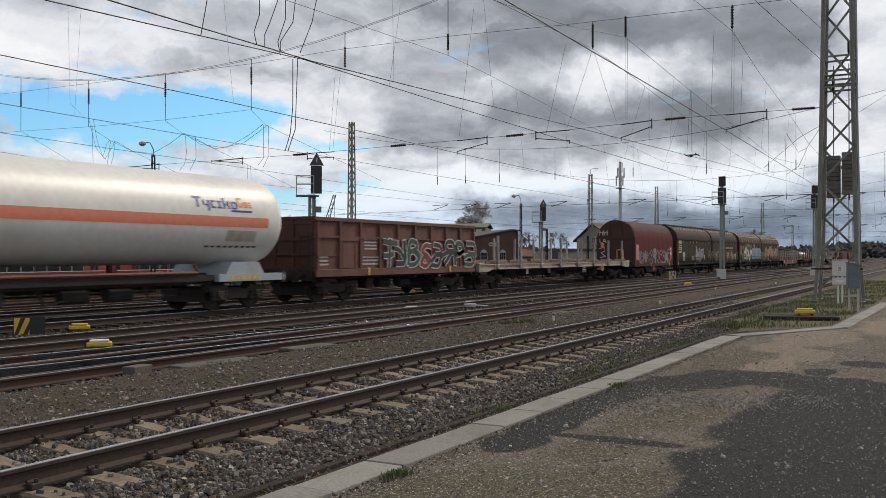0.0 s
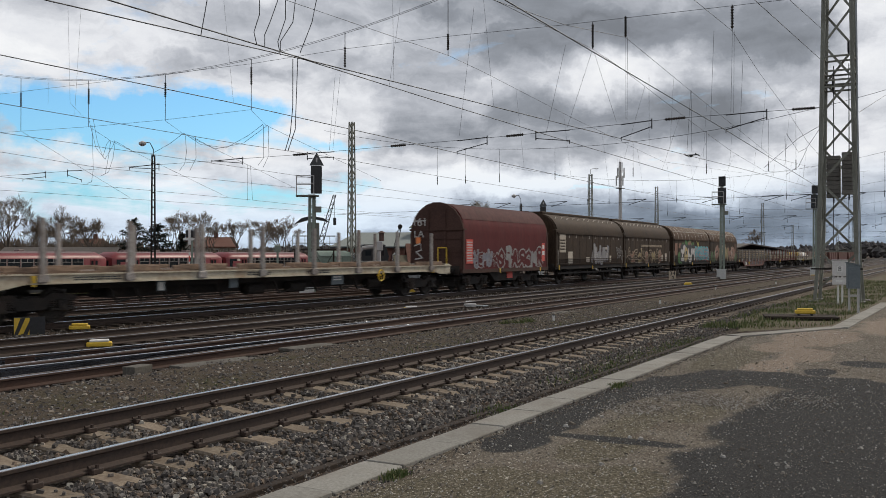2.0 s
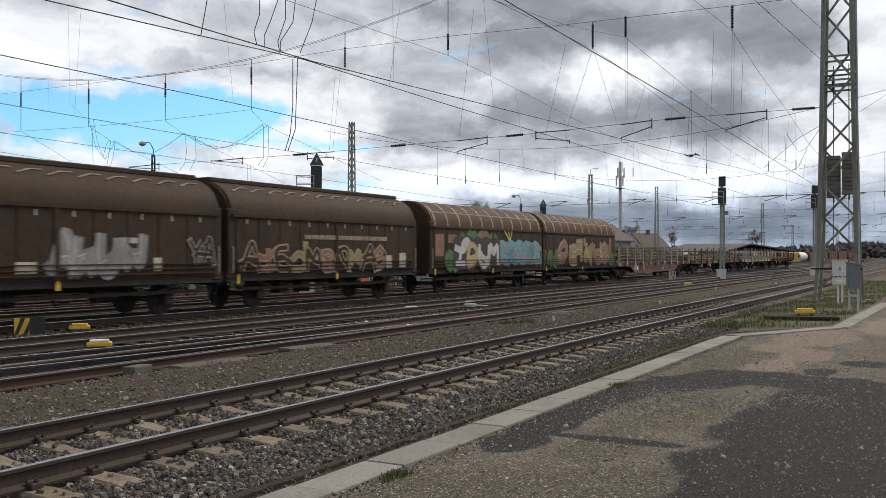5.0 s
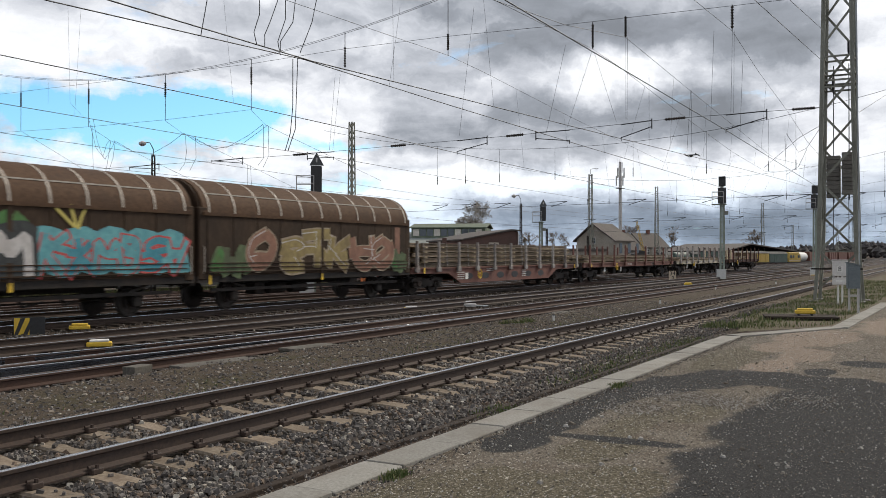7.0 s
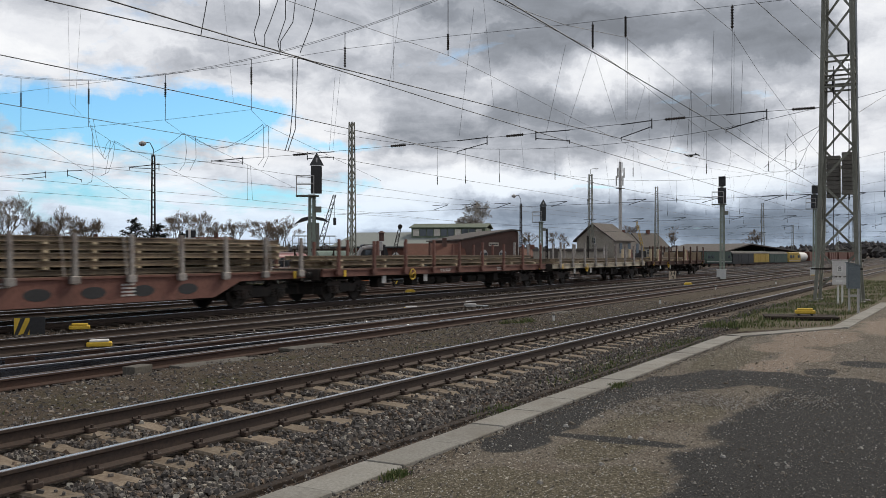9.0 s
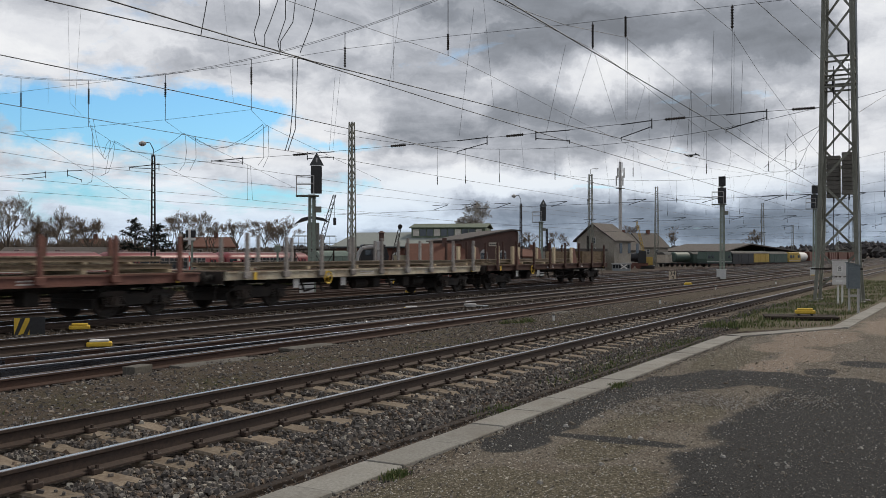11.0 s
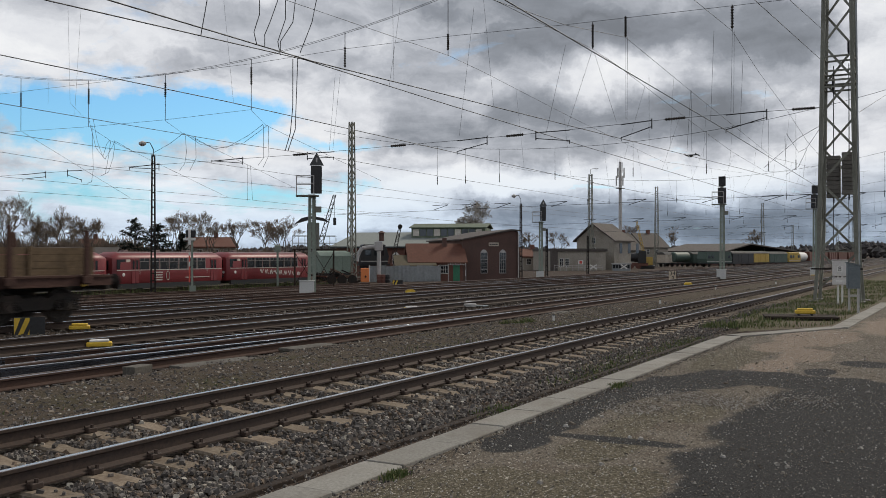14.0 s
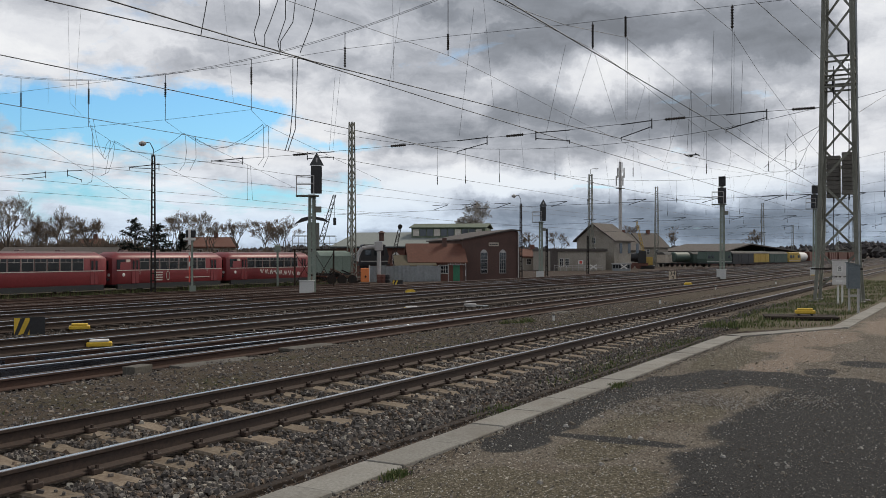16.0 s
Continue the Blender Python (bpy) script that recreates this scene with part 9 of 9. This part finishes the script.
def yard_clutter():
    x, y = (200.7, 60.4)
    t = thing("loading_crane", "yellow lattice-boom loading crane", "crane", facing(x, y, BASE))
    part("boom", lattice(Mesh(), (0.9, 0, 1.5), (-1.1, 0, 10.6), 0.6, 0.3, 12, 0.12, 0.06), M_OCHRE, t)
    part("cab", Mesh().box(0.2, 2.4, -0.8, 0.8, 0.8, 2.6, 0.1), M_OCHRE, t)
    part("tracks", Mesh().box(-0.4, 2.8, -1.1, 1.1, 0, 0.8, 0.1), M_BLACK, t)
    x, y = (199.3, 62.9)
    t = thing("stored_steam_engine", "dark rusty stored steam engine boiler", "locomotive", facing(x, y, BASE))
    part("boiler", Mesh().lathe([(0.2, -3.4), (0.95, -3.2), (0.95, 1.2), (1.05, 1.3), (1.05, 2.0)], (0, 0, 2.5), "x", 16), M_BLACK, t, "", True)
    part("cab", Mesh().box(2.0, 3.8, -1.3, 1.3, 1.2, 3.9, 0.05), M_BLACK, t)
    part("frame", Mesh().box(-3.6, 4.2, -1.2, 1.2, 0.6, 1.3), M_RED_RUST, t)
    part("chimney", Mesh().rod((-2.6, 0, 3.3), (-2.6, 0, 4.3), 0.25, 10), M_BLACK, t)
    for k in range(4):
        part("wheel", Mesh().lathe([(0.1, -0.1), (0.65, -0.1), (0.65, 0.1), (0.1, 0.1)], (-2.4 + 1.5 * k, -1.0, 0.66), "y", 16), M_RED_RUST, t)
    x, y = (172.4, 55.8)
    t = thing("kiosk", "small grey glazed hut by the rails", "hut", facing(x, y, BASE))
    part("wall", Mesh().box(-1.7, 1.7, -0.8, 0.8, 0, 1.3), M_SHEET, t)
    part("roof", Mesh().box(-1.9, 1.9, -1, 1, 1.3, 1.5), M_GREY_BOX, t)
    for k in range(6):
        part("window", Mesh().box(-1.6 + 0.54 * k, -1.14 + 0.54 * k, -0.84, -0.8, 0.5, 1.15), M_GLASS, t)
    for px in ((160.3, 57.1), (166.8, 53.5)):
        t = thing("cross_board", "white diagonal cross board beside a track", "marker board", facing(px[0], px[1], BASE), "cross boards")
        part("arm", Mesh().bar((-0.6, 0, 0.5), (0.6, 0, 1.3), 0.05, 0.22), M_WHITE, t)
        part("arm", Mesh().bar((-0.6, 0.06, 1.3), (0.6, 0.06, 0.5), 0.05, 0.22), M_WHITE, t)
        part("post", Mesh().rod((0, 0.1, -0.1), (0, 0.1, 1.0), 0.05), M_STEEL_GREY, t)
    x, y = (57.4, 55.4)
    t = thing("shunting_signal", "shunting signal with dark lamps and a red-white post", "signal", facing(x, y, level(y)))
    part("mast", Mesh().box(0.12, 0.3, -0.06, 0.06, -0.1, 4.9), M_STEEL_GREEN, t)
    part("banded_post", Mesh().rod((0, -0.1, 0.9), (0, -0.1, 3.1), 0.06, 8), M_RED_LABEL, t)
    part("white_band", Mesh().rod((0, -0.1, 2.2), (0, -0.1, 2.6), 0.065, 8).rod((0, -0.1, 3.1), (0, -0.1, 3.4), 0.065, 8), M_WHITE, t)
    part("lamp_box", Mesh().box(-0.3, 0.5, -0.15, 0.15, 4.6, 5.2, 0.05), M_BLACK, t)
    part("cross_arm", Mesh().box(-0.5, 0.5, -0.2, -0.16, 4.35, 4.55).box(-0.1, 0.1, -0.2, -0.16, 4.0, 5.3), M_WHITE, t)
    part("foot_box", Mesh().box(0.0, 0.5, -0.2, 0.2, -0.1, 0.6), M_STEEL_GREEN, t)
    x, y = (72.8, 58.6)
    t = thing("shunting_signal", "low shunting signal on a grey mast", "signal", facing(x, y, level(y)))
    part("mast", Mesh().box(-0.1, 0.1, -0.06, 0.06, -0.1, 4.0), M_STEEL_GREEN, t)
    part("lamp_box", Mesh().box(-0.3, 0.3, -0.12, 0.12, 3.4, 4.1, 0.05), M_STEEL_GREEN, t)


yard_clutter()


# ---- trees ----
def grow(m, twigs, p, d, length, r, depth, rnd, up, spread):
    q = p + d * length
    (m if depth > 2 else twigs).rod(p, q, r, 5 if depth > 3 else 3, r * 0.68, False)
    if depth == 0:
        return
    n = rnd.choice((2, 3)) if depth > 5 else 3
    for k in range(n):
        ax = Vector((rnd.uniform(-1, 1), rnd.uniform(-1, 1), rnd.uniform(-0.5, 0.6))).normalized()
        nd = (d + ax * spread * rnd.uniform(0.6, 1.2) + Vector((0, 0, up))).normalized()
        grow(m, twigs, p.lerp(q, rnd.uniform(0.6, 1.0)) if k else q, nd, length * rnd.uniform(0.60, 0.84), max(r * 0.58, 0.012), depth - 1, rnd, up, spread)


def bare_tree(x, y, H, seed, label, bark=None, up=0.12, spread=0.60, depth=8, z=None):
    rnd = random.Random(seed)
    t = thing("bare_tree", label, "tree", (x, y, level(y) if z is None else z), "leafless trees")
    limbs, twigs = Mesh(), Mesh()
    grow(limbs, twigs, Vector((0, 0, -0.2)), Vector((0, 0, 1)), H * 0.24, H * 0.018, depth, rnd, up, spread)
    part("trunk", limbs, bark or M_BARK, t)
    part("crown", twigs, M_TWIG if not bark else bark, t, "fine leafless twigs")


for k, (px, H) in enumerate((((83.4, 114.1), 12.5), ((93.2, 121.2), 10.5), ((95.7, 116.6), 11.0), ((91.9, 106.9), 11.0), ((101.3, 127.1), 10), ((110.8, 109.8), 11.0), ((121.0, 112.0), 11.8), ((127.2, 111.1), 11.5), ((119.3, 94.4), 10.5), ((133.4, 110.2), 10.5), ((328.3, 87.7), 14.0), ((394.5, 71.1), 16.0), ((280.6, 112.4), 12), ((285.4, 124.3), 12), ((293.1, 89.6), 16))):
    bare_tree(px[0], px[1], H * 1.12, 60 + k, "leafless tree with a wide crown of fine twigs")
p = (143.9, 70.4)
bare_tree(p[0], p[1], 14.0, 91, "tall leafless birch with hanging pale twigs", M_BIRCH, 0.06, 0.62, 9)


def shrub_belt(name, a, b, H, count, seed, label, mat):
    """Bushes and undergrowth as upright bundles of thin twigs."""
    rnd = random.Random(seed)
    m = Mesh()
    for k in range(count):
        u = rnd.random()
        x, y = a[0] + (b[0] - a[0]) * u + rnd.uniform(-2, 2), a[1] + (b[1] - a[1]) * u + rnd.uniform(-4, 4)
        h = H * rnd.uniform(0.45, 1.0) * (0.75 + 0.25 * math.sin(u * 37 + seed))
        p = Vector((x, y, BASE))
        q = p + Vector((rnd.uniform(-1.0, 1.0), rnd.uniform(-1, 1), h * 0.6))
        m.rod(p, q, 0.09, 3, 0.06, False)
        for j in range(5):
            s = p.lerp(q, rnd.uniform(0.4, 1.0))
            m.rod(s, s + Vector((rnd.uniform(-1.0, 1.0), rnd.uniform(-1.0, 1.0), rnd.uniform(0.3, 0.45) * h)), 0.055, 3, 0.03, False)
    tagged(part(name, m, mat), label, "shrubs", kind="stuff")


shrub_belt("shrubs", (88.2, 126.1), (99.1, 106.3), 6.4, 4600, 5, "dense leafless brown shrubs behind the railbuses", M_TWIG)
shrub_belt("shrubs", (107.0, 116.7), (127.5, 96.1), 4.8, 2800, 6, "leafless brown shrubs and undergrowth", M_TWIG)
shrub_belt("shrubs", (236.7, 109.1), (263.9, 101.1), 6.0, 500, 7, "far leafless shrubs beyond the hall", M_TWIG)


def conifer(x, y, H, seed, label, flat):
    rnd = random.Random(seed)
    t = thing("conifer", label, "tree", (x, y, level(y)), "dark conifers")
    part("trunk", Mesh().rod((0, 0, -0.2), (0.1, 0, H), 0.25, 7, 0.05), M_BARK, t)
    m = Mesh()
    z = H * 0.22
    while z < H:
        f = 1 - (z / H) ** 1.6
        reach = (0.66 if flat else 0.26) * H * (f * 0.9 + 0.12) * rnd.uniform(0.7, 1.1)
        for k in range(6):
            a = rnd.uniform(0, math.tau)
            rk, zk = reach * rnd.uniform(0.45, 1.15), z + rnd.uniform(-0.09, 0.09) * H * (1 if flat else 0.4)
            tip = Vector((rk * math.cos(a), rk * math.sin(a), zk + (rnd.uniform(-0.05, 0.22) if flat else -0.2) * rk))
            for j in range(26):
                c = Vector((0, 0, zk)).lerp(tip, rnd.uniform(0.25, 1.0)) + Vector((rnd.gauss(0, 0.22), rnd.gauss(0, 0.22), rnd.gauss(0, 0.09)))
                d = Vector((rnd.uniform(-1, 1), rnd.uniform(-1, 1), rnd.uniform(-0.3, 0.3))).normalized() * 0.34
                e = d.cross(Vector((0, 0, 1))).normalized() * 0.14
                i = len(m.v)
                m.v += [c - d, c + e + Vector((0, 0, 0.05)), c + d, c - e]
                m.f.append((i, i + 1, i + 2, i + 3))
        z += H * (0.075 if flat else 0.05)
    part("crown", m, M_NEEDLE, t, "dark needles in layered boughs")


p = (91.8, 98.7)
conifer(p[0], p[1], 7.6, 3, "dark spreading cedar with flat boughs", True)
p = (87.5, 90.0)
conifer(p[0], p[1], 6.9, 4, "dark flat-boughed conifer by the lamp mast", True)
p = (111.3, 109.0)
conifer(p[0], p[1], 6.5, 5, "small dark pointed conifer", False)


def far_woods():
    """Wooded ridge along the horizon, of many small clumps, with haze in their colour."""
    rs = np.random.RandomState(7)
    m = Mesh()
    for k in range(9000):
        ang = radians(rs.uniform(-12, 75))
        dist = rs.uniform(640, 980)
        x, y = dist * math.cos(ang), dist * math.sin(ang)
        top = (7.0 + 3.5 * math.sin(ang * 9 + 1.0) * math.sin(ang * 23) + rs.rand() * 4.5) * dist / 800
        r = rs.uniform(1.4, 3.4)
        z = -1.4 + (top - r) * rs.rand() ** 0.5
        i = len(m.v)
        for j in range(6):
            a = math.tau * j / 6
            m.v.append((x + r * math.cos(a) * rs.uniform(0.6, 1.2), y + r * math.sin(a) * rs.uniform(0.6, 1.2), z + rs.uniform(-0.5, 0.5) * r * 0.5))
        m.v += [(x, y, z + r * rs.uniform(0.7, 1.2)), (x, y, z - r)]
        for j in range(6):
            q = (j + 1) % 6
            m.f += [(i + j, i + q, i + 6), (i + q, i + j, i + 7)]
    tagged(part("far_woods", m, M_WOODS_HAZE), "distant wooded ridge of bare brown trees, haze put into their colour", "woods", kind="stuff")


far_woods()


def weeds_by_bus(rs, n):
    return np.stack([42 + 42 * rs.rand(n), 58.3 + 1.2 * rs.rand(n), np.full(n, BASE)], 1)


blades("weeds", 2500, weeds_by_bus, (0.15, 0.7), "dry weeds along the parked railbuses", 55)
# ---- motion ----
def motions():
    for w, s in RUNNING:
        walk(w, [(0.5 * k, pose(s - run(0.5 * k), TRAIN_Y, 0)) for k in range(33)])
    # wheels roll without slip: radius 0.46 m
    for w, x in ROLLING:
        walk(w, [(k / FPS, pose(x, 0, 0.46, 0, -math.degrees(run(k / FPS) / 0.46), 0)) for k in range(16 * FPS + 1)])


motions()
